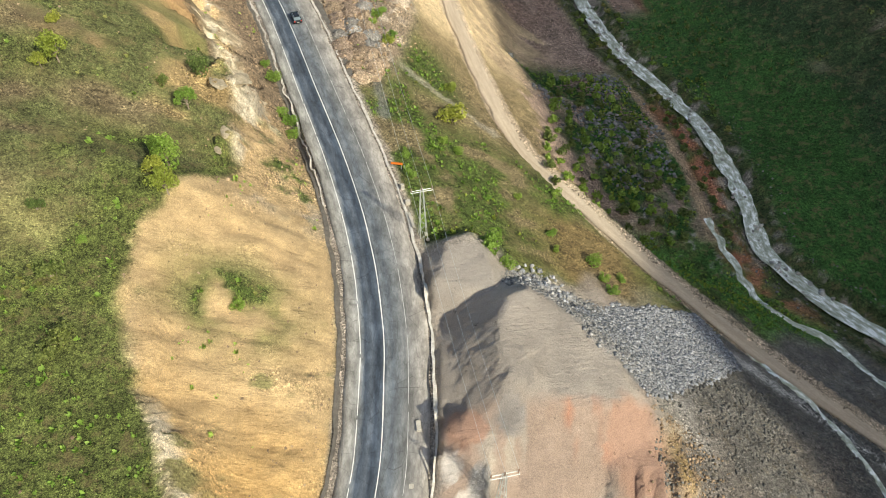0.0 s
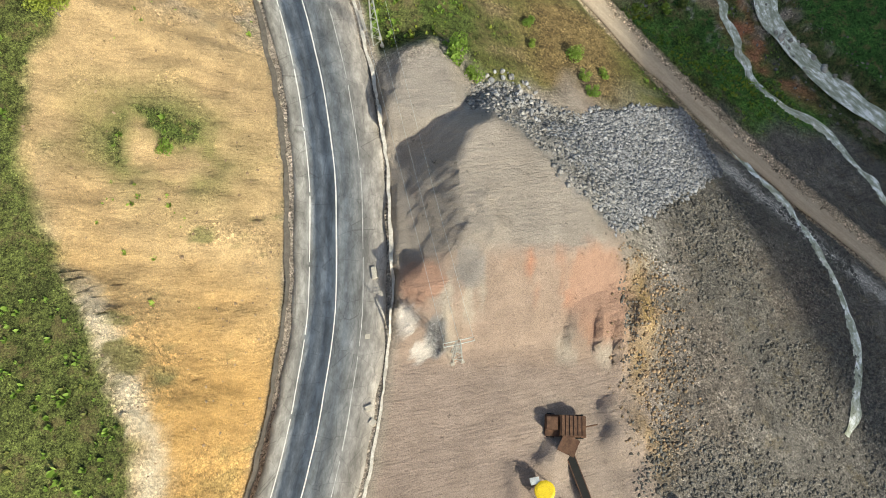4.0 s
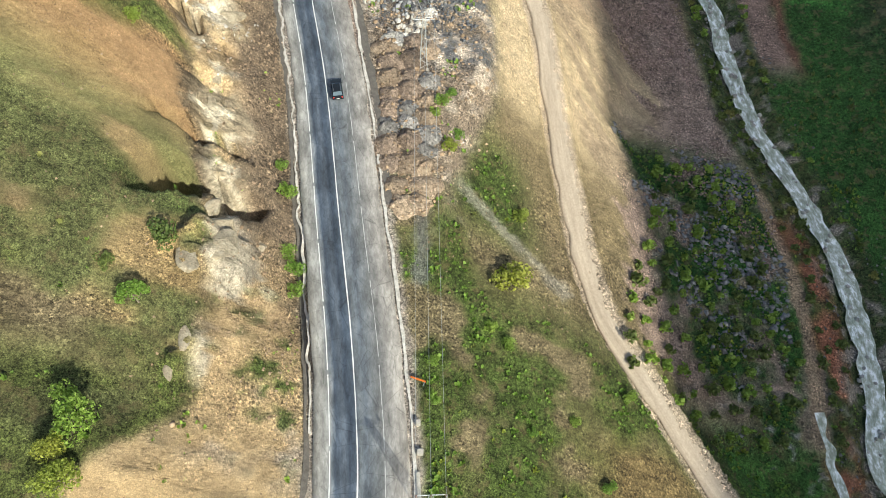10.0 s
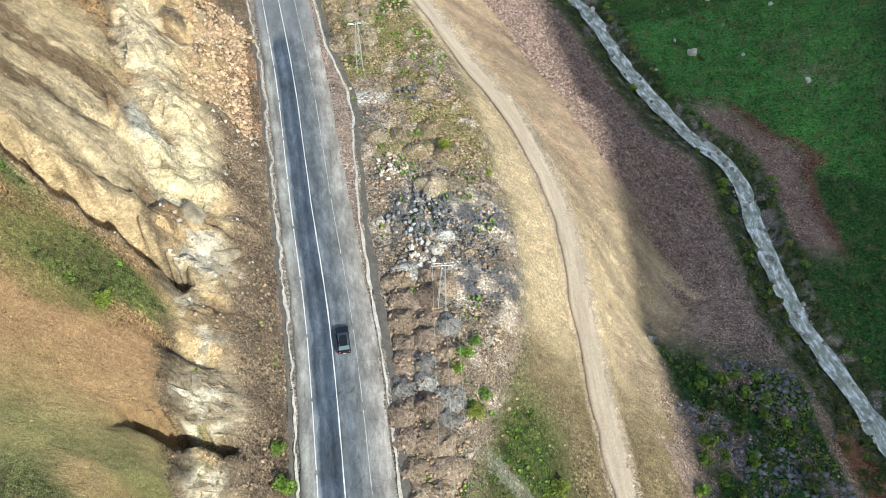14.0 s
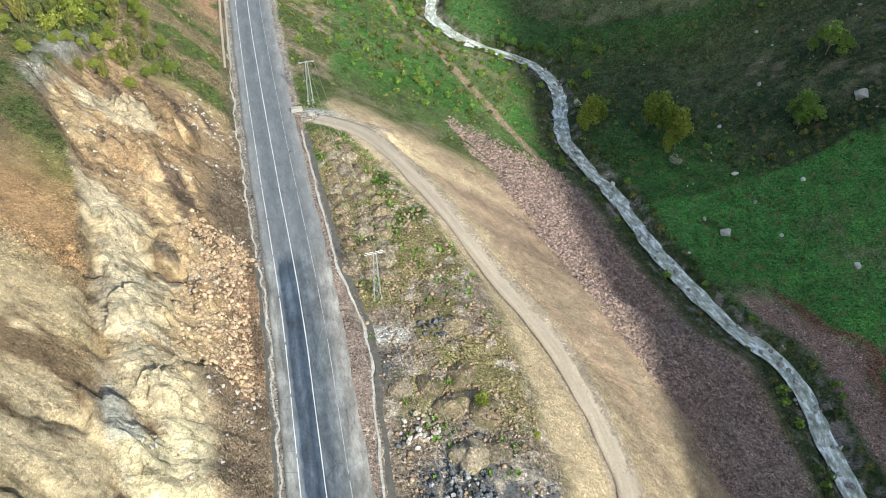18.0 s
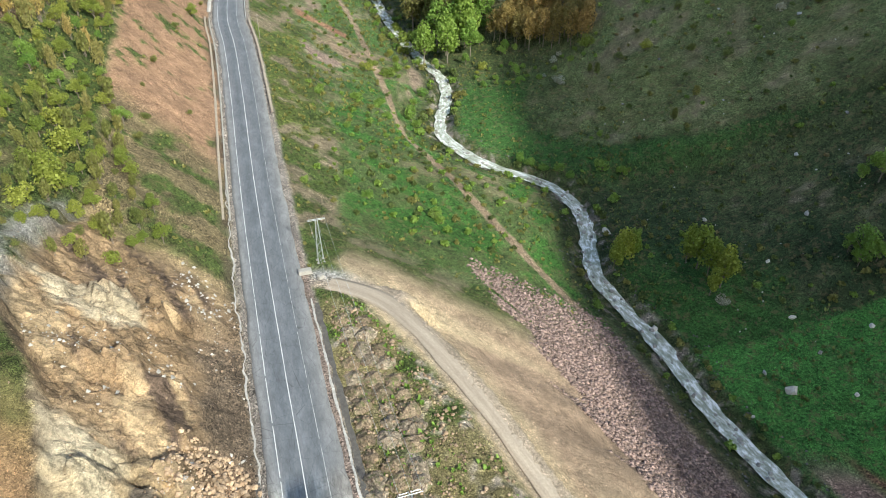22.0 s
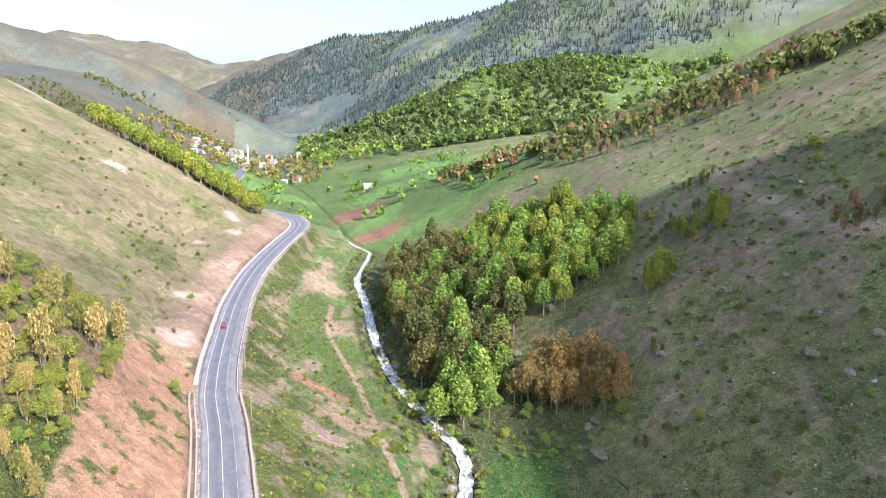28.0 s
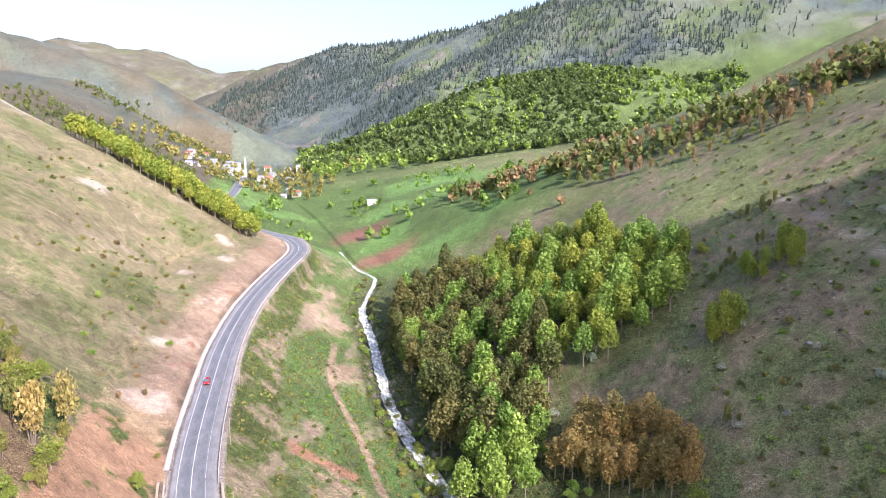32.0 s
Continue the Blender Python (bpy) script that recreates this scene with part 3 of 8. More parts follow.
def relief(x, y, z):
    """Adds the small forms: gullies, ledges, heaps, banks and the beds of road and track."""
    ro = aside(ROAD, x, y)
    top = spline(LEFT_TOP, 1, y)
    cut = step(-1, 3, x - top) * (1 - step(-10, -7.5, ro)) * (1 - step(700, 760, y))
    jut = fbm(x * 0.45 + 0.1 * y, y, 7.0, 11, 4)
    ledge = fbm(x, y, 18, 21, 3)
    rocky = band(85, 245, y, 10)
    z = z + cut * (0.9 * jut + 1.6 * ledge) + cut * rocky * (2.4 * np.abs(fbm(0.22 * (0.9 * x + 0.43 * y), 0.9 * y - 0.43 * x, 7, 31, 4, 0.5)) - 0.5)
    z = z + cut * (0.28 * (1 - 2 * np.abs(fbm(0.4 * (0.9 * x + 0.43 * y), 0.9 * y - 0.43 * x, 3.0, 33, 3, 0.5))) + 0.08 * fbm(x, y, 1.3, 34, 2))
    z = z + cut * (1 - step(74, 86, y)) * (0.3 * step(0.16, 0.24, fbm(x * 0.4, y, 2.4, 38, 4, 0.6)) - 0.45 * step(0.24, 0.32, fbm(x * 0.5, y, 1.9, 40, 3, 0.6)))
    lift = 2.6 + 0.8 * fbm(x, y, 30, 35, 2)
    zz = z + 1.2 * fbm(x, y, 8, 36, 3)
    tread = (zz / lift - np.floor(zz / lift))
    z = z + cut * rocky * 0.34 * lift * (step(0.25, 0.75, tread) - tread)
    crag = np.zeros(np.broadcast(x, y).shape)
    for cx, cy, a, b2, h, turn in CRAGS:
        ct, st = math.cos(radians(turn)), math.sin(radians(turn))
        u, w = ((x - cx) * ct + (y - cy) * st) / a, (-(x - cx) * st + (y - cy) * ct) / b2
        d = np.hypot(u, w) + 0.35 * fbm(x, y, 3.0, 37, 3)
        z = z + 0.8 * h * (1 - step(0.55, 0.95, d + 0.25 * vnoise(x / 2.1, y / 2.1, 39)))
        crag = np.maximum(crag, 1 - step(0.5, 1.0, d))
    z = z + within(np.maximum(0.8 * crag, 0.3 * cut * rocky * step(0.0, 0.3, ledge)), blocks, x, y)
    z = z + cut * (2.6 * np.exp(-((off_line(RIBBON, x, y) / 3.4) ** 2)) + 1.2 * np.exp(-((off_line(TONGUE, x, y) / 2.8) ** 2)))
    edge = x - top + 2.6 * fbm(x, y, 9, 46, 4, 0.6) + 1.6 * np.abs(fbm(x, y, 3.4, 47, 3))
    drop = np.interp(y, [-60, 70, 90, 98, 112, 135, 146, 160, 205, 235, 250, 300, 420, 460], [1.4, 1.4, 1.0, 2.6, 3.2, 2.2, 4.0, 3.0, 4.2, 4.0, 1.0, 0.6, 0.8, 2.0]) * (0.7 + 0.7 * fbm(x, y, 13, 48, 2))
    z = z - drop * step(-0.3, 0.6, edge) * (1 - step(5, 17, x - top)) * (1 - step(690, 730, y))
    bed = (0.72 * x + 0.69 * y + 0.5 * z + 1.5 * fbm(x, y, 9, 49, 3)) / 1.9
    beds = cut * band(198, 242, y, 5) * step(-0.25, 0.1, fbm(x, y, 14, 50, 2))
    z = z + beds * 1.1 * (step(0.55, 0.95, bed - np.floor(bed)) - (bed - np.floor(bed)))
    for x0, y0, x1, y1, drop, rise in SCARPS:
        run = math.hypot(x1 - x0, y1 - y0)
        u = ((x - x0) * (x1 - x0) + (y - y0) * (y1 - y0)) / run**2
        v = ((y - y0) * (x1 - x0) - (x - x0) * (y1 - y0)) / run + 1.1 * fbm(x, y, 4, 45, 3)
        z = z - drop * np.clip(6 * u * (1 - u), 0, 1) * (0.75 + 0.5 * vnoise(x / 2.3, y / 2.3, 44)) * step(-0.2, 0.3, v) * (1 - step(0.5 * rise, rise, v))
    for cx, cy, a, b2, deep, slant in CLEFTS:
        v = y - cy - slant * (x - cx) + 0.6 * fbm(x, y, 3, 45, 3)
        z = z - deep * np.exp(-(((x - cx) / a) ** 6)) * (1 - step(0.75, 1.0, np.abs(v) / (b2 * (0.9 + 0.35 * vnoise(x / 1.7, x * 0, 43)))))
    brow = np.exp(-(((x - top - 1.5) / 3.0) ** 2)) * band(-60, 70, y, 5)
    z = z + brow * (0.8 + 0.8 * fbm(x, y, 5, 41, 3))
    hill = 1 - step(-6, 2, x - top)
    z = z + hill * (1.8 * fbm(x, y, 40, 51, 4) + 0.35 * fbm(x, y, 4, 52, 3)) * step(0, 25, top - x + 5)
    mid = step(8, 12, ro) * (1 - step(-9, -6, aside(RIVER, x, y)))
    heaps = mid * band(118, 246, y, 5) * step(-2, 3, spline(TERRACE, 1, y) + 4 - x)
    z = z + heaps * (0.4 * fbm(x, y, 2.6, 62, 3) + 0.1)
    z = z + mid * (0.5 * fbm(x, y, 12, 71, 4) + 0.14 * fbm(x, y, 1.6, 72, 2))
    rills = mid * step(0, 4, aside(TRACK, x, y)) * band(112, 285, y, 10)
    z = z + rills * 0.28 * fbm(0.15 * (0.8 * x - 0.6 * y), 0.6 * x + 0.8 * y, 2.6, 73, 3)
    yard = mid * (1 - step(68, 76, y)) * step(-2, 4, x)
    z = z + yard * 0.10 * fbm(x, y, 1.6, 83, 3)
    for k, (rim, top, fall, steep, rag) in enumerate(MOUNDS):
        def heap(u, v):
            flutes = rag * (np.abs(fbm(u, v * 0.12, 2.6, 84 + k, 3)) * 2.2 - 0.5) * step(1, -3, v - 0.1 * u - 38) if k == 2 else rag * fbm(u, v, 4.5, 84 + k, 3)
            ribs = 3.2 * np.abs(fbm(u, v * 0.12, 3.2, 99, 3)) * step(0.5, -1.5, inset(rim, u, v)) if k == 2 else 0
            return 1000 + ribs + top - fall * (u - rim[0][0]) + np.minimum(steep * (inset(rim, u, v) + flutes), 0.25 + 0.12 * fbm(u, v, 3, 96, 3))
        reach = (x > min(p[0] for p in rim) - 16) & (x < max(p[0] for p in rim) + 16) & (y > min(p[1] for p in rim) - 16) & (y < max(p[1] for p in rim) + 16) & (ro > 7.4)
        z = np.maximum(z, within(1.0 * reach, heap, x, y) - 1000)
    vo = aside(RIVER, x, y)
    far = step(24, 60, vo)
    z = z + far * (2.2 * fbm(x, y, 45, 91, 4) + 0.5 * fbm(x, y, 7, 92, 3)) + step(4, 8, np.abs(vo)) * (1 - step(22, 30, np.abs(vo))) * 0.3 * fbm(x, y, 3, 93, 3)
    away = step(650, 1300, np.hypot(x + 60, y - 200))
    for k, (fall, pts) in enumerate(RIDGES):
        d = ridge_height(x, y, fall, pts)
        d = d + (k < 5) * away * (26 * fbm(x, y, 260, 101 + k, 5) - 34 * np.abs(fbm(x, y, 420, 111 + k, 4)) + 4)
        d = d - 120 * (k == 5) * step(412, 392, x) * step(-170, -235, y)  # a dip in the unseen shading ridge, lets sun onto the yard
        z = np.maximum(z, d - 900 * (1 - away) * (k < 5))
    to = np.abs(aside(TRACK, x, y))
    on_track = (1 - step(2.2, 4.2, to)) * band(-60, 254, y, 1.5) * step(6.5, 9, ro)
    z = z + on_track * (spline(TRACK_Z, 1, y) + 0.05 * vnoise(x, y, 95) - 0.12 * np.exp(-((to - 0.8) / 0.3) ** 2) - z)
    bed = band(-5.4, 6.9, ro, 0.35) * (1 - step(1200, 1260, y))
    z = z + bed * (spline(ROAD_Z, 1, y) - 0.14 - z)
    z = z + np.exp(-(((ro - 7.9) / 0.5) ** 2)) * 0.35 * step(20, 30, y) * (1 - step(-1, 4, 262 - y) * step(-1, 4, y - 246))
    return z


def ground_height(x, y):
    x, y = np.asarray(x, float), np.asarray(y, float)
    return relief(x, y, lie(x, y))


def place(x, y):
    return float(ground_height(np.array([x]), np.array([y]))[0])


# ---- what covers the ground: base colours by place ----
TAN, ORANGE, CREAM, BROWN, UMBER = (0.50, 0.36, 0.20), (0.54, 0.34, 0.135), (0.65, 0.53, 0.36), (0.20, 0.14, 0.08), (0.11, 0.082, 0.055)
GRASS, LUSH, DRY, MOSS = (0.095, 0.13, 0.032), (0.07, 0.165, 0.03), (0.20, 0.18, 0.08), (0.075, 0.098, 0.034)
GREY, SLATE, RED, SAND, PURPLE = (0.30, 0.26, 0.225), (0.15, 0.145, 0.145), (0.30, 0.125, 0.07), (0.56, 0.43, 0.27), (0.31, 0.225, 0.18)
# conifer green, paled and blued: distance haze put into the base colour
HAZY_CONIFER = (0.085, 0.115, 0.11)


def scree_from(x, y):
    """Metres past the upper limit of the dark scree, which runs down in fingers."""
    ro, to = aside(ROAD, x, y), aside(TRACK, x, y)
    start = np.where(y < 168, to - np.interp(y, [110, 150, 168], [9, 12, 20]), ro - np.interp(y, [168, 182, 198, 212, 245, 260, 295, 312], [66, 74, 73, 62, 57, 53, 50, 40]))
    return start + 7 * fbm(0.1 * (0.8 * x - 0.6 * y), 0.6 * x + 0.8 * y, 3.2, 282, 4, 0.6) + 3 * fbm(x, y, 6, 283, 3)


def cover(x, y, z):
    """Base colour of the ground, by what lies there."""
    n1, n2, n3 = fbm(x, y, 28, 201, 4), fbm(x, y, 7, 211, 4), fbm(x, y, 1.9, 221, 3)
    n3 = n3 * (1 - step(300, 700, np.hypot(x + 60, y - 150)))
    n2 = n2 * (1 - 0.8 * step(600, 1300, np.hypot(x + 60, y - 150)))
    slope = np.abs(np.gradient(z, axis=1) / np.gradient(x, axis=1)) + np.abs(np.gradient(z, axis=0) / np.gradient(np.broadcast_to(y, x.shape), axis=0))
    ro, to, vo = aside(ROAD, x, y) + 0.5 * n3, aside(TRACK, x, y), aside(RIVER, x, y)
    lt = x - spline(LEFT_TOP, 1, y) + 1.5 * n2 + 0.7 * n3
    col = np.empty(np.broadcast(x, y).shape + (3,))
    col[:] = GRASS

    def lay(mask, rgb, grain=0.18):
        m = np.clip(mask, 0, 1)[..., None]
        tone = (1 + grain * n3 + 0.6 * grain * n2)[..., None]
        col[:] = col * (1 - m) + np.array(rgb) * tone * m

    # slope above the cutting
    rock = np.zeros(col.shape[:2])
    lay(np.ones(col.shape[:2]), GRASS, 0.3)
    left = 1 - step(-1, 1, lt)
    lay(left * (1 - step(180, 220, y)), (0.125, 0.15, 0.042), 0.35)
    lay(left * step(-0.05, 0.35, n1 + 0.5 * n2) * step(40, 70, y), DRY, 0.3)
    lay(left * band(78, 150, y, 8) * step(0.05, 0.3, fbm(x * 0.3 + 0.2 * y, y, 5, 231, 4)) * 0.8, (0.36, 0.245, 0.13))
    lay(left * band(58, 112, y, 8) * step(-0.2, 0.25, fbm(x * 0.4, y, 14, 241, 3) - (lt + 14) * 0.02), (0.165, 0.13, 0.075))
    lay(left * band(116, 196, y, 8) * step(-0.45, -0.1, fbm(x * 0.5 + 0.3 * y, y, 11, 251, 4) + (lt + 10) * 0.02), (0.36, 0.225, 0.115))
    lay(left * band(66, 112, y, 6) * step(-0.25, 0.15, n2 + 0.4 * n1), (0.12, 0.13, 0.05), 0.35)
    lay(left * band(84, 176, y, 6) * step(0.05, 0.3, fbm(x * 0.45, y, 9, 252, 4) - (lt + 12) * 0.012), (0.125, 0.155, 0.048), 0.35)
    lay(left * band(190, 420, y, 15) * step(0.0, 0.3, n1 + 0.4 * n2), BROWN)
    lay(left * step(380, 440, y) * step(-0.8, -0.1, n1 + 0.4 * n2), (0.235, 0.20, 0.11), 0.3)
    lay(left * step(430, 470, y) * step(0.1, 0.45, n2 + 0.3 * n1), (0.31, 0.25, 0.17))
    lay(left * step(400, 440, y) * (1 - step(640, 700, y)) * step(-0.05, 0.25, n2 - 0.6 * n1 + 0.2 * n3), (0.15, 0.16, 0.065), 0.35)
    # the cutting
    cut = step(-1, 1, lt) * (1 - step(-7.2, -6, ro)) * (1 - step(740, 790, y))
    lay(cut, TAN)
    lay(cut * (1 - step(70, 84, y)) * step(50, 20, y + 14 * n1 + 8 * n2), ORANGE, 0.12)
    lay(cut * (1 - step(70, 84, y)) * 0.6 * step(0.2, 0.6, n1 - 0.3 * n2 + 0.35 * step(35, 62, y)), CREAM, 0.12)
    lay(cut * (1 - step(38, 52, y)) * (1 - step(0.9, 2.6, lt - 1.0 * n2)) * step(-0.5, 0.0, n2), (0.66, 0.57, 0.44))
    lay(cut * np.exp(-(((x + 28) / 7) ** 2 + ((y - 58) / 6) ** 2)) * 1.6 * step(-0.4, 0.2, n2), GRASS)
    lay(cut * band(20, 60, y, 10) * step(0.3, 0.5, n2 + 0.4 * n3), DRY)
    lay(cut * band(78, 122, y, 6) * step(0.0, 0.4, n2 + 0.3 * n3), GREY)
    lay(cut * band(80, 122, y, 6) * step(0.1, 0.4, n1 + 0.7 * n3), GRASS)
    lay(cut * band(96, 150, y, 6) * step(-18, -11, ro) * step(-0.5, 0.2, n2), (0.24, 0.17, 0.11))
    worn = left * band(140, 178, y, 5) * step(-42, -32, lt + 6 * n1) * step(-0.9, -0.5, n2 + n1 + 0.2)
    lay(worn, (0.52, 0.395, 0.235), 0.3)
    n4 = fbm(x * 0.35 + 0.12 * y, y, 3.0, 263, 4, 0.6)
    n5 = fbm(x * 0.7 + 0.2 * y, y, 8.5, 264, 5, 0.62)
    lay(cut * band(132, 246, y, 8), (0.46, 0.33, 0.185), 0.3)
    lay(cut * band(138, 206, y, 6) * step(-0.02, 0.12, n5 + 0.05), (0.55, 0.43, 0.27), 0.25)
    lay(cut * band(150, 206, y, 8) * step(0.10, 0.2, n5 - 0.25 * n4), (0.57, 0.475, 0.335), 0.3)
    lay(cut * band(150, 178, y, 6) * step(0.02, 0.14, n1 + 0.4 * n4), (0.47, 0.42, 0.34), 0.3)
    lay(cut * band(136, 240, y, 8) * step(0.16, 0.24, n4 - 0.3 * n5), (0.22, 0.15, 0.085), 0.3)
    lay(cut * band(165, 206, y, 8) * step(0.22, 0.32, fbm(x, y, 6, 265, 4)), (0.45, 0.27, 0.10), 0.3)
    lay(worn * step(-0.02, 0.15, n5 - 0.2 * n4), (0.57, 0.45, 0.285), 0.3)
    lay(worn * step(0.12, 0.2, n4), (0.24, 0.165, 0.095), 0.3)
    rock = np.maximum(rock, 0.7 * worn)
    strata = fbm(0.72 * x + 0.69 * y, (0.69 * x - 0.72 * y) * 0.12, 2.3, 271, 4, 0.6)
    beds = cut * band(199, 243, y, 4)
    lay(beds, (0.36, 0.245, 0.14), 0.3)
    lay(beds * step(0.02, 0.12, strata) * step(-0.3, 0.0, n1 + 0.4 * n2 + 0.2), (0.15, 0.105, 0.075), 0.3)
    lay(beds * step(0.05, 0.15, -strata) * step(0.0, 0.2, n2), (0.50, 0.36, 0.21), 0.3)
    for cx, cy, rx2, ry2 in ((-100, 222, 8, 4.5), (-87, 196, 6, 4), (-81, 188, 3.5, 7), (-36, 101, 4, 6.5), (-34, 87, 1.8, 3.5), (-61, 157, 4.5, 5), (-53, 146, 3.2, 4.5)):
        lay(cut * (1 - step(0.72, 0.88, np.hypot((x - cx) / rx2, (y - cy) / ry2) + 0.5 * n2 + 0.3 * n3)), (0.60, 0.49, 0.335), 0.3)
    # dark patches at the overhangs: their shade put into the colour
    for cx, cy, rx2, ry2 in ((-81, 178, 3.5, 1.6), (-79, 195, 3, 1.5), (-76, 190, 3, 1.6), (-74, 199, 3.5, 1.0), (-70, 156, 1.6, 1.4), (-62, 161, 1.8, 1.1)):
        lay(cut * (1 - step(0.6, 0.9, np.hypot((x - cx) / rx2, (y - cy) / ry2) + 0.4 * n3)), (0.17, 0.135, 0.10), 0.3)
    rock = np.maximum(rock, cut * band(90, 244, y, 5) * step(-0.4, 0.0, n2 + 0.8 * step(130, 145, y)))
    lay(cut * band(246, 296, y, 6), (0.22, 0.17, 0.09))
    lay(cut * band(246, 300, y, 6) * step(-0.1, 0.25, n2 + 0.4 * n3), GRASS)
    lay(cut * band(292, 405, y, 6) * step(-0.55, -0.2, n1 * 0.5 - (ro + 22) * -0.02), (0.37, 0.225, 0.135))
    lay(cut * band(292, 425, y, 8) * step(0.25, 0.5, n2 + 0.5 * n3), GRASS)
    lay(cut * step(400, 430, y), (0.33, 0.235, 0.16))
    lay(cut * step(400, 430, y) * step(0.15, 0.45, n2 + 0.4 * n1), (0.42, 0.33, 0.24))
    lay(cut * step(430, 460, y) * step(0.2, 0.45, n2 - 0.3 * n1), (0.33, 0.19, 0.125))
    lay(cut * step(395, 425, y) * (1 - step(-26, -17, ro + 5 * n2)) * 0.85, (0.23, 0.20, 0.11), 0.3)
    lay(cut * step(395, 425, y) * (1 - step(-24, -15, ro + 5 * n2)) * step(0.0, 0.3, n2 + 0.3 * n3), (0.15, 0.16, 0.065), 0.35)
    lay(cut * band(100, 142, y, 5) * step(-0.25, 0.15, n2 + 0.3 * n3), (0.33, 0.265, 0.18), 0.35)
    lay(cut * band(100, 142, y, 5) * step(0.28, 0.36, n3 + 0.3 * n2) * (1 - step(7, 10, lt)), (0.60, 0.52, 0.39), 0.3)
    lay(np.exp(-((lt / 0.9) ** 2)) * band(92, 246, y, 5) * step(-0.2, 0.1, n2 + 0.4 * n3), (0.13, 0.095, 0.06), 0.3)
    lay(np.exp(-(((lt + 1.5) / 1.6) ** 2)) * band(214, 244, y, 4) * step(-0.5, -0.1, n3), (0.36, 0.335, 0.30), 0.4)
    rock = rock * (1 - step(0.0, 0.6, -7 - ro < 2))
    for cx, cy, rx2, ry2 in ((-36, 101, 4.2, 7), (-34, 87, 2, 3.8), (-53, 146, 3.4, 4.5), (-60, 157, 4.5, 5)):
        slab = cut * (1 - step(0.82, 0.92, np.hypot((x - cx) / rx2, (y - cy) / ry2) + 0.35 * n2 + 0.3 * n3))
        lay(slab, (0.60, 0.53, 0.42), 0.3)
        rock = np.maximum(rock, slab)
    ribbon = cut * (1 - step(0.5, 4.0, off_line(RIBBON, x, y) + 5.0 * n2 + 2.0 * n3))
    lay(cut * band(150, 200, y, 6) * step(6, 10, lt) * (1 - step(0.1, 0.4, n2)) * 0.8, (0.50, 0.38, 0.225), 0.25)
    lay(0.6 * ribbon, (0.62, 0.515, 0.345), 0.25)
    lay(cut * (1 - step(1.6, 3.4, off_line(TONGUE, x, y) + 1.4 * n2)), (0.47, 0.44, 0.37), 0.2)
    lay(cut * (1 - step(0.7, 1.0, np.hypot((x + 60.5) / 4.6, (y - 160) / 6.5) + 0.9 * n2 + 0.4 * n3)), (0.64, 0.54, 0.35), 0.25)
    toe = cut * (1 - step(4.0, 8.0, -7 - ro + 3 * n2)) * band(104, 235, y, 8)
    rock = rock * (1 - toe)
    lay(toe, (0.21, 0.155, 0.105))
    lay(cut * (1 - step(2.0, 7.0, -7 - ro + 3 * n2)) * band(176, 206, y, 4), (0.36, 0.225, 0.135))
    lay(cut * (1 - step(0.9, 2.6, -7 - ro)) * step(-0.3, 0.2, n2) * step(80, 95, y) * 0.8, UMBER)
    # between road and river
    right = step(6.6, 7.6, ro) * (1 - step(-9, -5, vo))
    lay(right, GRASS, 0.35)
    lay(right * step(-0.1, 0.35, n1 + 0.5 * n2), (0.13, 0.16, 0.035), 0.35)
    lay(right * band(78, 125, y, 6) * (1 - step(2, 6, to)) * step(-0.1, 0.25, n2 + 0.5 * n1), (0.135, 0.13, 0.052))
    lay(right * band(78, 125, y, 6) * (1 - step(2, 6, to)) * step(0.25, 0.4, n2 - 0.5 * n1), (0.195, 0.155, 0.085))
    lay(right * band(76, 96, y, 4) * np.exp(-(((x - 28) / 9) ** 2)) * 1.5, (0.20, 0.145, 0.065))
    lay(right * band(62, 114, y, 5) * step(5, 9, to + 2 * n2) * step(-0.5, -0.1, n2 + 0.3 * n3), (0.095, 0.205, 0.04), 0.35)
    terrace = spline(TERRACE, 1, y)
    bench = right * (1 - step(-1, 3, x - terrace - 3 + 2 * n2))
    lay(bench * band(124, 212, y, 6), (0.29, 0.225, 0.165))
    lay(bench * band(150, 178, y, 4) * step(-0.2, 0.2, n2), SLATE)
    lay(bench * band(128, 246, y, 6) * step(0.1, 0.4, n3 + 0.5 * n2), (0.46, 0.38, 0.30))
    lay(bench * band(176, 248, y, 8) * step(-0.15, 0.2, n2 - 0.5 * n3), (0.24, 0.20, 0.09))
    lay(right * band(118, 136, y, 4) * step(0.0, 0.3, n2 + 0.6 * n3) * step(-14, -6, x), GREY)
    lay(right * step(258, 272, y) * (1 - step(690, 740, y)) * step(0.1, 0.4, n2 - 0.4 * n1 + 0.3 * n3), (0.22, 0.175, 0.11), 0.3)
    bank = right * step(-1, 3, x - terrace - 3 + 2 * n2)
    lay(bank * band(112, 160, y, 8), (0.215, 0.165, 0.09), 0.3)
    lay(bank * band(152, 262, y, 9) * step(-26, -16, to + 4 * n2), SAND)
    lay(bank * band(196, 262, y, 10) * step(4, 10, to), (0.45, 0.315, 0.21), 0.25)
    lay(bank * band(122, 140, y, 6) * (1 - step(-14, -6, to)), GRASS)
    lay(bank * (1 - step(0.8, 2.2, off_line([(-13, 130), (-5, 126.5), (5, 121), (10, 118)], x, y) + 1.6 * n2 + 0.8 * n3)) * 0.6, (0.42, 0.38, 0.31), 0.3)
    lay(right * (1 - step(0.6, 1.4, off_line([(-13.5, 121), (-11, 108)], x, y) + 1.2 * n2 + 0.8 * n3)) * 0.7, (0.20, 0.195, 0.185), 0.3)
    scree = step(-1.5, 1.5, scree_from(x, y))
    lay(bank * band(112, 296, y, 8) * scree, PURPLE, 0.3)
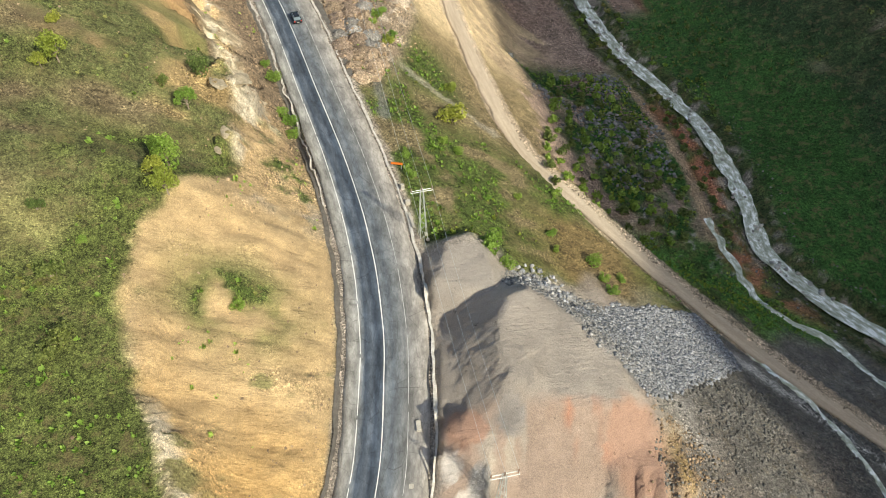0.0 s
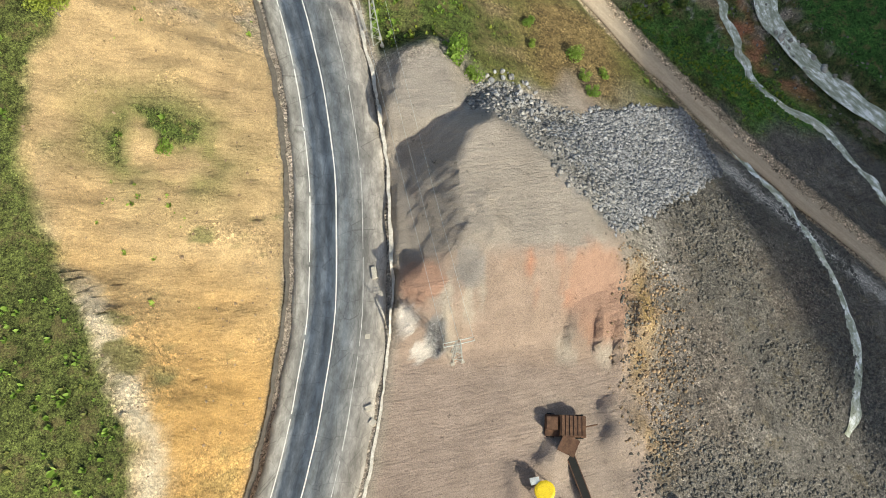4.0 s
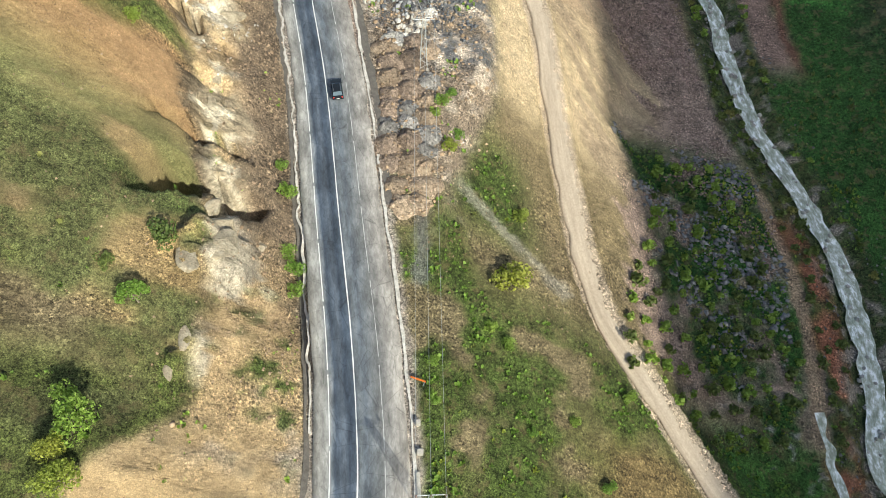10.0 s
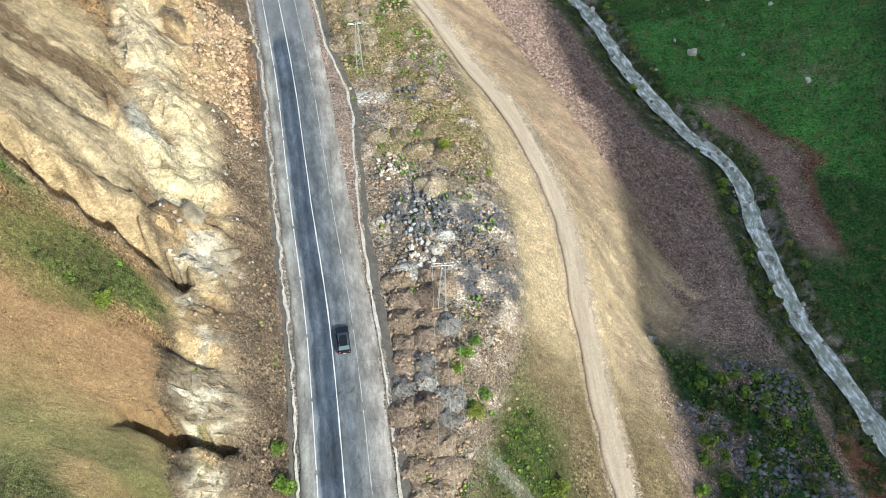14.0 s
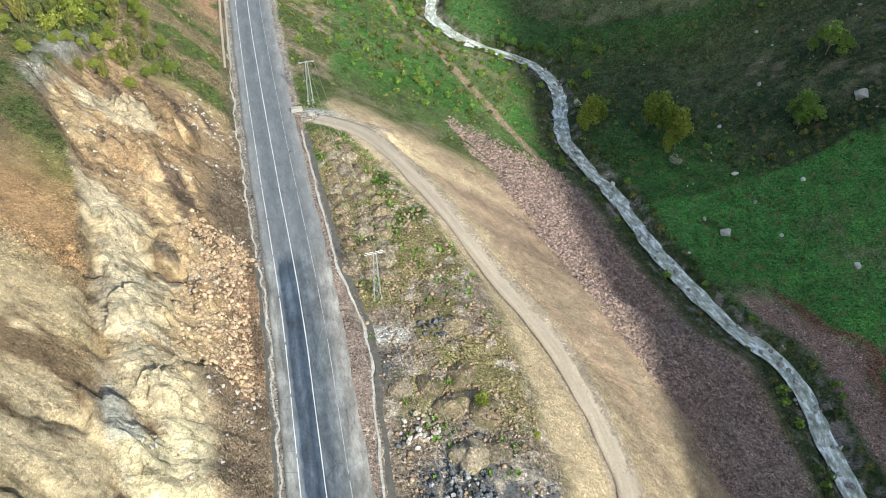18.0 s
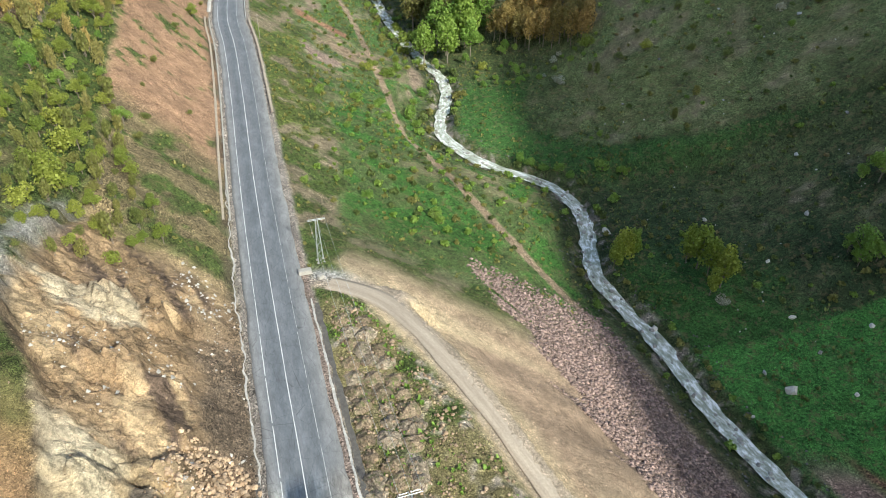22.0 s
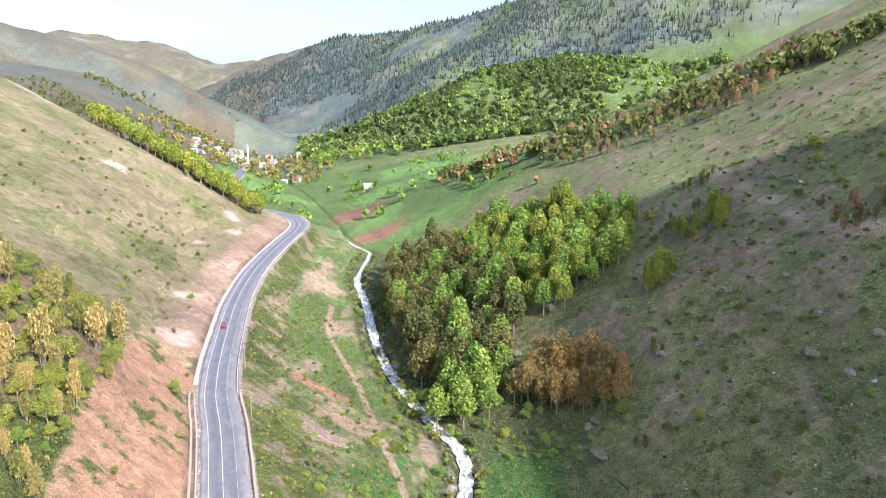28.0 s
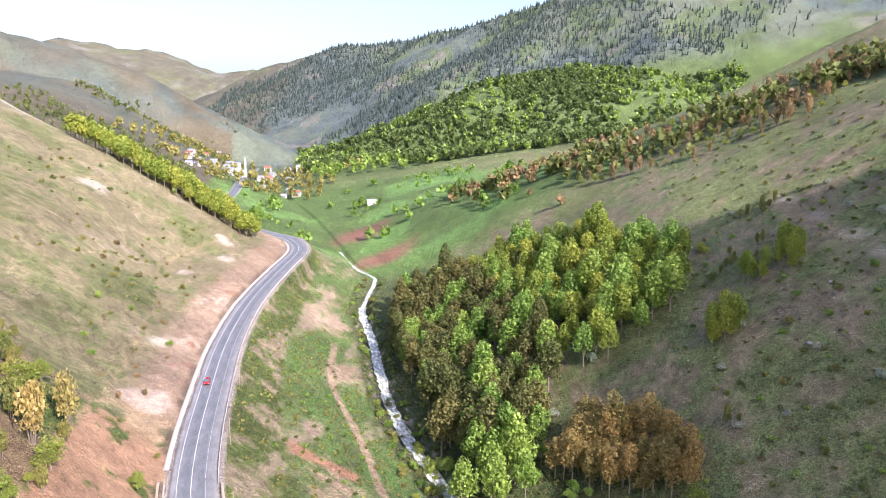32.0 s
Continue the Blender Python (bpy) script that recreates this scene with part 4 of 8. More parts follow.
    lay(bank * band(150, 225, y, 10) * step(3, 8, to) * (1 - step(22, 34, to)) * step(-0.1, 0.3, fbm(0.15 * (0.8 * x - 0.6 * y), 0.6 * x + 0.8 * y, 2.4, 281, 3)), (0.40, 0.30, 0.20))
    lay(bank * band(100, 172, y, 6) * step(15, 20, to + 4 * n2) * step(-0.5, -0.1, n2), (0.046, 0.108, 0.023))
    lay(bank * band(100, 168, y, 8) * step(14, 20, to) * (1 - step(38, 46, to)) * step(0.42, 0.6, n3 + 0.4 * n2), (0.30, 0.28, 0.26))
    lay(bank * step(268, 290, y), (0.115, 0.165, 0.05), 0.35)
    lay(bank * step(290, 320, y) * step(0.05, 0.45, n1 + 0.6 * n2) * (0.6 + 0.4 * step(370, 400, y)), (0.30, 0.215, 0.14))
    lay(bank * step(360, 400, y) * step(-0.1, 0.3, fbm(x, y * 0.3, 9, 291, 4)), (0.31, 0.23, 0.16))
    lay(bank * step(268, 300, y) * step(0.0, 0.3, n2 - 0.6 * n1) * (1 - 0.5 * step(380, 460, y)), LUSH)
    lay(bank * (1 - step(2.0, 4.5, off_line([(-146, 437), (-132, 433), (-117, 434)], x, y) + 2 * n2)), (0.33, 0.175, 0.105), 0.25)
    lay(bank * (1 - step(3, 7, off_line([(-164, 480), (-152, 452)], x, y) + 4 * n2)), (0.23, 0.185, 0.165), 0.35)
    lay(bank * (1 - step(3, 7, off_line([(-128, 398), (-108, 392)], x, y) + 5 * n2)), (0.27, 0.195, 0.15), 0.35)
    path = np.abs(aside(LOW_PATH, x, y)) + 0.6 * n2
    lay(band(110, 560, y, 10) * (1 - step(1.0, 2.0, path)), (0.32, 0.23, 0.15))
    # the yard below the road
    yard = right * (1 - step(68, 78, y + 6 * n2 - 0.12 * np.maximum(x - 12, 0)))
    lay(yard, GREY)
    west = 1 - step(28, 33, x + 3 * n2)
    lay(yard * west, (0.34, 0.265, 0.225), 0.12)
    lay(yard * step(44, 46, y + 1.5 * n2) * (1 - step(25, 30, x + 2 * n2)), (0.345, 0.30, 0.262), 0.08)
    lay(yard * step(62.5, 64, y + n2) * (1 - step(8, 11, x)), (0.335, 0.295, 0.262), 0.1)
    scarp = yard * west * band(33, 45, y + 1.2 * n2, 1.2)
    lay(scarp, (0.35, 0.265, 0.215), 0.12)
    lay(scarp * step(0.02, 0.2, fbm(x, y * 0.25, 3.2, 285, 3)), (0.40, 0.34, 0.285), 0.12)
    lay(scarp * step(0.1, 0.3, fbm(x, y * 0.2, 2.4, 286, 3)) * step(38, 41, y), (0.42, 0.22, 0.15), 0.12)
    lay(yard * (1 - step(0.8, 1.1, np.hypot((x - 26) / 4.2, (y - 41) / 7) + 0.5 * n2 + 0.2 * n3)), (0.385, 0.245, 0.185), 0.1)
    lay(yard * (1 - step(0.8, 1.1, np.hypot((x - 3) / 3.2, (y - 42) / 2.2) + 0.6 * n2 + 0.2 * n3)), (0.38, 0.235, 0.175), 0.1)
    lay(yard * (1 - step(0.8, 1.1, np.hypot((x - 8.5) / 2.0, (y - 43.5) / 2.6) + 0.3 * n2)), (0.30, 0.27, 0.25), 0.1)
    # grey patch by the first pylon: a shaded pit face, painted as colour
    lay(yard * (1 - step(0.8, 1.0, np.hypot((x - 4.5) / 1.8, (y - 35.5) / 2.6) + 0.2 * n2)), (0.25, 0.24, 0.235), 0.1)
    lay(yard * (1 - step(0.7, 1.0, np.hypot((x - 0.5) / 2.0, (y - 37.5) / 2.2) + 0.4 * n2)), (0.54, 0.49, 0.45), 0.2)
    lay(yard * (1 - step(0.7, 1.0, np.hypot((x - 2.5) / 1.6, (y - 34) / 1.4) + 0.4 * n2)), (0.56, 0.51, 0.47), 0.2)
    lay(yard * west * (1 - step(24, 34, y + 4 * n2)) * step(-0.1, 0.3, n1 + 0.5 * n2), (0.38, 0.305, 0.26), 0.12)
    lay(yard * step(31, 36, x + 3 * n2), (0.155, 0.143, 0.13), 0.2)
    lay(yard * step(31, 36, x + 3 * n2) * band(18, 52, y, 4) * step(-0.1, 0.3, n1 + 0.5 * n2), (0.185, 0.16, 0.14), 0.2)
    lay(yard * band(44, 56, y, 3) * band(29, 38, x, 3) * step(-0.2, 0.2, n2), (0.30, 0.275, 0.25), 0.2)
    tipped = step(-1, 1, inset(TIP, x, y) + 1.2 * n2)
    lay(right * tipped, (0.165, 0.165, 0.172), 0.3)
    lay(right * tipped * (1 - step(20, 28, x + 4 * n2)), (0.34, 0.315, 0.295), 0.3)
    lay(yard * band(20, 46, y, 4) * np.exp(-(((x - 31.5 - 1.5 * n2) / 2.2) ** 2)) * step(-0.25, 0.1, n2), (0.36, 0.25, 0.12))
    lay(band(20, 70, y, 5) * np.exp(-(((to + 7.5 + 0.5 * n2) / 1.3) ** 2)) * 1.5, (0.50, 0.47, 0.44))
    lay(band(5, 95, y, 4) * np.exp(-(((ro - 6.9) / 0.35) ** 2)) * 1.2, (0.62, 0.58, 0.53))
    lay(band(-60, 254, y, 1.5) * (1 - step(2.0, 3.2, np.abs(to) + 0.6 * n2)) * step(7, 8, ro), (0.43, 0.34, 0.25))
    lay(band(-60, 254, y, 1.5) * np.exp(-(((np.abs(to) - 0.9) / 0.35) ** 2)) * 0.5 * step(7, 8, ro), (0.50, 0.41, 0.31))
    lay(np.exp(-(((x + 42.5) / 4.2) ** 4 + ((y - 192.7) / 1.9) ** 4)) * 1.2, (0.66, 0.61, 0.55))
    lay(np.exp(-(((x + 41) / 3.5) ** 2 + ((y - 186) / 4) ** 2)) * step(8, 9, ro), SLATE)
    lay(np.exp(-(((x + 73) / 7) ** 2 + ((y - 254.5) / 1.8) ** 2)) * step(7, 9, ro), (0.50, 0.46, 0.42))
    # shoulders of the road
    lay(band(-6.6, 8.0, ro, 0.5), (0.33, 0.28, 0.235))
    lay(step(4.2, 5.0, ro) * (1 - step(-0.5, 0.1, ro - np.interp(y, [150, 162, 174, 186, 194, 201, 207], [7.6, 7.6, 8.5, 9.6, 9.7, 8.6, 7.8]))) * band(150, 262, y, 10), (0.34, 0.255, 0.205))
    # river banks and the far side
    lay(band(-9, 6, vo, 2) * step(60, 80, y), MOSS, 0.4)
    lay(band(-11, -5, vo, 2) * band(90, 160, y, 8) * step(-0.2, 0.2, n2), RED)
    lay(band(-6, 8, vo, 2) * step(0.1, 0.4, n3 + 0.5 * n2), (0.25, 0.21, 0.17), 0.3)
    far = step(4, 8, vo)
    lay(far, MOSS, 0.4)
    lay(far * (1 - step(320, 380, y)), (0.044, 0.07, 0.026), 0.4)
    lay(far * (1 - step(26, 44, vo + 8 * n2)) * (1 - step(300, 330, y)) * step(60, 90, y), (0.05, 0.118, 0.025))
    field = far * (1 - step(-1, 1, y - 281 - 0.28 * (x - 13) + 2 * n2)) * step(-1.5, 1.5, y - 247 + 0.5 * (x - 28) + 2 * n2) * (1 - step(70, 80, x + 3 * n2)) * step(200, 225, y)
    lay(field, (0.085, 0.225, 0.045), 0.25)
    lay(field * step(0.2, 0.4, n2 + 0.4 * n3), (0.068, 0.18, 0.036), 0.25)
    lay(far * band(355, 420, y, 10) * (1 - step(26, 40, vo + 6 * n2)), (0.058, 0.13, 0.028))
    lay(far * band(204, 250, y, 5) * (1 - step(13, 17, vo + 2 * n2)) * step(5, 8, vo), (0.27, 0.18, 0.14))
    lay(far * band(205, 252, y, 5) * np.exp(-(((vo - 16 - 2 * n2) / 1.3) ** 2)), (0.20, 0.10, 0.065))
    hill = far * step(30, 50, vo + 6 * n2)
    lay(hill * step(320, 390, y), (0.16, 0.188, 0.07), 0.35)
    lay(hill * step(-0.05, 0.5, n2 + 0.8 * n1) * (0.22 + 0.4 * step(320, 400, y)), (0.18, 0.165, 0.08), 0.4)
    lay(hill * step(0.1, 0.4, n1 - 0.5 * n2) * (0.2 + 0.8 * step(320, 400, y)), (0.15, 0.195, 0.072), 0.35)
    lay(hill * step(480, 560, y) * step(-0.3, 0.3, n1) * step(180, 240, vo), (0.125, 0.155, 0.06), 0.3)
    lay(hill * step(380, 430, y) * step(-0.05, 0.3, n2 + 0.6 * n1) * 0.8, (0.205, 0.165, 0.10), 0.35)
    lay(hill * 0.6 * step(0.35, 0.6, n2 + 0.5 * n3) * step(-0.2, 0.2, n1), (0.235, 0.175, 0.125), 0.3)
    lay(band(440, 540, y, 6) * np.exp(-((aside(HILL_PATH, x, y) / 1.6) ** 2)) * (vo > 60), (0.30, 0.22, 0.14))
    for cx, cy, r in ((-372, 642, 20), (-289, 584, 8), (-238, 628, 6), (-226, 600, 5), (-196, 470, 5), (-230, 560, 4)):
        lay((1 - step(0.5, 1.0, np.hypot(x - cx, (y - cy) * 0.8) / r + 0.4 * n2)), (0.44, 0.375, 0.29), 0.25)
    lay(1 - step(0.6, 1.0, np.hypot((x + 176) / 7, (y - 424) / 9) + 0.5 * n2), (0.50, 0.39, 0.30), 0.25)
    # the valley floor and the mountains
    floor = step(690, 740, y) * (1 - step(110, 170, np.abs(vo - 60))) * (1 - step(1050, 1150, y))
    lay(floor, (0.09, 0.15, 0.04), 0.3)
    lay(floor * step(0.0, 0.2, fbm(x, y, 60, 301, 2)), (0.13, 0.24, 0.06), 0.15)
    lay(floor * np.exp(-(((x + 168 + 2 * n2) / 21) ** 4 + ((y - 748 - 0.5 * (x + 168)) / 19) ** 4)), (0.30, 0.15, 0.10))
    lay(floor * np.exp(-(((x + 203 + 2 * n2) / 22) ** 4 + ((y - 830 - 0.4 * (x + 203)) / 24) ** 4)), (0.235, 0.115, 0.08))
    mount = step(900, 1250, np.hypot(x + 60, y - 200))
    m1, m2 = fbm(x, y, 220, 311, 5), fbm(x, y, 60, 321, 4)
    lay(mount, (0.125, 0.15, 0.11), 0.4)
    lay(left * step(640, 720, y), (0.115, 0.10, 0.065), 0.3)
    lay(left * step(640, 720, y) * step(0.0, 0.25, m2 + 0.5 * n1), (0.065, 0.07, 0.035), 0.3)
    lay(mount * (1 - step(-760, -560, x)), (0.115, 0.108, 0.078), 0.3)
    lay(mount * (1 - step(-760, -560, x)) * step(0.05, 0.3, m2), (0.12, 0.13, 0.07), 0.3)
    # conifer slopes in the tone that carries painted haze
    lay(mount * step(-0.35, 0.0, m1 + 0.4 * m2) * step(-900, -700, x), HAZY_CONIFER, 0.3)
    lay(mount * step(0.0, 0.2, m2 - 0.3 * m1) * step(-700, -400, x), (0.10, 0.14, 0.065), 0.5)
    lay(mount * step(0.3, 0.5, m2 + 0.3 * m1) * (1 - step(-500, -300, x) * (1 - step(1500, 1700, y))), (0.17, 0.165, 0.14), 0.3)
    lay(step(1080, 1160, y) * (1 - step(1640, 1760, y)) * step(-480, -420, x) * (aside(RIVER, x, y) > 50), (0.085, 0.13, 0.04), 0.3)
    lay((1 - step(0.7, 1.7, off_line([(38, 572), (46.5, 531), (51, 506), (55, 481), (62, 470), (70.5, 460), (88, 444), (118, 428)], x, y) + 0.8 * n2)) * 0.8, (0.36, 0.30, 0.22), 0.25)
    # where the earth is fine and even
    even = cut * (1 - step(76, 86, y)) * np.clip(0.86 - 0.4 * step(0.1, 0.3, n2), 0, 1)
    even = np.maximum(even, left * band(90, 200, y, 8) * 0.78 * step(-0.3, 0.1, n1 + 0.4 * n2))
    even = np.maximum(even, bank * band(140, 290, y, 8) * (1 - scree) * 0.55)
    even = np.maximum(even, yard * (1 - step(28, 36, x + 3 * n2)) * 1.0)
    even = np.maximum(even, cut * band(292, 700, y, 10) * 0.4)
    return np.clip(col, 0.01, 0.85), np.where(rock > 0.05, rock, -even)


# ---- the ground: one sheet from the camera's feet to the farthest ridge ----
def graded(start, size, grow, end):
    out, s = [start], size
    while abs(out[-1]) < abs(end) or len(out) < 2:
        out.append(out[-1] + s)
        s *= grow
    return out


NEAR = 0.66
GY = np.array([-330, -280, -235, -195, -160, -130, -105, -84, -66, -51, -39, -30, -24] + list(np.arange(-19.8, 330, NEAR)) + graded(330, NEAR * 1.02, 1.012, 4700))[:, None]
side = graded(86, NEAR * 1.03, 1.035, 3200)
GU = np.array([-v for v in side[::-1]] + list(np.arange(-85.8, 85.9, NEAR)) + side)[None, :]
MIDDLE = ([-200, 0, 120, 250, 400, 560, 700, 1000, 2000, 4700], [30, 14, 14, -26, -108, -172, -190, -380, -500, -900])
GX = np.interp(GY, *MIDDLE) + GU
GZ = ground_height(GX, GY)
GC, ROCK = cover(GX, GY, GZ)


def places(x, y, of=None):
    """Heights (or another grid's values) on the finished sheet."""
    of = GZ if of is None else of
    x, y = np.asarray(x, float), np.asarray(y, float)
    gy, gu = GY[:, 0], GU[0]
    j = np.clip(np.searchsorted(gy, y) - 1, 0, len(gy) - 2)
    b = np.clip((y - gy[j]) / (gy[j + 1] - gy[j]), 0, 1)
    out = 0
    for k, w in ((j, 1 - b), (j + 1, b)):
        u = x - np.interp(gy[k], *MIDDLE)
        i = np.clip(np.searchsorted(gu, u) - 1, 0, len(gu) - 2)
        a = np.clip((u - gu[i]) / (gu[i + 1] - gu[i]), 0, 1)
        if of.ndim == 3:
            a, w = a[..., None], w[..., None]
        out = out + w * (of[k, i] * (1 - a) + of[k, i + 1] * a)
    return out


def place(x, y):
    return float(places(np.array([x]), np.array([y]))[0])


def sheet(name, X, Y, Z, mat, colour=None, rock=None):
    """A mesh over a grid of places."""
    r, c = X.shape
    me = bpy.data.meshes.new(name)
    co = np.stack([X, np.broadcast_to(Y, X.shape), Z], -1).reshape(-1, 3).astype(np.float32)
    i = np.arange(r * c).reshape(r, c)
    quads = np.stack([i[:-1, :-1], i[:-1, 1:], i[1:, 1:], i[1:, :-1]], -1).reshape(-1, 4).astype(np.int32)
    me.vertices.add(len(co))
    me.vertices.foreach_set("co", co.ravel())
    me.loops.add(quads.size)
    me.loops.foreach_set("vertex_index", quads.ravel())
    me.polygons.add(len(quads))
    me.polygons.foreach_set("loop_start", np.arange(0, quads.size, 4, dtype=np.int32))
    me.polygons.foreach_set("loop_total", np.full(len(quads), 4, np.int32))
    me.polygons.foreach_set("use_smooth", np.ones(len(quads), bool) if rock is None else (rock[:-1, :-1] < 0.97).ravel())
    me.update()
    me.validate()
    if colour is not None:
        at = me.color_attributes.new("cover", "FLOAT_COLOR", "POINT")
        at.data.foreach_set("color", np.concatenate([colour.reshape(-1, 3), rock.reshape(-1, 1)], 1).astype(np.float32).ravel())
    me.materials.append(mat)
    return new(name, me)


rng = np.random.default_rng(5)
loose = 0.42 * NEAR * (np.abs(aside(ROAD, GX, GY)) > 9) * (np.hypot(GX + 20, GY - 150) < 400)
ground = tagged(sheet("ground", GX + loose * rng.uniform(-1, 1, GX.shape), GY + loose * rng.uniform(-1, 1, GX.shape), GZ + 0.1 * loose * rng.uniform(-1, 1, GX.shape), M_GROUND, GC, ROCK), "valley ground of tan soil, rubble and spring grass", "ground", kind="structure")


def strip(name, table, ztable, lo, hi, y0, y1, dy, mat, lift=0.0, cols=2, wave=0.0, parent=None, thick=0.0):
    """A ribbon along a line of the valley, from lo to hi metres beside it."""
    y = np.arange(y0, y1 + dy / 2, dy)
    xc, zc = spline(table, 1, y), spline(ztable, 1, y)
    sl = (spline(table, 1, y + 0.5) - spline(table, 1, y - 0.5))
    nx, ny = 1 / np.sqrt(1 + sl**2), -sl / np.sqrt(1 + sl**2)
    o = np.linspace(0, 1, cols)[None, :]
    lo_y = lo + wave * vnoise(y / 3.1, y * 0 + lo, 5)
    hi_y = hi + wave * vnoise(y / 2.7, y * 0 + hi, 6)
    off = lo_y[:, None] * (1 - o) + hi_y[:, None] * o
    X, Y = xc[:, None] + nx[:, None] * off, y[:, None] + ny[:, None] * off
    Z = np.broadcast_to(zc[:, None] + lift, X.shape).copy()
    if thick:
        X, Y = np.concatenate([X[:, :1], X, X[:, -1:]], 1), np.concatenate([Y[:, :1], Y, Y[:, -1:]], 1)
        Z = np.concatenate([Z[:, :1] - thick, Z, Z[:, -1:] - thick], 1)
    ob = sheet(name, X, Y, Z, mat)
    across = off if not thick else np.concatenate([off[:, :1], off, off[:, -1:]], 1)
    flow = np.stack([across, np.broadcast_to(y[:, None], across.shape)], -1).reshape(-1, 2)
    ids = np.empty(len(ob.data.loops), np.int32)
    ob.data.loops.foreach_get("vertex_index", ids)
    ob.data.uv_layers.new(name="along").data.foreach_set("uv", flow[ids].astype(np.float32).ravel())
    if parent:
        ob.parent = parent
    return ob


road = tagged(strip("road", ROAD, ROAD_Z, -5.3, 6.3, -190, 1250, 1.0, M_ASPHALT, 0.0, 14, 0.25, thick=0.25), "patched grey-blue asphalt road with tyre-darkened lane", "road", kind="structure")
SIDE = [(20, 112), (57, 93), (65, 88), (71.5, 85), (77, 82.5), (81, 80), (83.6, 77), (86, 73), (90.5, 68), (100, 66.5), (122, 61.5)]
DITCH = [(20, 58), (28, 64.5), (37.5, 68), (44.7, 68.6), (55, 66.6), (61, 64.6), (68, 60), (74, 57), (80, 52)]


def ground_strip(name, table, half, y0, y1, mat, lift, label, category):
    """A shallow ribbon of water that follows the ground."""
    y = np.arange(y0, y1, 0.5)
    xc = spline(table, 1, y)
    zt = list(zip(y, places(xc, y)))
    return tagged(strip(name, table, zt, -half, half, y0, y1 - 0.5, 0.5, mat, lift, 5, half * 0.7), label, category, kind="structure")


ground_strip("side_stream", SIDE, 0.9, 40, 118, M_WATER, 0.22, "thin pale braided runnel beside the stream", "stream")
ground_strip("ditch_water", DITCH, 0.7, 24, 78, M_WATER, 0.2, "narrow pale wet ditch along the yard's foot", "ditch")
track = tagged(strip("track", TRACK, TRACK_Z, -1.9, 1.9, -55, 252, 0.8, M_TRACK, 0.07, 6, 0.35, thick=0.15), "pale gritty farm track cut across the bank", "track", kind="structure")
water = tagged(strip("water", RIVER, RIVER_Z, -2.25, 2.25, -150, 640, 0.5, M_WATER, -0.15, 14, 0.7), "pale grey-green stream broken by white rapids", "river", kind="structure")
tagged(strip("water", RIVER, RIVER_Z, -1.2, 1.2, 640, 780, 1.0, M_WATER, -0.45, 4, 0.5), "narrow upper stream between fields", "river", kind="structure")
# painted lines
for lo, n_dash in ((-3.45, 1), (-0.08, 0), (3.3, 2)):
    y = -60.0
    while y < 760:
        if n_dash == 0:
            y1 = y + 26
            ob = strip("road_line", ROAD, ROAD_Z, lo, lo + 0.16, y, y1 - 0.1, 0.65, M_PAINT, 0.012, 2, 0.03, road)
            y = y1
        else:
            length, gap = (9, 0.6) if n_dash == 1 else (11.0, 0.9)
            strip("road_line", ROAD, ROAD_Z, lo, lo + (0.14 if n_dash == 1 else 0.1), y, y + length, 0.6, M_PAINT if n_dash == 1 else M_PAINT_WORN, 0.012, 2, 0.03, road)
            y += length + gap

# pale lime-crusted gutters that wander along the road's edges
M_LIME = mottled("lime_crust", (0.40, 0.36, 0.31), (0.68, 0.64, 0.58), 1.4, 0.9, 0.4, 0.03)
# darker earth tone for the ditch strips
M_DITCH = mottled("dark_ditch_earth", (0.10, 0.088, 0.075), (0.17, 0.15, 0.13), 1.2, 0.7, 0.4, 0.05)


def edge_line(name, offs, half, y0, y1, mat, lift, wave, label):
    """A narrow ribbon on the ground; offs: rows of (y, metres beside the road's middle)."""
    y = np.arange(y0, y1 + 0.1, 0.5)
    sl = (spline(ROAD, 1, y + 1) - spline(ROAD, 1, y - 1)) / 2
    o = np.interp(y, [p[0] for p in offs], [p[1] for p in offs]) + wave * (vnoise(y / 2.3, y * 0 + half, 97) + 0.6 * vnoise(y / 0.9, y * 0 + half, 98))
    xc = spline(ROAD, 1, y) + o * np.sqrt(1 + sl**2)
    table, zt = list(zip(y, xc)), list(zip(y, np.maximum.reduce([places(xc + d, y) for d in (-0.4, 0, 0.4)])))
    tagged(strip(name, table, zt, -half, half, y0, y1, 0.5, mat, lift, 3, half * 0.8), label, "gutter", kind="structure")


RIGHT_EDGE = [(-40, 6.9), (100, 6.9), (150, 6.9), (162, 7.3), (174, 8.3), (186, 9.5), (194, 9.7), (201, 8.4), (207, 7.4), (250, 7.1)]
edge_line("gutter", RIGHT_EDGE, 0.2, 8, 247, M_LIME, 0.05, 0.12, "thin pale lime-crusted gutter at the shoulder's edge")
edge_line("ditch", [(y, o + 0.9) for y, o in RIGHT_EDGE], 0.55, 120, 246, M_DITCH, 0.03, 0.2, "dark ditch beside the shoulder")
edge_line("gutter", [(60, -5.8), (200, -5.9), (215, -6.6), (262, -6.9), (285, -6.6)], 0.16, 84, 286, M_LIME, 0.05, 0.35, "pale crusted runoff channel at the cutting's foot")
edge_line("ditch", [(0, -6.3), (240, -6.6)], 0.3, -20, 206, M_DITCH, 0.03, 0.2, "dark earth ditch at the foot of the cutting")

kerb = new("drain_apron")
tagged(kerb, "pale concrete drain apron along the inner bend", "drain")
for y0 in range(398, 690, 12):
    strip("apron_slab", ROAD, ROAD_Z, -7.4, -6.0, y0, y0 + 11.85, 1.0, M_LIME, 0.08, 3, 0.08, kerb, thick=0.4)

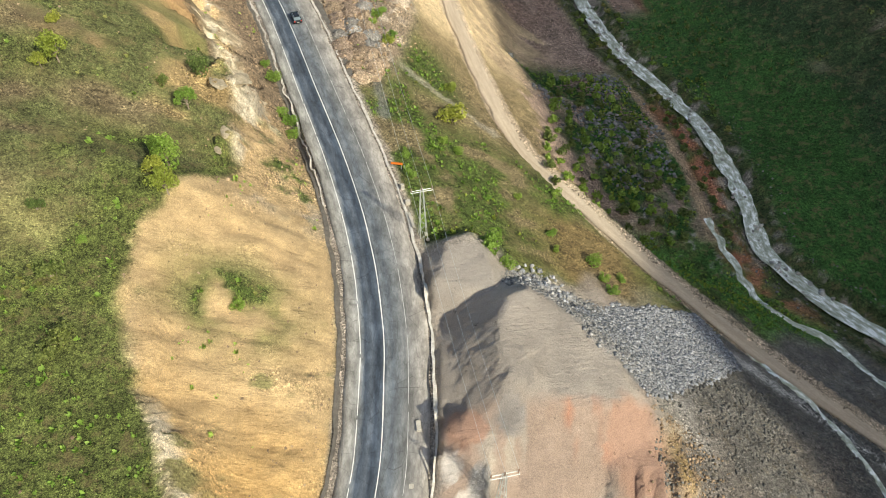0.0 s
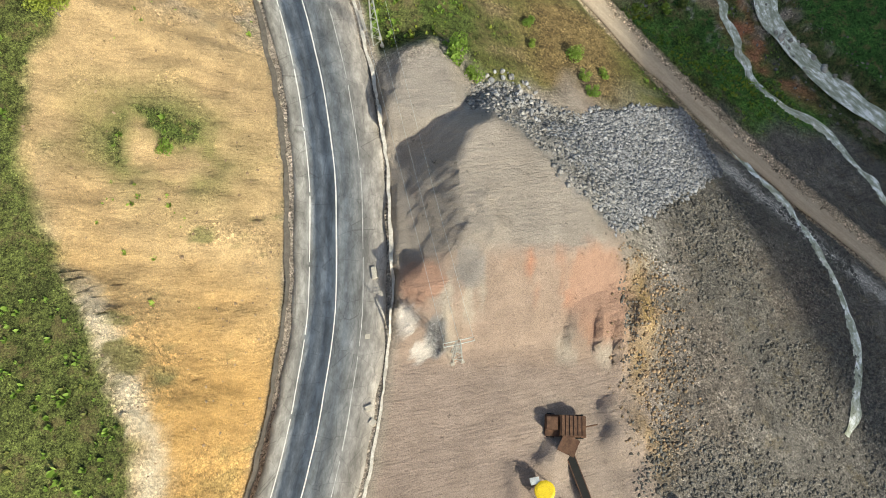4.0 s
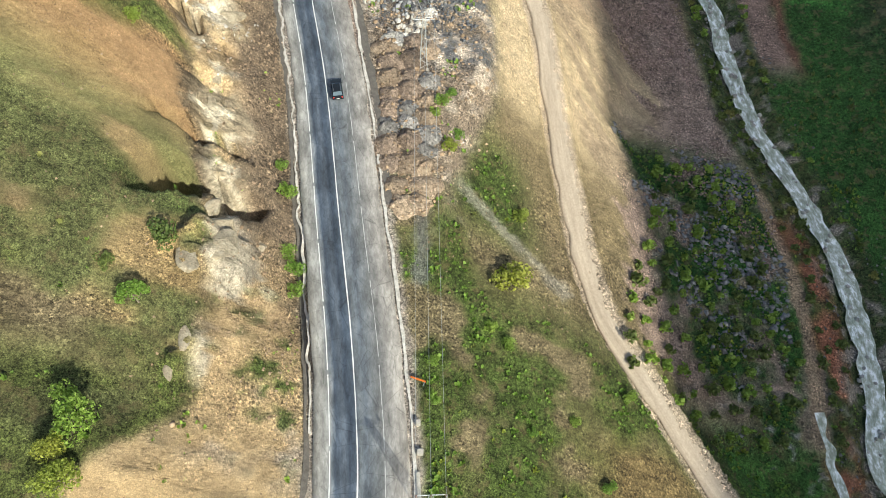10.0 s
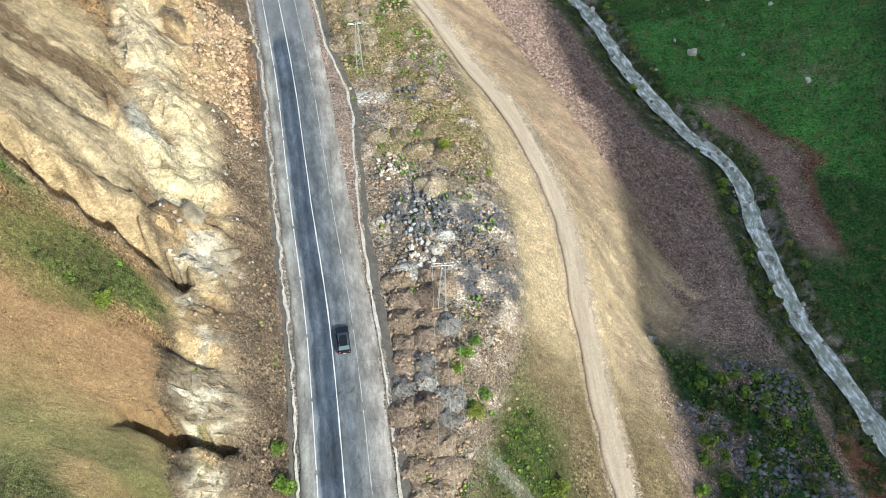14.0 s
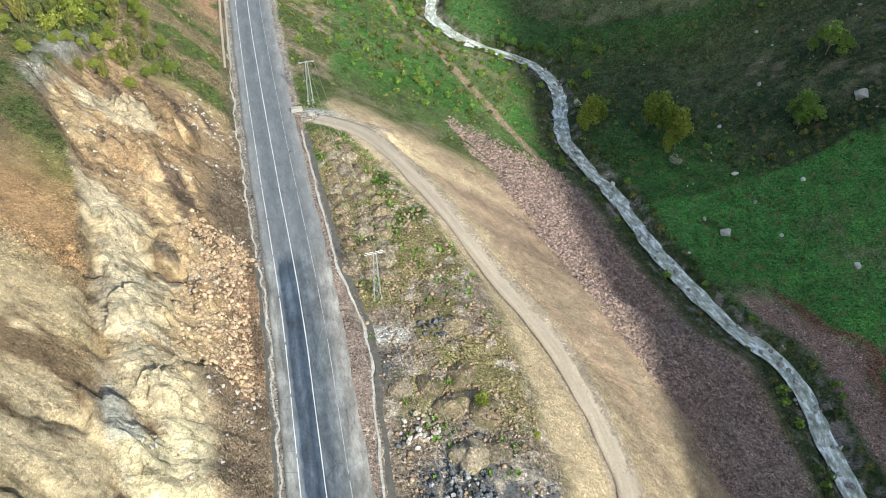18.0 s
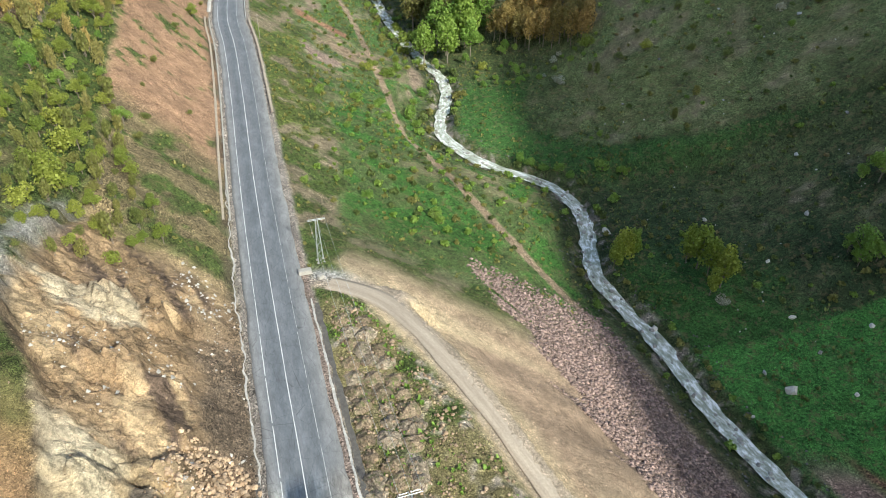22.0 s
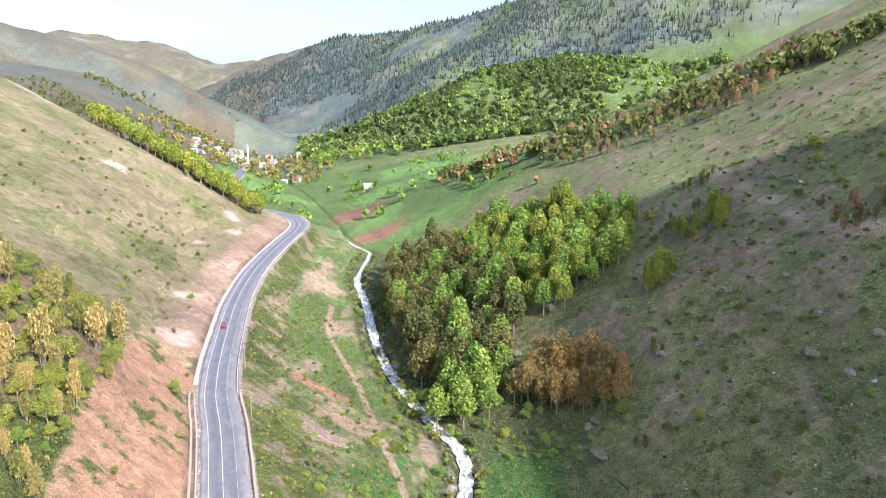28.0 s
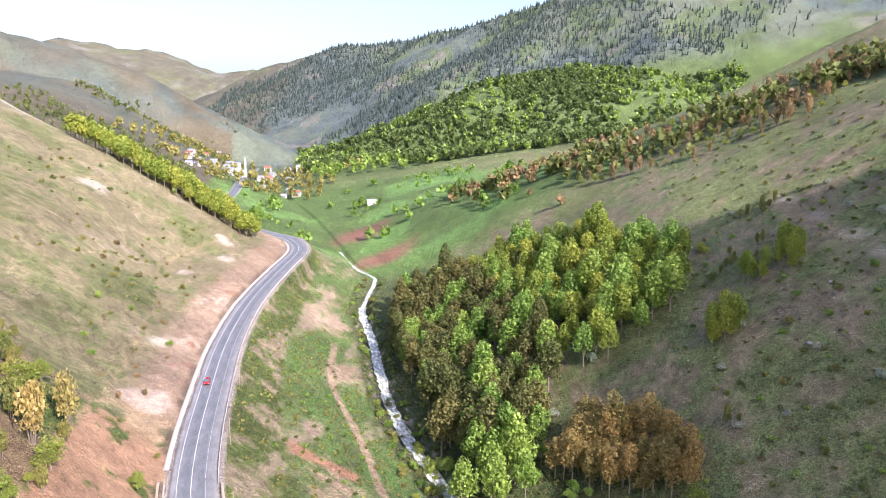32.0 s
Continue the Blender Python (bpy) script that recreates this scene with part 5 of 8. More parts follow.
# ---- plants ----
def leafy(name, rgb, tip, vary=0.35):
    """Foliage: tone from leaf to leaf and from plant to plant, a little light coming through."""
    m, nt, b = material(name, 0.6)
    isl = nt.nodes.new("ShaderNodeNewGeometry")
    info = nt.nodes.new("ShaderNodeObjectInfo")
    c = ramp(nt, isl.outputs["Random Per Island"], (0.0, [v * (1 - vary) for v in rgb]), (0.6, rgb), (1.0, tip))
    c = mixed(nt, c, ramp(nt, info.outputs["Random"], (0.0, (0.75, 0.85, 0.8)), (1.0, (1.25, 1.12, 1.1))))
    nt.links.new(c, b.inputs["Base Color"])
    tr = nt.nodes.new("ShaderNodeBsdfTranslucent")
    nt.links.new(c, tr.inputs[0])
    mx = node(nt, "ShaderNodeMixShader", Fac=0.42)
    nt.links.new(b.outputs[0], mx.inputs[1])
    nt.links.new(tr.outputs[0], mx.inputs[2])
    nt.links.new(mx.outputs[0], nt.nodes["Material Output"].inputs[0])
    return m


L_SPRING = leafy("spring_leaves", (0.33, 0.39, 0.06), (0.46, 0.53, 0.12))
L_MOSS = leafy("moss_leaves", (0.16, 0.165, 0.052), (0.25, 0.25, 0.085))
L_MEADOW = leafy("young_leaves", (0.31, 0.36, 0.065), (0.44, 0.50, 0.12))
L_GREEN = leafy("green_leaves", (0.25, 0.38, 0.07), (0.38, 0.53, 0.13))
L_DARK = leafy("dark_leaves", (0.17, 0.215, 0.065), (0.27, 0.33, 0.10))
L_OLIVE = leafy("olive_leaves", (0.26, 0.27, 0.08), (0.38, 0.37, 0.12))
L_RUST = leafy("budding_twigs", (0.33, 0.245, 0.12), (0.45, 0.34, 0.17))
L_GOLD = leafy("golden_twigs", (0.44, 0.37, 0.13), (0.58, 0.50, 0.20))
L_COPPER = leafy("copper_twigs", (0.38, 0.29, 0.10), (0.50, 0.39, 0.15))
L_WHITE = leafy("blossom", (0.42, 0.45, 0.34), (0.75, 0.76, 0.66))
M_BARK = mottled("bark", (0.16, 0.12, 0.09), (0.34, 0.29, 0.23), 3.0, 0.9, 0.5, 0.05)


def mesh_of(name, verts, faces, mat, smooth=False):
    me = bpy.data.meshes.new(name)
    me.from_pydata([tuple(v) for v in verts], [], [tuple(int(i) for i in f) for f in faces])
    if smooth:
        me.polygons.foreach_set("use_smooth", np.ones(len(me.polygons), bool))
    me.materials.append(mat)
    return me


def limb(verts, faces, a, b, ra, rb, sides=6):
    """A tapered round limb from a to b."""
    a, b = Vector(a), Vector(b)
    q = (b - a).to_track_quat("Z", "Y")
    k = len(verts)
    for p, r in ((a, ra), (b, rb)):
        for i in range(sides):
            w = 2 * math.pi * i / sides
            verts.append(p + q @ Vector((r * math.cos(w), r * math.sin(w), 0)))
    for i in range(sides):
        faces.append((k + i, k + (i + 1) % sides, k + sides + (i + 1) % sides, k + sides + i))
    faces.append(tuple(k + sides + i for i in range(sides)))


def leaf_cloud(rng, blobs, count, size, long=1.0):
    """Loose leaves round a set of blobs (x, y, z, rx, rz)."""
    w = np.array([b[3] ** 2 * b[4] for b in blobs]) ** 0.7
    pick = rng.choice(len(blobs), count, p=w / w.sum())
    d = rng.normal(size=(count, 3))
    d /= np.linalg.norm(d, axis=1)[:, None]
    rad = rng.uniform(0.55, 1.08, count) ** 0.6
    B = np.array(blobs)[pick]
    P = B[:, :3] + d * rad[:, None] * B[:, [3, 3, 4]]
    nrm = d + 0.7 * rng.normal(size=(count, 3))
    nrm /= np.linalg.norm(nrm, axis=1)[:, None]
    u = np.cross(nrm, rng.normal(size=(count, 3)))
    u /= np.linalg.norm(u, axis=1)[:, None]
    v = np.cross(nrm, u)
    s = size * rng.uniform(0.6, 1.4, count)[:, None]
    if long > 1:
        v = v * 0 + np.array([0, 0, 1.0]) + 0.25 * rng.normal(size=(count, 3))
    V = np.stack([P - u * s * 0.5 - v * s * 0.35 * long, P + u * s * 0.45 - v * s * 0.5 * long + nrm * s * 0.2, P + u * s * 0.5 + v * s * 0.4 * long, P - u * s * 0.4 + v * s * 0.5 * long + nrm * s * 0.15], 1)
    V[..., 2] = np.maximum(V[..., 2], 0.03)
    return V.reshape(-1, 3), np.arange(count * 4).reshape(-1, 4)


def plant(name, form, mat, seed, height, label, category, count=None, leaf=None):
    """A tree or bush, kept as a pattern to copy: trunk and crown, or stems and foliage."""
    rng = np.random.default_rng(seed)
    base = new(name)
    tagged(base, label, category)
    tv, tf, blobs = [], [], []
    h = height
    if form == "poplar":
        limb(tv, tf, (0, 0, -0.6), (rng.normal() * 0.1, rng.normal() * 0.1, h * 0.7), 0.016 * h, 0.006 * h)
        for k in range(8):
            a, r = rng.uniform(0, 6.28), rng.uniform(0.08, 0.17) * h
            x, y, z0 = r * math.cos(a), r * math.sin(a), rng.uniform(0.36, 0.72) * h
            blobs.append((x, y, z0, rng.uniform(0.085, 0.12) * h, rng.uniform(0.12, 0.18) * h))
            limb(tv, tf, (0, 0, h * rng.uniform(0.15, 0.4)), (x, y, z0), 0.006 * h, 0.003 * h, 4)
        blobs.append((0, 0, 0.58 * h, 0.16 * h, 0.32 * h))
        blobs.append((0, 0, 0.80 * h, 0.11 * h, 0.15 * h))
        count, leaf = count or 1150, leaf or 0.033 * h
    elif form == "round":
        limb(tv, tf, (0, 0, -0.6), (0, 0, h * 0.4), 0.026 * h, 0.016 * h)
        for k in range(11):
            a, r = rng.uniform(0, 6.28), rng.uniform(0.12, 0.30) * h
            x, y, z0 = r * math.cos(a), r * math.sin(a), rng.uniform(0.38, 0.78) * h
            blobs.append((x, y, z0, rng.uniform(0.12, 0.19) * h, rng.uniform(0.11, 0.17) * h))
            limb(tv, tf, (0, 0, h * rng.uniform(0.15, 0.4)), (x, y, z0), 0.012 * h, 0.004 * h, 4)
        blobs.append((0, 0, 0.8 * h, 0.17 * h, 0.17 * h))
        count, leaf = count or 1250, leaf or 0.037 * h
    elif form == "twiggy":
        for k in range(7):
            a, r = rng.uniform(0, 6.28), rng.uniform(0.02, 0.14) * h
            x, y = r * math.cos(a), r * math.sin(a)
            limb(tv, tf, (x * 0.3, y * 0.3, -0.5), (x, y, h * rng.uniform(0.6, 0.9)), 0.008 * h, 0.002 * h, 4)
            blobs.append((x, y, 0.58 * h, 0.11 * h, rng.uniform(0.28, 0.4) * h))
        count, leaf = count or 440, leaf or 0.05 * h
    else:
        for k in range(8):
            a, r = rng.uniform(0, 6.28), rng.uniform(0.1, 0.45) * h
            x, y, z0 = r * math.cos(a), r * math.sin(a), rng.uniform(0.3, 0.68) * h
            blobs.append((x, y, z0, rng.uniform(0.2, 0.33) * h, rng.uniform(0.2, 0.32) * h))
            limb(tv, tf, (x * 0.15, y * 0.15, -0.3), (x, y, z0), 0.02 * h, 0.007 * h, 4)
        count, leaf = count or 640, leaf or 0.072 * h
    wood = new("trunk" if form != "bush" else "stem_clump", mesh_of(name + "_wood", tv, tf, M_BARK))
    V, Fc = leaf_cloud(rng, blobs, count, leaf, 1.4 if form == "twiggy" else 1.0)
    top = new("crown" if form != "bush" else "foliage", mesh_of(name + "_leaves", V, Fc, mat))
    wood.parent = top.parent = base
    return base




def at_ground(x, y, turn=0.0, scale=1.0, sink=0.0, tall=1.0):
    return pose(x, y, place(x, y) - sink, 0, 0, turn) @ Matrix.Diagonal((scale, scale, scale * tall, 1))


class Patterns:
    """A few plants of one kind; the first uses are the patterns themselves, the rest are copies."""

    def __init__(self, *made):
        self.made, self.used, self.rng = list(made), 0, random.Random(len(made))

    def put(self, x, y, scale=1.0, group=""):
        r = self.rng
        ob = self.made[self.used % len(self.made)]
        m = at_ground(x, y, r.uniform(0, 360), scale * r.uniform(0.88, 1.12), 0.05, r.uniform(0.9, 1.12))
        if self.used >= len(self.made):
            ob = copy_thing(ob, m)
        else:
            ob.matrix_basis = m
        self.used += 1
        if group:
            ob["group"] = group
        return ob


SCRUB = []  # low growth that nobody would count: places by leaf, joined later


def scrub(leaf, x, y, size):
    SCRUB.append((leaf, x, y, size))


def kinds(n, name, form, mat, seed, height, label, category, **more):
    """n patterns that differ in growth."""
    return [plant(name, form, mat, seed + k, height, label, category, **more) for k in range(n)]


def inside(poly, x, y):
    hit = False
    for (x0, y0), (x1, y1) in zip(poly, poly[1:] + poly[:1]):
        if (y0 > y) != (y1 > y) and x < (x1 - x0) * (y - y0) / (y1 - y0) + x0:
            hit = not hit
    return hit


def fill(poly, gap, seed):
    """Places spread over an area, about gap metres apart."""
    r, out = random.Random(seed), []
    xs, ys = [p[0] for p in poly], [p[1] for p in poly]
    for _ in range(4000):
        x, y = r.uniform(min(xs), max(xs)), r.uniform(min(ys), max(ys))
        if inside(poly, x, y) and all((x - a) ** 2 + (y - b) ** 2 > gap * gap for a, b in out):
            out.append((x, y))
    return out


spring_poplar = Patterns(*kinds(4, "poplar_tree", "poplar", L_SPRING, 100, 13, "tall slim tree in fresh yellow-green spring leaf", "tree"))
green_poplar = Patterns(*kinds(3, "poplar_tree", "poplar", L_GREEN, 110, 13, "tall slim tree with mid-green leaves in the grove", "tree"))
dark_poplar = Patterns(*kinds(4, "poplar_tree", "poplar", L_MOSS, 120, 13, "tall slim dark olive-green tree in the grove", "tree"))
rusty_tree = Patterns(*kinds(3, "budding_tree", "twiggy", L_RUST, 130, 10, "slender tree with rust-brown budding twigs", "tree"))
olive_tree = Patterns(*kinds(3, "slender_tree", "twiggy", L_OLIVE, 140, 8, "slender many-stemmed tree with thin olive-green leaves", "tree"))
green_tree = Patterns(*kinds(3, "broadleaf_tree", "round", L_GREEN, 150, 9, "rounded broadleaf tree with dense green crown", "tree"))
spring_tree = Patterns(*kinds(3, "broadleaf_tree", "round", L_MEADOW, 160, 7, "rounded tree in bright yellow-green spring leaf", "tree"))
green_bush = Patterns(*kinds(3, "bush", "bush", L_GREEN, 170, 2.6, "rounded leafy green bush on the slope", "bush"))
spring_bush = Patterns(*kinds(3, "bush", "bush", L_MEADOW, 180, 2.6, "bright yellow-green bush on bare ground", "bush"))
dark_bush = Patterns(*kinds(3, "bush", "bush", L_DARK, 190, 2.6, "low dark green bush in the grass", "bush"))
olive_bush = Patterns(*kinds(3, "bush", "bush", L_OLIVE, 200, 2.6, "loose olive-green shrub on the slope", "bush"))
white_bush = Patterns(*kinds(2, "blossom_bush", "bush", L_WHITE, 210, 3.2, "bush covered in white spring blossom", "bush"))
rusty_bush = Patterns(*kinds(2, "bare_bush", "bush", L_RUST, 220, 2.6, "brown budding bush with bare twigs", "bush"))

young_tree = Patterns(*kinds(3, "young_tree", "poplar", L_SPRING, 105, 13, "slim young tree in bright yellow-green leaf", "tree", count=420, leaf=0.75))
golden_tree = Patterns(*kinds(3, "budding_tree", "twiggy", L_GOLD, 230, 11, "slender tree with golden-brown budding twigs", "tree", count=760, leaf=0.36))

copper_tree = Patterns(*kinds(4, "budding_tree", "poplar", L_COPPER, 240, 11, "upright tree with copper-brown budding twigs", "tree", count=900, leaf=0.34))

# beside and above the cutting
for x, y, s in ((-38.8, 75.4, 1.0), (-40, 90.5, 0.8), (-41, 77.5, 0.7)):
    green_tree.put(x, y, s * 0.62)
for x, y, s in ((-37.6, 70, 0.75), (-39.4, 72, 0.6), (-56.2, 89.3, 0.75), (-57.5, 86.8, 0.5)):
    spring_tree.put(x, y, s)
for x, y, s in ((-47.1, 54.3, 1.1), (-43.6, 45.6, 1.2), (-44.5, 43.5, 0.8), (-51, 63, 0.6), (-39.6, 98.6, 1.1), (-44, 93, 0.9), (-48, 39, 0.6), (-52, 50, 0.5), (-37, 105, 0.9)):
    dark_bush.put(x, y, s)
for x, y, s in ((-29.1, 106.3, 1.1), (-30.5, 109, 0.9), (-28, 103.5, 0.8), (-33.8, 118, 0.9), (-36, 123, 0.8), (-27.6, 57.5, 0.8), (-60, 104, 0.7), (-45.6, 60, 0.5)):
    green_bush.put(x, y, s)
for x, y, s in ((-55.5, 128.8, 1.0), (1.6, 128.1, 1.0), (2.2, 113.4, 1.9), (-25, 182, 1.0), (-16, 178, 0.5), (-58, 96, 0.4), (-66, 100, 0.4), (-11.5, 133.8, 0.9)):
    spring_bush.put(x, y, s)
# grass slope between the road and the track
for x, y, s in ((-10.8, 136.5, 0.8), (8.3, 74.6, 1.3), (10.3, 72.9, 1.0), (7.2, 77, 0.9), (19.9, 88.7, 0.8), (27.6, 84.1, 1.0), (29, 80.5, 0.9), (23.2, 103.8, 0.8), (3.1, 103.7, 0.75), (-0.1, 105.1, 0.7), (-5.4, 92, 0.8), (-7, 97, 0.7),
                (30, 77.5, 1.0), (33, 82, 0.7), (14, 96, 0.6), (8, 92, 0.6), (-14.6, 141, 0.8), (-13.5, 144, 0.7), (-15.2, 139, 0.8), (20, 84, 0.5)):
    green_bush.put(x, y, s)
# scrub among the boulders by the stream
for x, y in fill([(22, 112), (40, 104), (56, 110), (60, 128), (52, 150), (42, 168), (30, 168), (26, 140)], 3.4, 3):
    scrub("green" if random.random() < 0.6 else "dark", x, y, random.uniform(1.4, 2.9))
for x, y in fill([(68, 150), (70, 128), (68, 112), (66, 118), (63, 140), (58, 160), (44, 190), (41, 205), (44, 206), (52, 186)], 3.4, 4):
    scrub("dark", x - 1, y, random.uniform(1.3, 2.4))
# along the stream
r = random.Random(8)
y = 150.0
while y < 700:
    vx = float(spline(RIVER, 1, np.array([y]))[0])
    for sgn in (-1, 1):
        if r.random() < 0.62:
            scrub(r.choice(("dark", "dark", "green", "green", "olive")), vx + sgn * r.uniform(4.4, 7.5) * (1.6 if 340 < y < 375 else 1), y + r.uniform(-1, 1), r.uniform(1.2, 2.7) * (1.4 if y > 330 else 1))
    y += r.uniform(2.2, 4.2) if y < 450 else r.uniform(3.5, 6)
# trees on the far bank
for x, y, s in ((-4.7, 311.5, 1.0), (-2.2, 314, 0.85), (-7, 309.5, 0.7), (15.4, 310, 1.05), (17.8, 307, 0.95), (12.8, 312.5, 0.85), (17.7, 300.4, 0.75), (20.5, 302.5, 0.7), (13, 369.7, 0.7), (20, 377.2, 0.65), (-2.5, 445, 0.8), (0.5, 443, 0.6), (-13.3, 406.7, 0.9), (-11, 404.5, 0.75)):
    (spring_poplar if 290 < y < 320 else olive_tree).put(x, y, s * (1.2 if 290 < y < 320 else 1))
for x, y, s in ((52.3, 303.8, 0.8), (55.5, 302, 0.7), (50, 306, 0.65), (60.6, 325.7, 0.9), (64, 323, 0.75), (57, 328, 0.7), (51.5, 301.6, 0.5)):
    green_tree.put(x, y, s * 2.0)
for x, y, s in ((20.4, 297.2, 0.9), (-26.9, 424.3, 0.9), (-24.7, 409.3, 1.2), (-37.5, 499.5, 1.3), (-52, 480, 1.1), (45, 444.6, 0.9), (-23.3, 407, 0.8), (66, 470, 0.8), (-30, 416, 0.5)):
    white_bush.put(x, y, s)
for x, y, s in ((-57.1, 304.4, 1.6), (-55.6, 302.8, 1.2), (-11.4, 292.7, 1.2), (-94, 366, 1.5), (-87.1, 372.9, 1.6), (-77.5, 384.1, 1.9), (-76.6, 404.3, 1.7), (-79, 396, 1.2), (-75.5, 379, 1.2), (-102.9, 355.5, 1.2), (-104, 362, 1.0), (-82, 366, 1.1),
                (-8.9, 356.9, 2.0), (-1.8, 354.6, 1.4), (-36.8, 363.2, 1.5), (-33, 361, 1.6), (-28.1, 358.6, 1.5), (-23, 357.5, 1.3), (-19, 355, 1.2), (-87.9, 291.2, 0.9), (-81, 306, 0.9), (-89.2, 337, 1.0), (-96, 345, 0.9), (-74.5, 298.8, 0.9), (-12.5, 372, 0.7)):
    green_bush.put(x, y, s)
for x, y, s in ((-108.5, 366.5, 0.62), (-107, 368, 0.5), (-92, 392, 0.5)):
    olive_tree.put(x, y, s)
# scrub on the embankment
for x, y in fill([(-84, 285), (-60, 285), (-60, 330), (-80, 372), (-98, 420), (-120, 470), (-140, 520), (-160, 560), (-172, 520), (-150, 450), (-122, 390), (-100, 330)], 5.0, 9):
    scrub(("green", "dark", "olive")[random.randrange(3)], x, y, random.uniform(0.9, 2.0))
for x, y in fill([(-62, 286), (-40, 300), (-22, 322), (-30, 350), (-52, 352), (-78, 360), (-96, 380), (-88, 330)], 4.2, 26):
    scrub(("green", "green", "dark", "olive")[random.randrange(4)], x, y, random.uniform(1.0, 2.6))
for x, y in fill([(-4, 322), (14, 306), (30, 296), (70, 292), (74, 300), (40, 308), (20, 322), (4, 334)], 3.6, 27):
    scrub(("green", "dark", "dark", "olive")[random.randrange(4)], x, y, random.uniform(0.9, 2.4))
# woods on the slope above the road
for x, y in fill([(-100, 246), (-106, 232), (-110, 219), (-122, 222), (-134, 240), (-142, 262), (-132, 275), (-118, 270), (-108, 258)], 3.0, 11):
    (spring_tree, olive_tree, spring_bush, olive_bush)[random.choice((0, 0, 1, 1, 2, 3))].put(x, y, random.uniform(0.65, 1.05))
for x, y in fill([(-118, 272), (-134, 268), (-152, 290), (-172, 318), (-160, 345), (-152, 335), (-143, 305), (-128, 285)], 3.6, 12):
    (golden_tree, olive_tree, spring_tree, spring_tree, green_tree)[random.randrange(5)].put(x, y, random.uniform(0.7, 1.05))
for x, y in fill([(-165, 330), (-185, 330), (-232, 385), (-236, 412), (-205, 412), (-176, 372)], 4.2, 13):
    (spring_tree, olive_bush, rusty_bush, olive_tree)[random.choice((0, 0, 0, 1, 3, 3))].put(x, y, random.uniform(0.6, 0.95))
for x, y, s in ((-159.7, 329, 1.1), (-156.6, 343, 1.05), (-153.6, 379, 0.9), (-161, 336, 0.9), (-158, 350, 0.8)):
    spring_tree.put(x, y, s)
for x, y, s in ((-134, 293, 1.1), (-128, 283, 1.3), (-124, 289, 0.9), (-121, 279, 1.0), (-131, 302, 0.8), (-137, 320, 0.9), (-146, 352, 1.0), (-150, 360, 0.9), (-160, 400, 0.8), (-122, 305, 0.8)):
    olive_bush.put(x, y, s)
for x, y in fill([(-240, 420), (-330, 480), (-330, 600), (-300, 620), (-240, 560), (-205, 440)], 8, 14):
    if vnoise(np.array([x / 22]), np.array([y / 22]), 77)[0] > 0.05:
        scrub(("olive", "rust", "dark")[random.randrange(3)], x, y, random.uniform(0.7, 2.8))
for x, y in fill([(-150, 318), (-165, 318), (-186, 345), (-204, 372), (-198, 396), (-170, 386), (-156, 352)], 6.5, 25):
    (spring_tree, spring_tree, golden_tree, olive_tree)[random.randrange(4)].put(x, y, random.uniform(1.1, 1.6))
# a belt of young trees behind the spur's crest
for x, y in fill([(-345, 645), (-300, 642), (-272, 648), (-246, 652), (-232, 658), (-236, 682), (-270, 694), (-340, 690)], 4.6, 15):
    young_tree.put(x, y, random.uniform(0.95, 1.3), "belt of young trees")
# bushes down to the stream below the embankment and round the grove's foot
for x, y in fill([(-100, 400), (-88, 404), (-84, 440), (-100, 480), (-118, 520), (-124, 510), (-112, 470), (-98, 436)], 5.0, 21):
    (green_bush, olive_bush, spring_bush)[random.randrange(3)].put(x, y, random.uniform(0.7, 1.4))
for x, y in fill([(-60, 420), (-44, 412), (-30, 415), (-12, 420), (-8, 432), (-30, 425), (-56, 434)], 4.5, 22):
    (green_bush, spring_bush, green_tree)[random.choice((0, 0, 1, 2))].put(x, y, random.uniform(0.5, 1.1))
for x, y in fill([(-6, 400), (40, 380), (95, 440), (90, 520), (30, 560), (6, 540), (0, 460)], 10, 23):
    (green_bush, dark_bush, olive_bush, spring_bush, white_bush)[random.choice((0, 0, 1, 2, 2, 3, 4))].put(x, y, random.uniform(0.6, 1.3))
for x, y in fill([(-170, 400), (-206, 440), (-240, 520), (-262, 600), (-250, 620), (-222, 560), (-196, 480), (-172, 420)], 10, 24):
    (olive_bush, rusty_bush, green_bush)[random.randrange(3)].put(x, y, random.uniform(0.6, 1.1))
# the grove across the stream
GROVE = [(-80, 430), (-62, 432), (-56, 450), (-58, 478), (-50, 500), (-22, 493), (-8, 505), (4, 526), (-36, 610), (-82, 640), (-126, 642), (-136, 610), (-124, 560), (-104, 505)]
for x, y in fill(GROVE, 5.9, 16):
    edge = x + 0.35 * (y - 500)
    if y < 462:
        kind = green_tree if random.random() < 0.6 else green_poplar
    elif edge > -48 and y > 485:
        kind = spring_poplar if random.random() < 0.72 else green_poplar
    else:
        kind = dark_poplar if random.random() < 0.7 else green_poplar
    kind.put(x, y, random.uniform(1.1, 1.5), "grove across the stream")
for x, y in fill([(-53, 451), (-37, 437), (-16, 427), (-13, 437), (-28, 456), (-47, 464)], 3.0, 17):
    copper_tree.put(x, y, random.uniform(0.95, 1.35), "brown budding grove")
for cx, cy, rad, kind, n in ((2.4, 478, 8, spring_poplar, 12), (26, 500, 10, spring_poplar, 14), (22, 515, 12, olive_tree, 12), (-48, 440, 6, green_tree, 5), (72, 462, 9, rusty_tree, 10), (34, 545, 8, olive_tree, 8)):
    for k in range(n):
        a, d = random.uniform(0, 6.28), rad * math.sqrt(random.random())
        kind.put(cx + d * math.cos(a), cy + 0.7 * d * math.sin(a), random.uniform(0.7, 1.0))
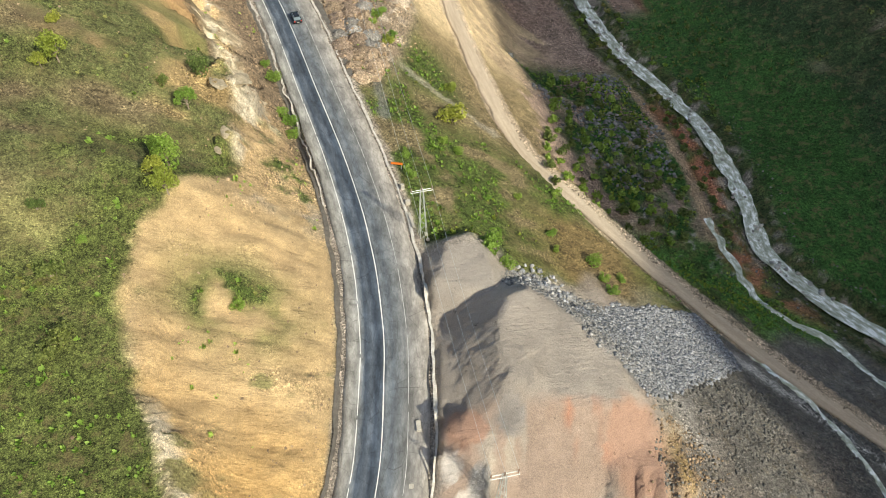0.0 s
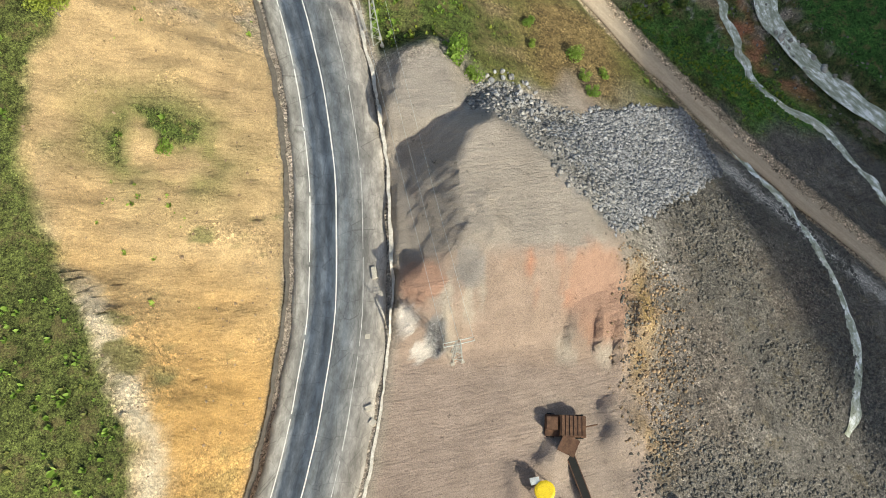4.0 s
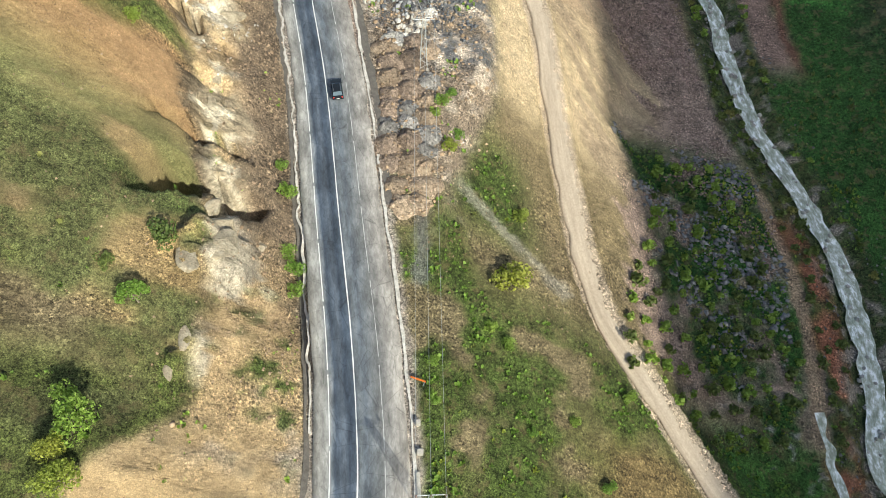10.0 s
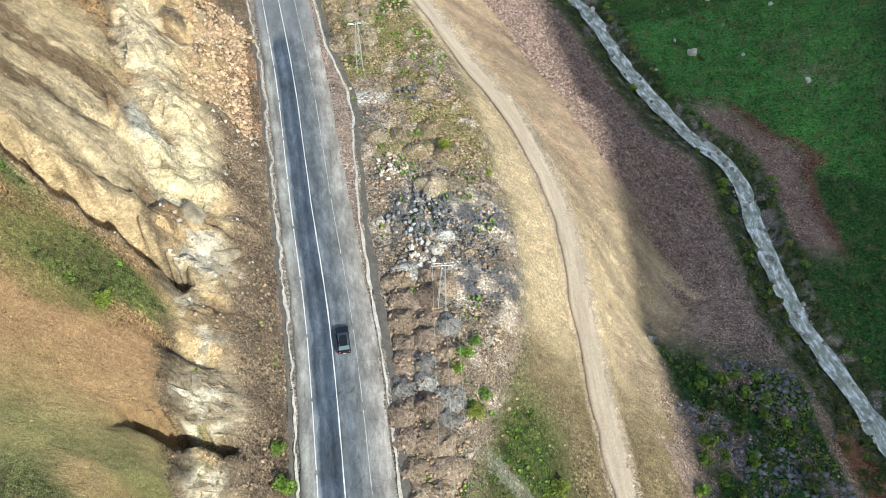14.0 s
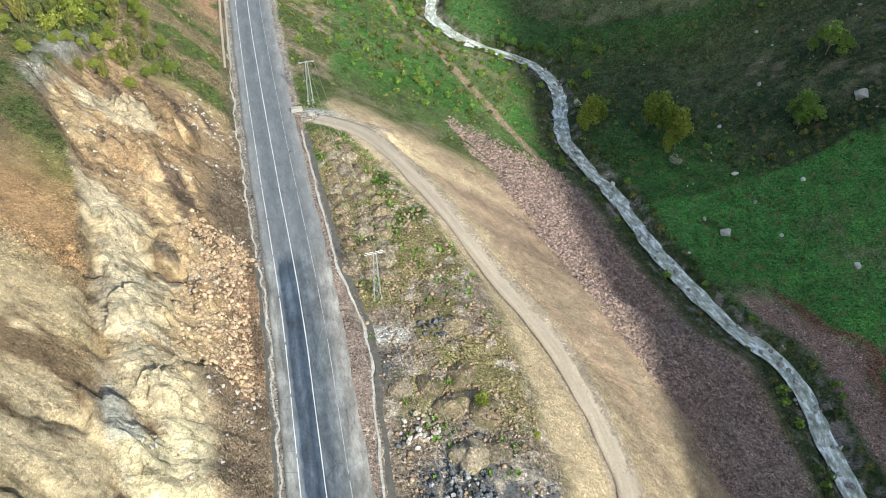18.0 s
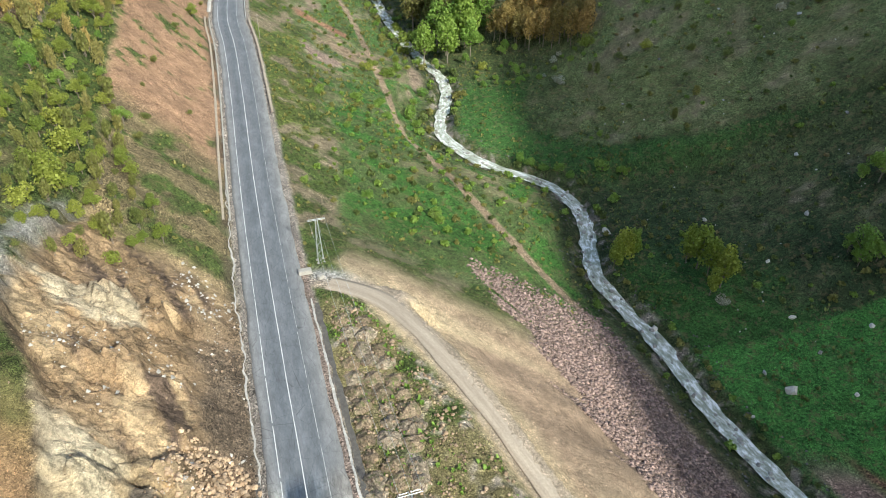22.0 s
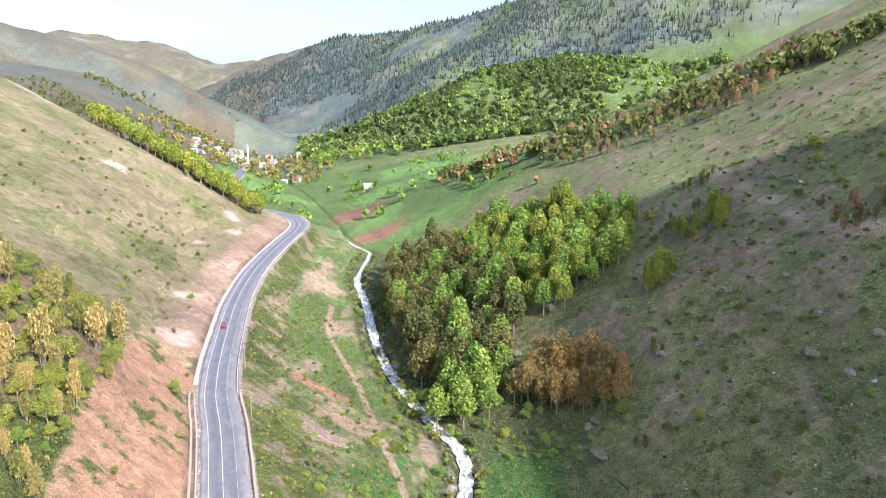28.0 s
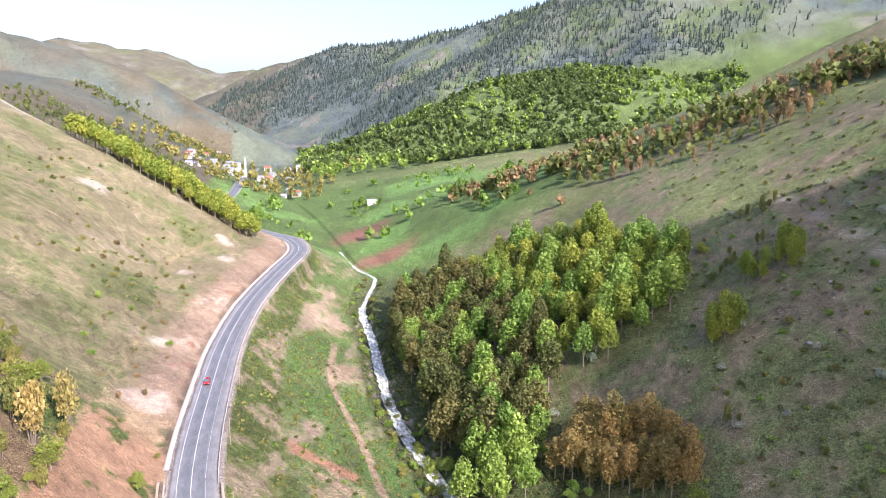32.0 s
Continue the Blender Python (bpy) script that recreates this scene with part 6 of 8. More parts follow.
# shrubs over the hillside
for x, y in fill([(10, 330), (60, 290), (130, 420), (160, 560), (60, 560), (6, 460), (-12, 380)], 6, 18):
    scrub(("dark", "olive", "dark", "rust")[random.randrange(4)], x, y, random.uniform(0.7, 1.6))
for x, y in fill([(20, 560), (90, 520), (150, 560), (140, 640), (60, 680), (-10, 690)], 9, 19):
    scrub(("dark", "olive")[random.randrange(2)], x, y, random.uniform(1.2, 2.4))
# shrubs dotted over the far hillside, with a few in blossom
for x, y in fill([(-20, 350), (60, 345), (120, 430), (60, 560), (0, 540), (-15, 440)], 6.5, 911):
    if random.random() < 0.62:
        scrub(("dark", "olive", "green", "dark", "rust")[random.randrange(5)], x, y, random.uniform(0.8, 2.3))
for x, y, s in ((-24.7, 427, 0.8), (5, 560, 0.7)):
    white_bush.put(x, y, s)
for x, y, s in ((17.7, 378, 0.8), (-10, 373, 0.9), (28, 401, 0.7)):
    green_bush.put(x, y, s)
for x, y in fill([(-20, 690), (40, 640), (80, 620), (120, 640), (140, 700), (20, 740), (-40, 760)], 6.5, 20):
    (rusty_tree, olive_tree, rusty_tree, spring_tree)[random.randrange(4)].put(x, y, random.uniform(0.7, 1.1))

# ---- made things ----
def painted(name, rgb, rough=0.5, metal=0.0, dirt=0.25):
    """A made surface with a little dirt and wear."""
    return mottled(name, [v * (1 - dirt) for v in rgb], rgb, 1.8, rough, 0.15, 0.02, metal)


P_STEEL = painted("galvanised_steel", (0.62, 0.64, 0.63), 0.45, 0.5)
P_CONCRETE = painted("concrete", (0.50, 0.46, 0.40), 0.9)
P_COPING = painted("pale_masonry", (0.52, 0.43, 0.33), 0.9, 0, 0.35)
P_BLACK = painted("black_car_paint", (0.018, 0.021, 0.026), 0.22)
P_RED = painted("red_car_paint", (0.52, 0.03, 0.04), 0.25)
P_GLASS = painted("dark_car_glass", (0.10, 0.14, 0.17), 0.08, 0, 0.05)
P_TYRE = painted("tyre_rubber", (0.02, 0.02, 0.02), 0.9)
P_RIM = painted("alloy_rim", (0.5, 0.5, 0.5), 0.35, 0.8)
P_WHITE = painted("white_paint", (0.74, 0.74, 0.72), 0.6)
P_ORANGE = painted("orange_paint", (0.75, 0.20, 0.03), 0.6)
P_YELLOW = painted("yellow_paint", (0.75, 0.55, 0.03), 0.5)
P_RUST = painted("rusty_iron", (0.16, 0.09, 0.06), 0.85, 0.2, 0.5)
P_TARP = painted("blue_white_sheet", (0.55, 0.62, 0.68), 0.6, 0, 0.45)
P_WOOD = painted("weathered_pole_wood", (0.36, 0.31, 0.25), 0.9)
P_TILE = painted("red_roof_tile", (0.36, 0.16, 0.10), 0.8)
P_TIN = painted("grey_tin_roof", (0.46, 0.48, 0.50), 0.5, 0.3)
P_PLASTER = painted("pale_plaster", (0.70, 0.67, 0.60), 0.9)
P_LAMP = painted("lamp_lens", (0.6, 0.05, 0.04), 0.3)
P_CERAMIC = painted("insulator_ceramic", (0.25, 0.14, 0.09), 0.3)


def part(name, bm, mat, parent, label=""):
    """Links a bmesh as one mesh under a thing or a part."""
    me = bpy.data.meshes.new(name)
    bm.to_mesh(me)
    bm.free()
    me.materials.append(mat)
    ob = new(name, me)
    ob.parent = parent
    return tagged(ob, label) if label else ob


def box(w, d, h, x=0, y=0, z=0, bevel=0.0, bm=None):
    """A block with its base's middle at x, y, z."""
    bm = bm or bmesh.new()
    out = bmesh.ops.create_cube(bm, size=1)["verts"]
    for v in out:
        v.co = Vector((x + v.co.x * w, y + v.co.y * d, z + (v.co.z + 0.5) * h))
    if bevel:
        bmesh.ops.bevel(bm, geom=[e for e in bm.edges if e.verts[0] in out], offset=bevel, segments=2, affect="EDGES")
    return bm


def bar(points, radius, sides=5, bm=None):
    """A round bar along points."""
    bm = bm or bmesh.new()
    for a, b in zip(points, points[1:]):
        vs, fs = [], []
        limb(vs, fs, a, b, radius, radius, sides)
        made = [bm.verts.new(v) for v in vs]
        for f in fs:
            bm.faces.new([made[i] for i in f])
    return bm


def tube(points, radius, sides=4):
    """One unbroken tube along points."""
    bm, rings = bmesh.new(), []
    for i, p in enumerate(points):
        q = (points[min(i + 1, len(points) - 1)] - points[max(i - 1, 0)]).to_track_quat("Z", "Y")
        rings.append([bm.verts.new(p + q @ Vector((radius * math.cos(6.2832 * k / sides), radius * math.sin(6.2832 * k / sides), 0))) for k in range(sides)])
    for a, b in zip(rings, rings[1:]):
        for k in range(sides):
            bm.faces.new((a[k], a[(k + 1) % sides], b[(k + 1) % sides], b[k]))
    return bm


def disc(radius, depth, axis="X", sides=16, at=(0, 0, 0), radius2=None):
    bm = bmesh.new()
    bmesh.ops.create_cone(bm, cap_ends=True, segments=sides, radius1=radius, radius2=radius if radius2 is None else radius2, depth=depth)
    turn = {"X": Matrix.Rotation(math.pi / 2, 3, "Y"), "Y": Matrix.Rotation(math.pi / 2, 3, "X"), "Z": Matrix.Identity(3)}[axis]
    for v in bm.verts:
        v.co = turn @ v.co + Vector(at)
    return bm


def thing(name, label, category, m, group=""):
    ob = new(name)
    ob.matrix_basis = m
    return tagged(ob, label, category, group)


def road_pose(y, side, lift=0.0, flip=0.0):
    """A pose on the road, turned along it."""
    ya = np.array([y])
    sl = float((spline(ROAD, 1, ya + 1) - spline(ROAD, 1, ya - 1))[0] / 2)
    n = math.sqrt(1 + sl * sl)
    return pose(float(spline(ROAD, 1, ya)[0]) + side / n, y - side * sl / n, float(spline(ROAD_Z, 1, ya)[0]) + lift, 0, 0, math.degrees(math.atan(-sl)) + flip)


def build_car(m, paint, label):
    car = thing("car", label, "car", m)
    bm = bmesh.new()  # body: side profile drawn out to the car's width, nose towards +y
    prof = [(-2.2, 0.42), (-2.25, 0.75), (-2.15, 1.02), (-1.2, 1.06), (0.75, 1.04), (1.55, 0.96), (2.1, 0.84), (2.22, 0.6), (2.18, 0.36), (1.2, 0.28), (-1.2, 0.28)]
    rows = []
    for x, s in ((-0.90, 0.95), (-0.82, 1.0), (0.82, 1.0), (0.90, 0.95)):
        rows.append([bm.verts.new((x, y * (0.985 if s < 1 else 1), 0.62 + (z - 0.62) * s)) for y, z in prof])
    for a, b in zip(rows, rows[1:]):
        for i in range(len(prof)):
            bm.faces.new((a[i], a[(i + 1) % len(prof)], b[(i + 1) % len(prof)], b[i]))
    bm.faces.new(rows[0][::-1])
    bm.faces.new(rows[-1])
    bmesh.ops.recalc_face_normals(bm, faces=bm.faces)
    body = part("body", bm, paint, car)
    bm = bmesh.new()
    low, high = [(-1.95, 1.03), (0.95, 1.03)], [(-1.6, 1.6), (0.15, 1.6)]
    vs = [bm.verts.new((sx * w, y, z)) for (ys, w) in ((low, 0.80), (high, 0.66)) for sx in (-1, 1) for y, z in ys]
    for f in ((0, 1, 5, 4), (2, 6, 7, 3), (0, 4, 6, 2), (1, 3, 7, 5)):
        bm.faces.new([vs[i] for i in f])
    bmesh.ops.recalc_face_normals(bm, faces=bm.faces)
    part("cabin_glass", bm, P_GLASS, car, "dark tinted windows")
    part("roof", box(1.34, 1.78, 0.06, 0, -0.73, 1.58, 0.025), paint, car)
    for sx in (-1, 1):
        part("roof_rail", bar([(sx * 0.6, -1.5, 1.68), (sx * 0.6, 0.1, 1.68)], 0.025), P_RIM, car)
        part("side_mirror", box(0.2, 0.1, 0.14, sx * 0.98, 0.75, 1.0, 0.03), paint, car)
        part("headlight", box(0.34, 0.12, 0.14, sx * 0.62, 2.1, 0.68, 0.03), P_WHITE, car)
        part("tail_light", box(0.22, 0.08, 0.3, sx * 0.7, -2.22, 0.75, 0.02), P_LAMP, car)
        for sy in (-1.32, 1.36):
            w = part("wheel", disc(0.34, 0.22, "X", 18, (sx * 0.8, sy, 0.34)), P_TYRE, car)
            part("rim", disc(0.2, 0.02, "X", 12, (sx * 0.915, sy, 0.34)), P_RIM, w)
    part("bumper", box(1.6, 0.12, 0.2, 0, 2.2, 0.42, 0.04), P_BLACK, car)
    part("number_plate", box(0.5, 0.02, 0.11, 0, -2.27, 0.6), P_WHITE, car)
    return car


build_car(road_pose(139.5, 1.7), P_BLACK, "black estate car driving on the patched asphalt lane")
build_car(road_pose(452, -1.8, 0.0, 180), P_RED, "red car driving along the road towards the bend")


# lattice pylons and their cables
def build_pylon(m):
    p = thing("power_pylon", "pale galvanised steel lattice pylon with a crossarm", "pylon", m, "power line pylons")
    H, a, b = 10.6, 0.62, 0.2

    def corner(k, z):
        w = a + (b - a) * z / H
        return Vector((w * (1, 1, -1, -1)[k], w * (1, -1, -1, 1)[k], z))

    for k in range(4):
        part("leg", bar([corner(k, -0.2), corner(k, H)], 0.055, 4), P_STEEL, p)
        bm, zs = bmesh.new(), [0.2 + i * 1.05 for i in range(11)]
        for i, (z0, z1) in enumerate(zip(zs, zs[1:])):
            c0, c1 = (k, (k + 1) % 4) if i % 2 else ((k + 1) % 4, k)
            bar([corner(c0, z0), corner(c1, z1)], 0.03, 4, bm)
        part("bracing", bm, P_STEEL, p)
        part("footing", box(0.5, 0.5, 0.6, corner(k, 0).x, corner(k, 0).y, -0.45, 0.05), P_CONCRETE, p)
    arm = part("crossarm", bar([(-1.7, 0.2, H - 0.25), (1.7, 0.2, H - 0.25)], 0.055, 4, bar([(-1.7, -0.2, H - 0.25), (1.7, -0.2, H - 0.25)], 0.055, 4, bar([(-1.7, 0.2, H - 0.25), (-1.7, -0.2, H - 0.25)], 0.05, 4, bar([(1.7, 0.2, H - 0.25), (1.7, -0.2, H - 0.25)], 0.05, 4)))), P_STEEL, p)
    for x in (-1.6, 0, 1.6):
        part("insulator", disc(0.09, 0.6, "Z", 8, (x, 0, H + 0.2)), P_CERAMIC, arm)
    return p


PYLONS = [(6.9, 33.5, 12), (-3.2, 77.4, 14), (-19.3, 149.1, 16), (-45.3, 201, 26), (-74.5, 259, 28)]
first = build_pylon(at_ground(*PYLONS[0]))
for x, y, turn in PYLONS[1:]:
    copy_thing(first, at_ground(x, y, turn))
for (x0, y0, t0), (x1, y1, t1) in zip(PYLONS, PYLONS[1:]):
    for off in (-1.6, 0, 1.6):
        pts = []
        a = Vector((x0 + off * math.cos(radians(t0)), y0 + off * math.sin(radians(t0)), place(x0, y0) + 11.1))
        b = Vector((x1 + off * math.cos(radians(t1)), y1 + off * math.sin(radians(t1)), place(x1, y1) + 11.1))
        for i in range(13):
            s = i / 12
            p = a.lerp(b, s)
            p.z -= 4 * 1.3 * s * (1 - s)
            pts.append(p)
        me = bpy.data.meshes.new("power_cable")
        bm = tube(pts, 0.022, 3)
        bm.to_mesh(me)
        bm.free()
        me.materials.append(P_STEEL)
        tagged(new("power_cable", me), "thin slack steel cable strung between pylons", "cable", "power line cables")


def build_pole(m):
    p = thing("utility_pole", "slim weathered utility pole with a short crossarm", "pole", m, "roadside poles")
    part("post", bar([(0, 0, -0.4), (0, 0, 8.2)], 0.12, 8), P_WOOD, p)
    arm = part("crossarm", box(1.7, 0.12, 0.12, 0, 0, 7.7, 0.02), P_WOOD, p)
    for x in (-0.75, 0.75, 0):
        part("insulator", disc(0.06, 0.22, "Z", 8, (x, 0, 7.93)), P_CERAMIC, arm)
    return p


pole = build_pole(road_pose(409, 9.0, -0.5, 8))
for y in (372, 450, 500):
    copy_thing(pole, road_pose(y, 9.0, -0.6, 8))


# masonry and rails beside the road
def wall_run(name, lo, hi, y0, y1, top, mat, parent, dy=1.0):
    ob = strip(name, ROAD, ROAD_Z, lo, hi, y0, y1, dy, mat, top, 4, 0.06, parent, thick=top + 0.9)
    return ob


channel = thing("drain_channel", "pale masonry drainage channel at the foot of the cutting", "drain", Matrix.Identity(4))
for y0 in range(272, 392, 12):
    wall_run("outer_wall", -8.1, -7.5, y0, y0 + 11.9, 0.75, P_COPING, channel)
    wall_run("inner_wall", -6.6, -6.2, y0, y0 + 11.9, 0.15, P_CONCRETE, channel)
parapet = thing("parapet_wall", "low pale masonry wall along the road's outer edge", "wall", Matrix.Identity(4))
for y0 in range(318, 388, 10):
    wall_run("wall_section", 7.0, 7.7, y0, y0 + 9.9, 0.65, P_COPING, parapet)
rail = thing("guardrail", "white steel guardrail on short posts beside the road", "guardrail", Matrix.Identity(4))
for y0 in range(388, 640, 12):
    strip("beam", ROAD, ROAD_Z, 6.45, 6.55, y0, y0 + 11.9, 1.0, P_WHITE, 0.75, 2, 0, rail, thick=0.32)
    for k in range(3):
        m = road_pose(y0 + 4 * k + 1, 6.62)
        post = part("post", box(0.12, 0.12, 0.95, 0, 0, -0.2), P_STEEL, rail)
        post.matrix_basis = m


# small things by the road
def build_barrier(m):
    b = thing("road_works_board", "orange board on two short legs beside the road", "barrier", m)
    part("board", box(2.1, 0.06, 0.5, 0, 0, 0.7, 0.015), P_ORANGE, b)
    for x in (-0.8, 0.8):
        leg = part("leg", bar([(x, 0, -0.1), (x, 0, 0.75)], 0.035), P_STEEL, b)
        part("foot", box(0.12, 0.6, 0.05, x, 0, 0.0), P_STEEL, leg)


build_barrier(at_ground(-8.1, 93.5, -8))


def build_block(m, size, label, mat, category="block"):
    b = thing("concrete_block", label, category, m, "blocks along the verge")
    bm = box(size[0], size[1], size[2], 0, 0, -0.15, min(size) * 0.12)
    for v in bm.verts:
        v.co += 0.06 * min(size) * noise.noise_vector(v.co * 2.3)
    part("body", bm, mat, b)


build_block(at_ground(-3.2, 44, 8), (0.7, 1.6, 0.6), "pale concrete block on the gravel verge", P_CONCRETE)
for x, y, w, d, h, t in ((-3.6, 27.5, 1.0, 0.7, 0.6, 20), (-3.2, 25.8, 0.8, 0.8, 0.5, 50), (-5.2, 80.5, 0.5, 3.4, 0.5, 16), (-5.9, 84.5, 0.8, 0.8, 0.7, 10), (-6.9, 88, 0.6, 0.6, 1.1, 10), (-76.5, 254.5, 2.6, 1.4, 1.0, 25), (-73, 253.5, 1.2, 1.0, 0.9, 60), (-3.9, 36, 0.6, 0.6, 0.4, 0)):
    build_block(at_ground(x, y, t), (w, d, h), "weathered pale concrete block beside the road", P_CONCRETE)


# the yard's machines
def build_hopper(m):
    h = thing("feed_hopper", "round yellow hopper on a rusty frame in the yard", "hopper", m)
    part("drum", disc(1.15, 1.0, "Z", 24, (0, 0, 2.6)), P_YELLOW, h)
    part("lid", disc(1.18, 0.12, "Z", 24, (0, 0, 3.16), 0.9), P_YELLOW, h)
    part("cone", disc(0.3, 0.9, "Z", 20, (0, 0, 1.65), 1.12), P_RUST, h)
    for sx in (-0.9, 0.9):
        for sy in (-0.9, 0.9):
            part("leg", bar([(sx, sy, -0.2), (sx * 0.85, sy * 0.85, 2.4)], 0.07, 4), P_RUST, h)
    part("ladder_frame", box(1.1, 0.8, 0.08, -0.9, 1.3, 2.9), P_STEEL, h)
    part("chute", box(0.5, 2.4, 0.3, -0.2, -2.0, 0.6, 0.05), P_RUST, h)


def build_screen(m):
    s = thing("screening_machine", "rusty screening machine loaded with pale stones", "machine", m)
    part("chassis", box(5.0, 2.6, 0.5, 0, 0, 0.5, 0.06), P_RUST, s)
    part("tray", box(3.0, 2.4, 0.9, 0.7, 0, 1.0, 0.05), P_RUST, s)
    for k in range(6):
        part("tray_bar", bar([(-0.6 + k * 0.5, -1.2, 1.95), (-0.6 + k * 0.5, 1.2, 1.95)], 0.06, 5), P_RUST, s)
    part("engine_box", box(1.4, 1.6, 1.2, -1.8, 0.2, 1.0, 0.08), P_RUST, s)
    for sx in (-1.8, 1.8):
        for sy in (-1.25, 1.25):
            part("wheel", disc(0.5, 0.35, "Y", 16, (sx, sy, 0.45)), P_TYRE, s)
    part("drawbar", bar([(2.4, 0, 0.7), (4.0, 0.4, 0.5)], 0.09, 6), P_RUST, s)


build_screen(at_ground(20, 25.2, -4))
build_hopper(at_ground(16.7, 17.8, 10))


def build_belt(m):
    b = thing("conveyor_belt", "long dark conveyor sloping down from a dusty hopper", "conveyor", m)
    part("belt", box(0.9, 8.5, 0.12, 0, 0, 1.0), P_TYRE, b)
    for sx in (-0.5, 0.5):
        part("side_rail", box(0.1, 8.6, 0.25, sx, 0, 0.9), P_RUST, b)
        for sy in (-3, 0, 3):
            part("leg", box(0.1, 0.1, 1.1, sx, sy, -0.15), P_RUST, b)
    bm = disc(0.4, 1.2, "Z", 4, (0, 4.6, 1.9), 1.5)
    part("hopper", bm, P_RUST, b, "square dusty steel hopper")


build_belt(at_ground(21.5, 18.5, 18))


def build_sheet(m, w, d, mat, label, seed):
    """A crumpled sheet lying on the ground."""
    s = thing("crumpled_sheet", label, "sheet", m)
    bm = bmesh.new()
    bmesh.ops.create_grid(bm, x_segments=14, y_segments=14, size=0.5)
    for v in bm.verts:
        n = noise.noise(Vector((v.co.x * 5, v.co.y * 5, seed)))
        edge = 1 + 0.35 * noise.noise(Vector((v.co.x * 3, v.co.y * 3, seed + 5)))
        v.co = Vector((v.co.x * w * edge, v.co.y * d * edge, 0.25 + 0.45 * abs(n) + 0.25 * noise.noise(Vector((v.co.x * 14, v.co.y * 14, seed)))))
    ext = bmesh.ops.extrude_face_region(bm, geom=bm.faces[:])
    for v in ext["geom"]:
        if isinstance(v, bmesh.types.BMVert):
            v.co.z -= 0.3
    part("cloth", bm, mat, s)


build_sheet(at_ground(20.8, 14.3, 20), 4.2, 2.4, P_TARP, "crumpled blue and white sheeting dumped on gravel", 3)
build_sheet(at_ground(23.4, 13.3, 60), 2.4, 1.6, P_WHITE, "crumpled white sheet dumped on gravel", 8)


def build_tank(m, mat, label, r, h):
    t = thing("water_tank", label, "tank", m)
    part("shell", disc(r, h, "Z", 20, (0, 0, h / 2 - 0.1)), mat, t)
    part("cap", disc(r * 0.35, 0.12, "Z", 14, (0, 0, h + 0.0)), mat, t)


build_tank(at_ground(33.9, 15.7), P_TYRE, "squat black water tank standing on gravel", 0.75, 1.1)
build_tank(at_ground(35.9, 14.6), P_WHITE, "squat white water tank standing on gravel", 0.65, 0.9)


# houses in the valley
def build_house(m, w, d, h, walls, roof, storeys, label):
    ho = thing("house", label, "house", m, "village houses")
    part("wall", box(w, d, h + 1.5, 0, 0, -1.5), walls, ho)
    bm, e = bmesh.new(), 0.5
    vs = [bm.verts.new(c) for c in ((-w / 2 - e, -d / 2 - e, h), (w / 2 + e, -d / 2 - e, h), (w / 2 + e, d / 2 + e, h), (-w / 2 - e, d / 2 + e, h), (-w / 2 - e, 0, h + 0.28 * d), (w / 2 + e, 0, h + 0.28 * d))]
    for f in ((0, 1, 5, 4), (2, 3, 4, 5), (0, 4, 3), (1, 2, 5), (3, 2, 1, 0)):
        bm.faces.new([vs[i] for i in f])
    rf = part("roof", bm, roof, ho)
    part("chimney", box(0.6, 0.6, 1.4, w * 0.25, 0.2 * d, h + 0.1 * d), P_CONCRETE, rf)
    for s in range(storeys):
        for k in (-1, 0, 1):
            win = part("window", box(1.1, 0.12, 1.3, k * w * 0.3, -d / 2, 1.0 + 2.8 * s), P_WHITE, ho)
            part("pane", box(0.9, 0.06, 1.1, k * w * 0.3, -d / 2 - 0.06, 1.1 + 2.8 * s), P_GLASS, win)
    part("door", box(1.0, 0.1, 2.05, w * 0.15, -d / 2 - 0.02, 0), P_RUST, ho)


rh = random.Random(31)
build_house(at_ground(-219, 950, 15), 9, 8, 3.2, P_WHITE, P_TIN, 1, "small white farmhouse with a tin roof among fields")
for k in range(34):
    y = rh.uniform(1040, 1290)
    off = rh.choice((-1, 1)) * rh.uniform(9, 75)
    x = float(spline(ROAD, 1, np.array([y]))[0]) + off
    st = rh.choice((1, 1, 2, 2, 3))
    build_house(at_ground(x, y, rh.uniform(-40, 40)), rh.uniform(7, 10), rh.uniform(7, 9), 2.8 * st, rh.choice((P_WHITE, P_PLASTER, P_PLASTER, P_CONCRETE)), rh.choice((P_TIN, P_TILE, P_TIN)), st, rh.choice(("pale plastered village house with a pitched roof", "white village house with a metal roof")))


def build_mosque(m):
    q = thing("mosque", "white village mosque with a dome and slim minaret", "mosque", m)
    part("hall", box(15, 15, 9.5, 0, 0, -1.5, 0.2), P_WHITE, q)
    bm = bmesh.new()
    bmesh.ops.create_uvsphere(bm, u_segments=24, v_segments=12, radius=5.2)
    for v in bm.verts:
        v.co = Vector((v.co.x, v.co.y, 8 + max(v.co.z, 0) * 0.85))
    part("dome", bm, P_TIN, q)
    tower = part("minaret", disc(1.3, 24, "Z", 16, (9, 3, 10.5), 1.1), P_WHITE, q)
    part("balcony", disc(1.9, 1.0, "Z", 16, (9, 3, 17)), P_WHITE, tower)
    part("spire", disc(1.2, 5, "Z", 16, (9, 3, 25), 0.05), P_TIN, tower)
    for k in (-1, 0, 1):
        part("window", box(1.6, 0.12, 3.4, k * 4.5, -7.5, 1.5), P_GLASS, q)


build_mosque(at_ground(-437, 1135, 10))

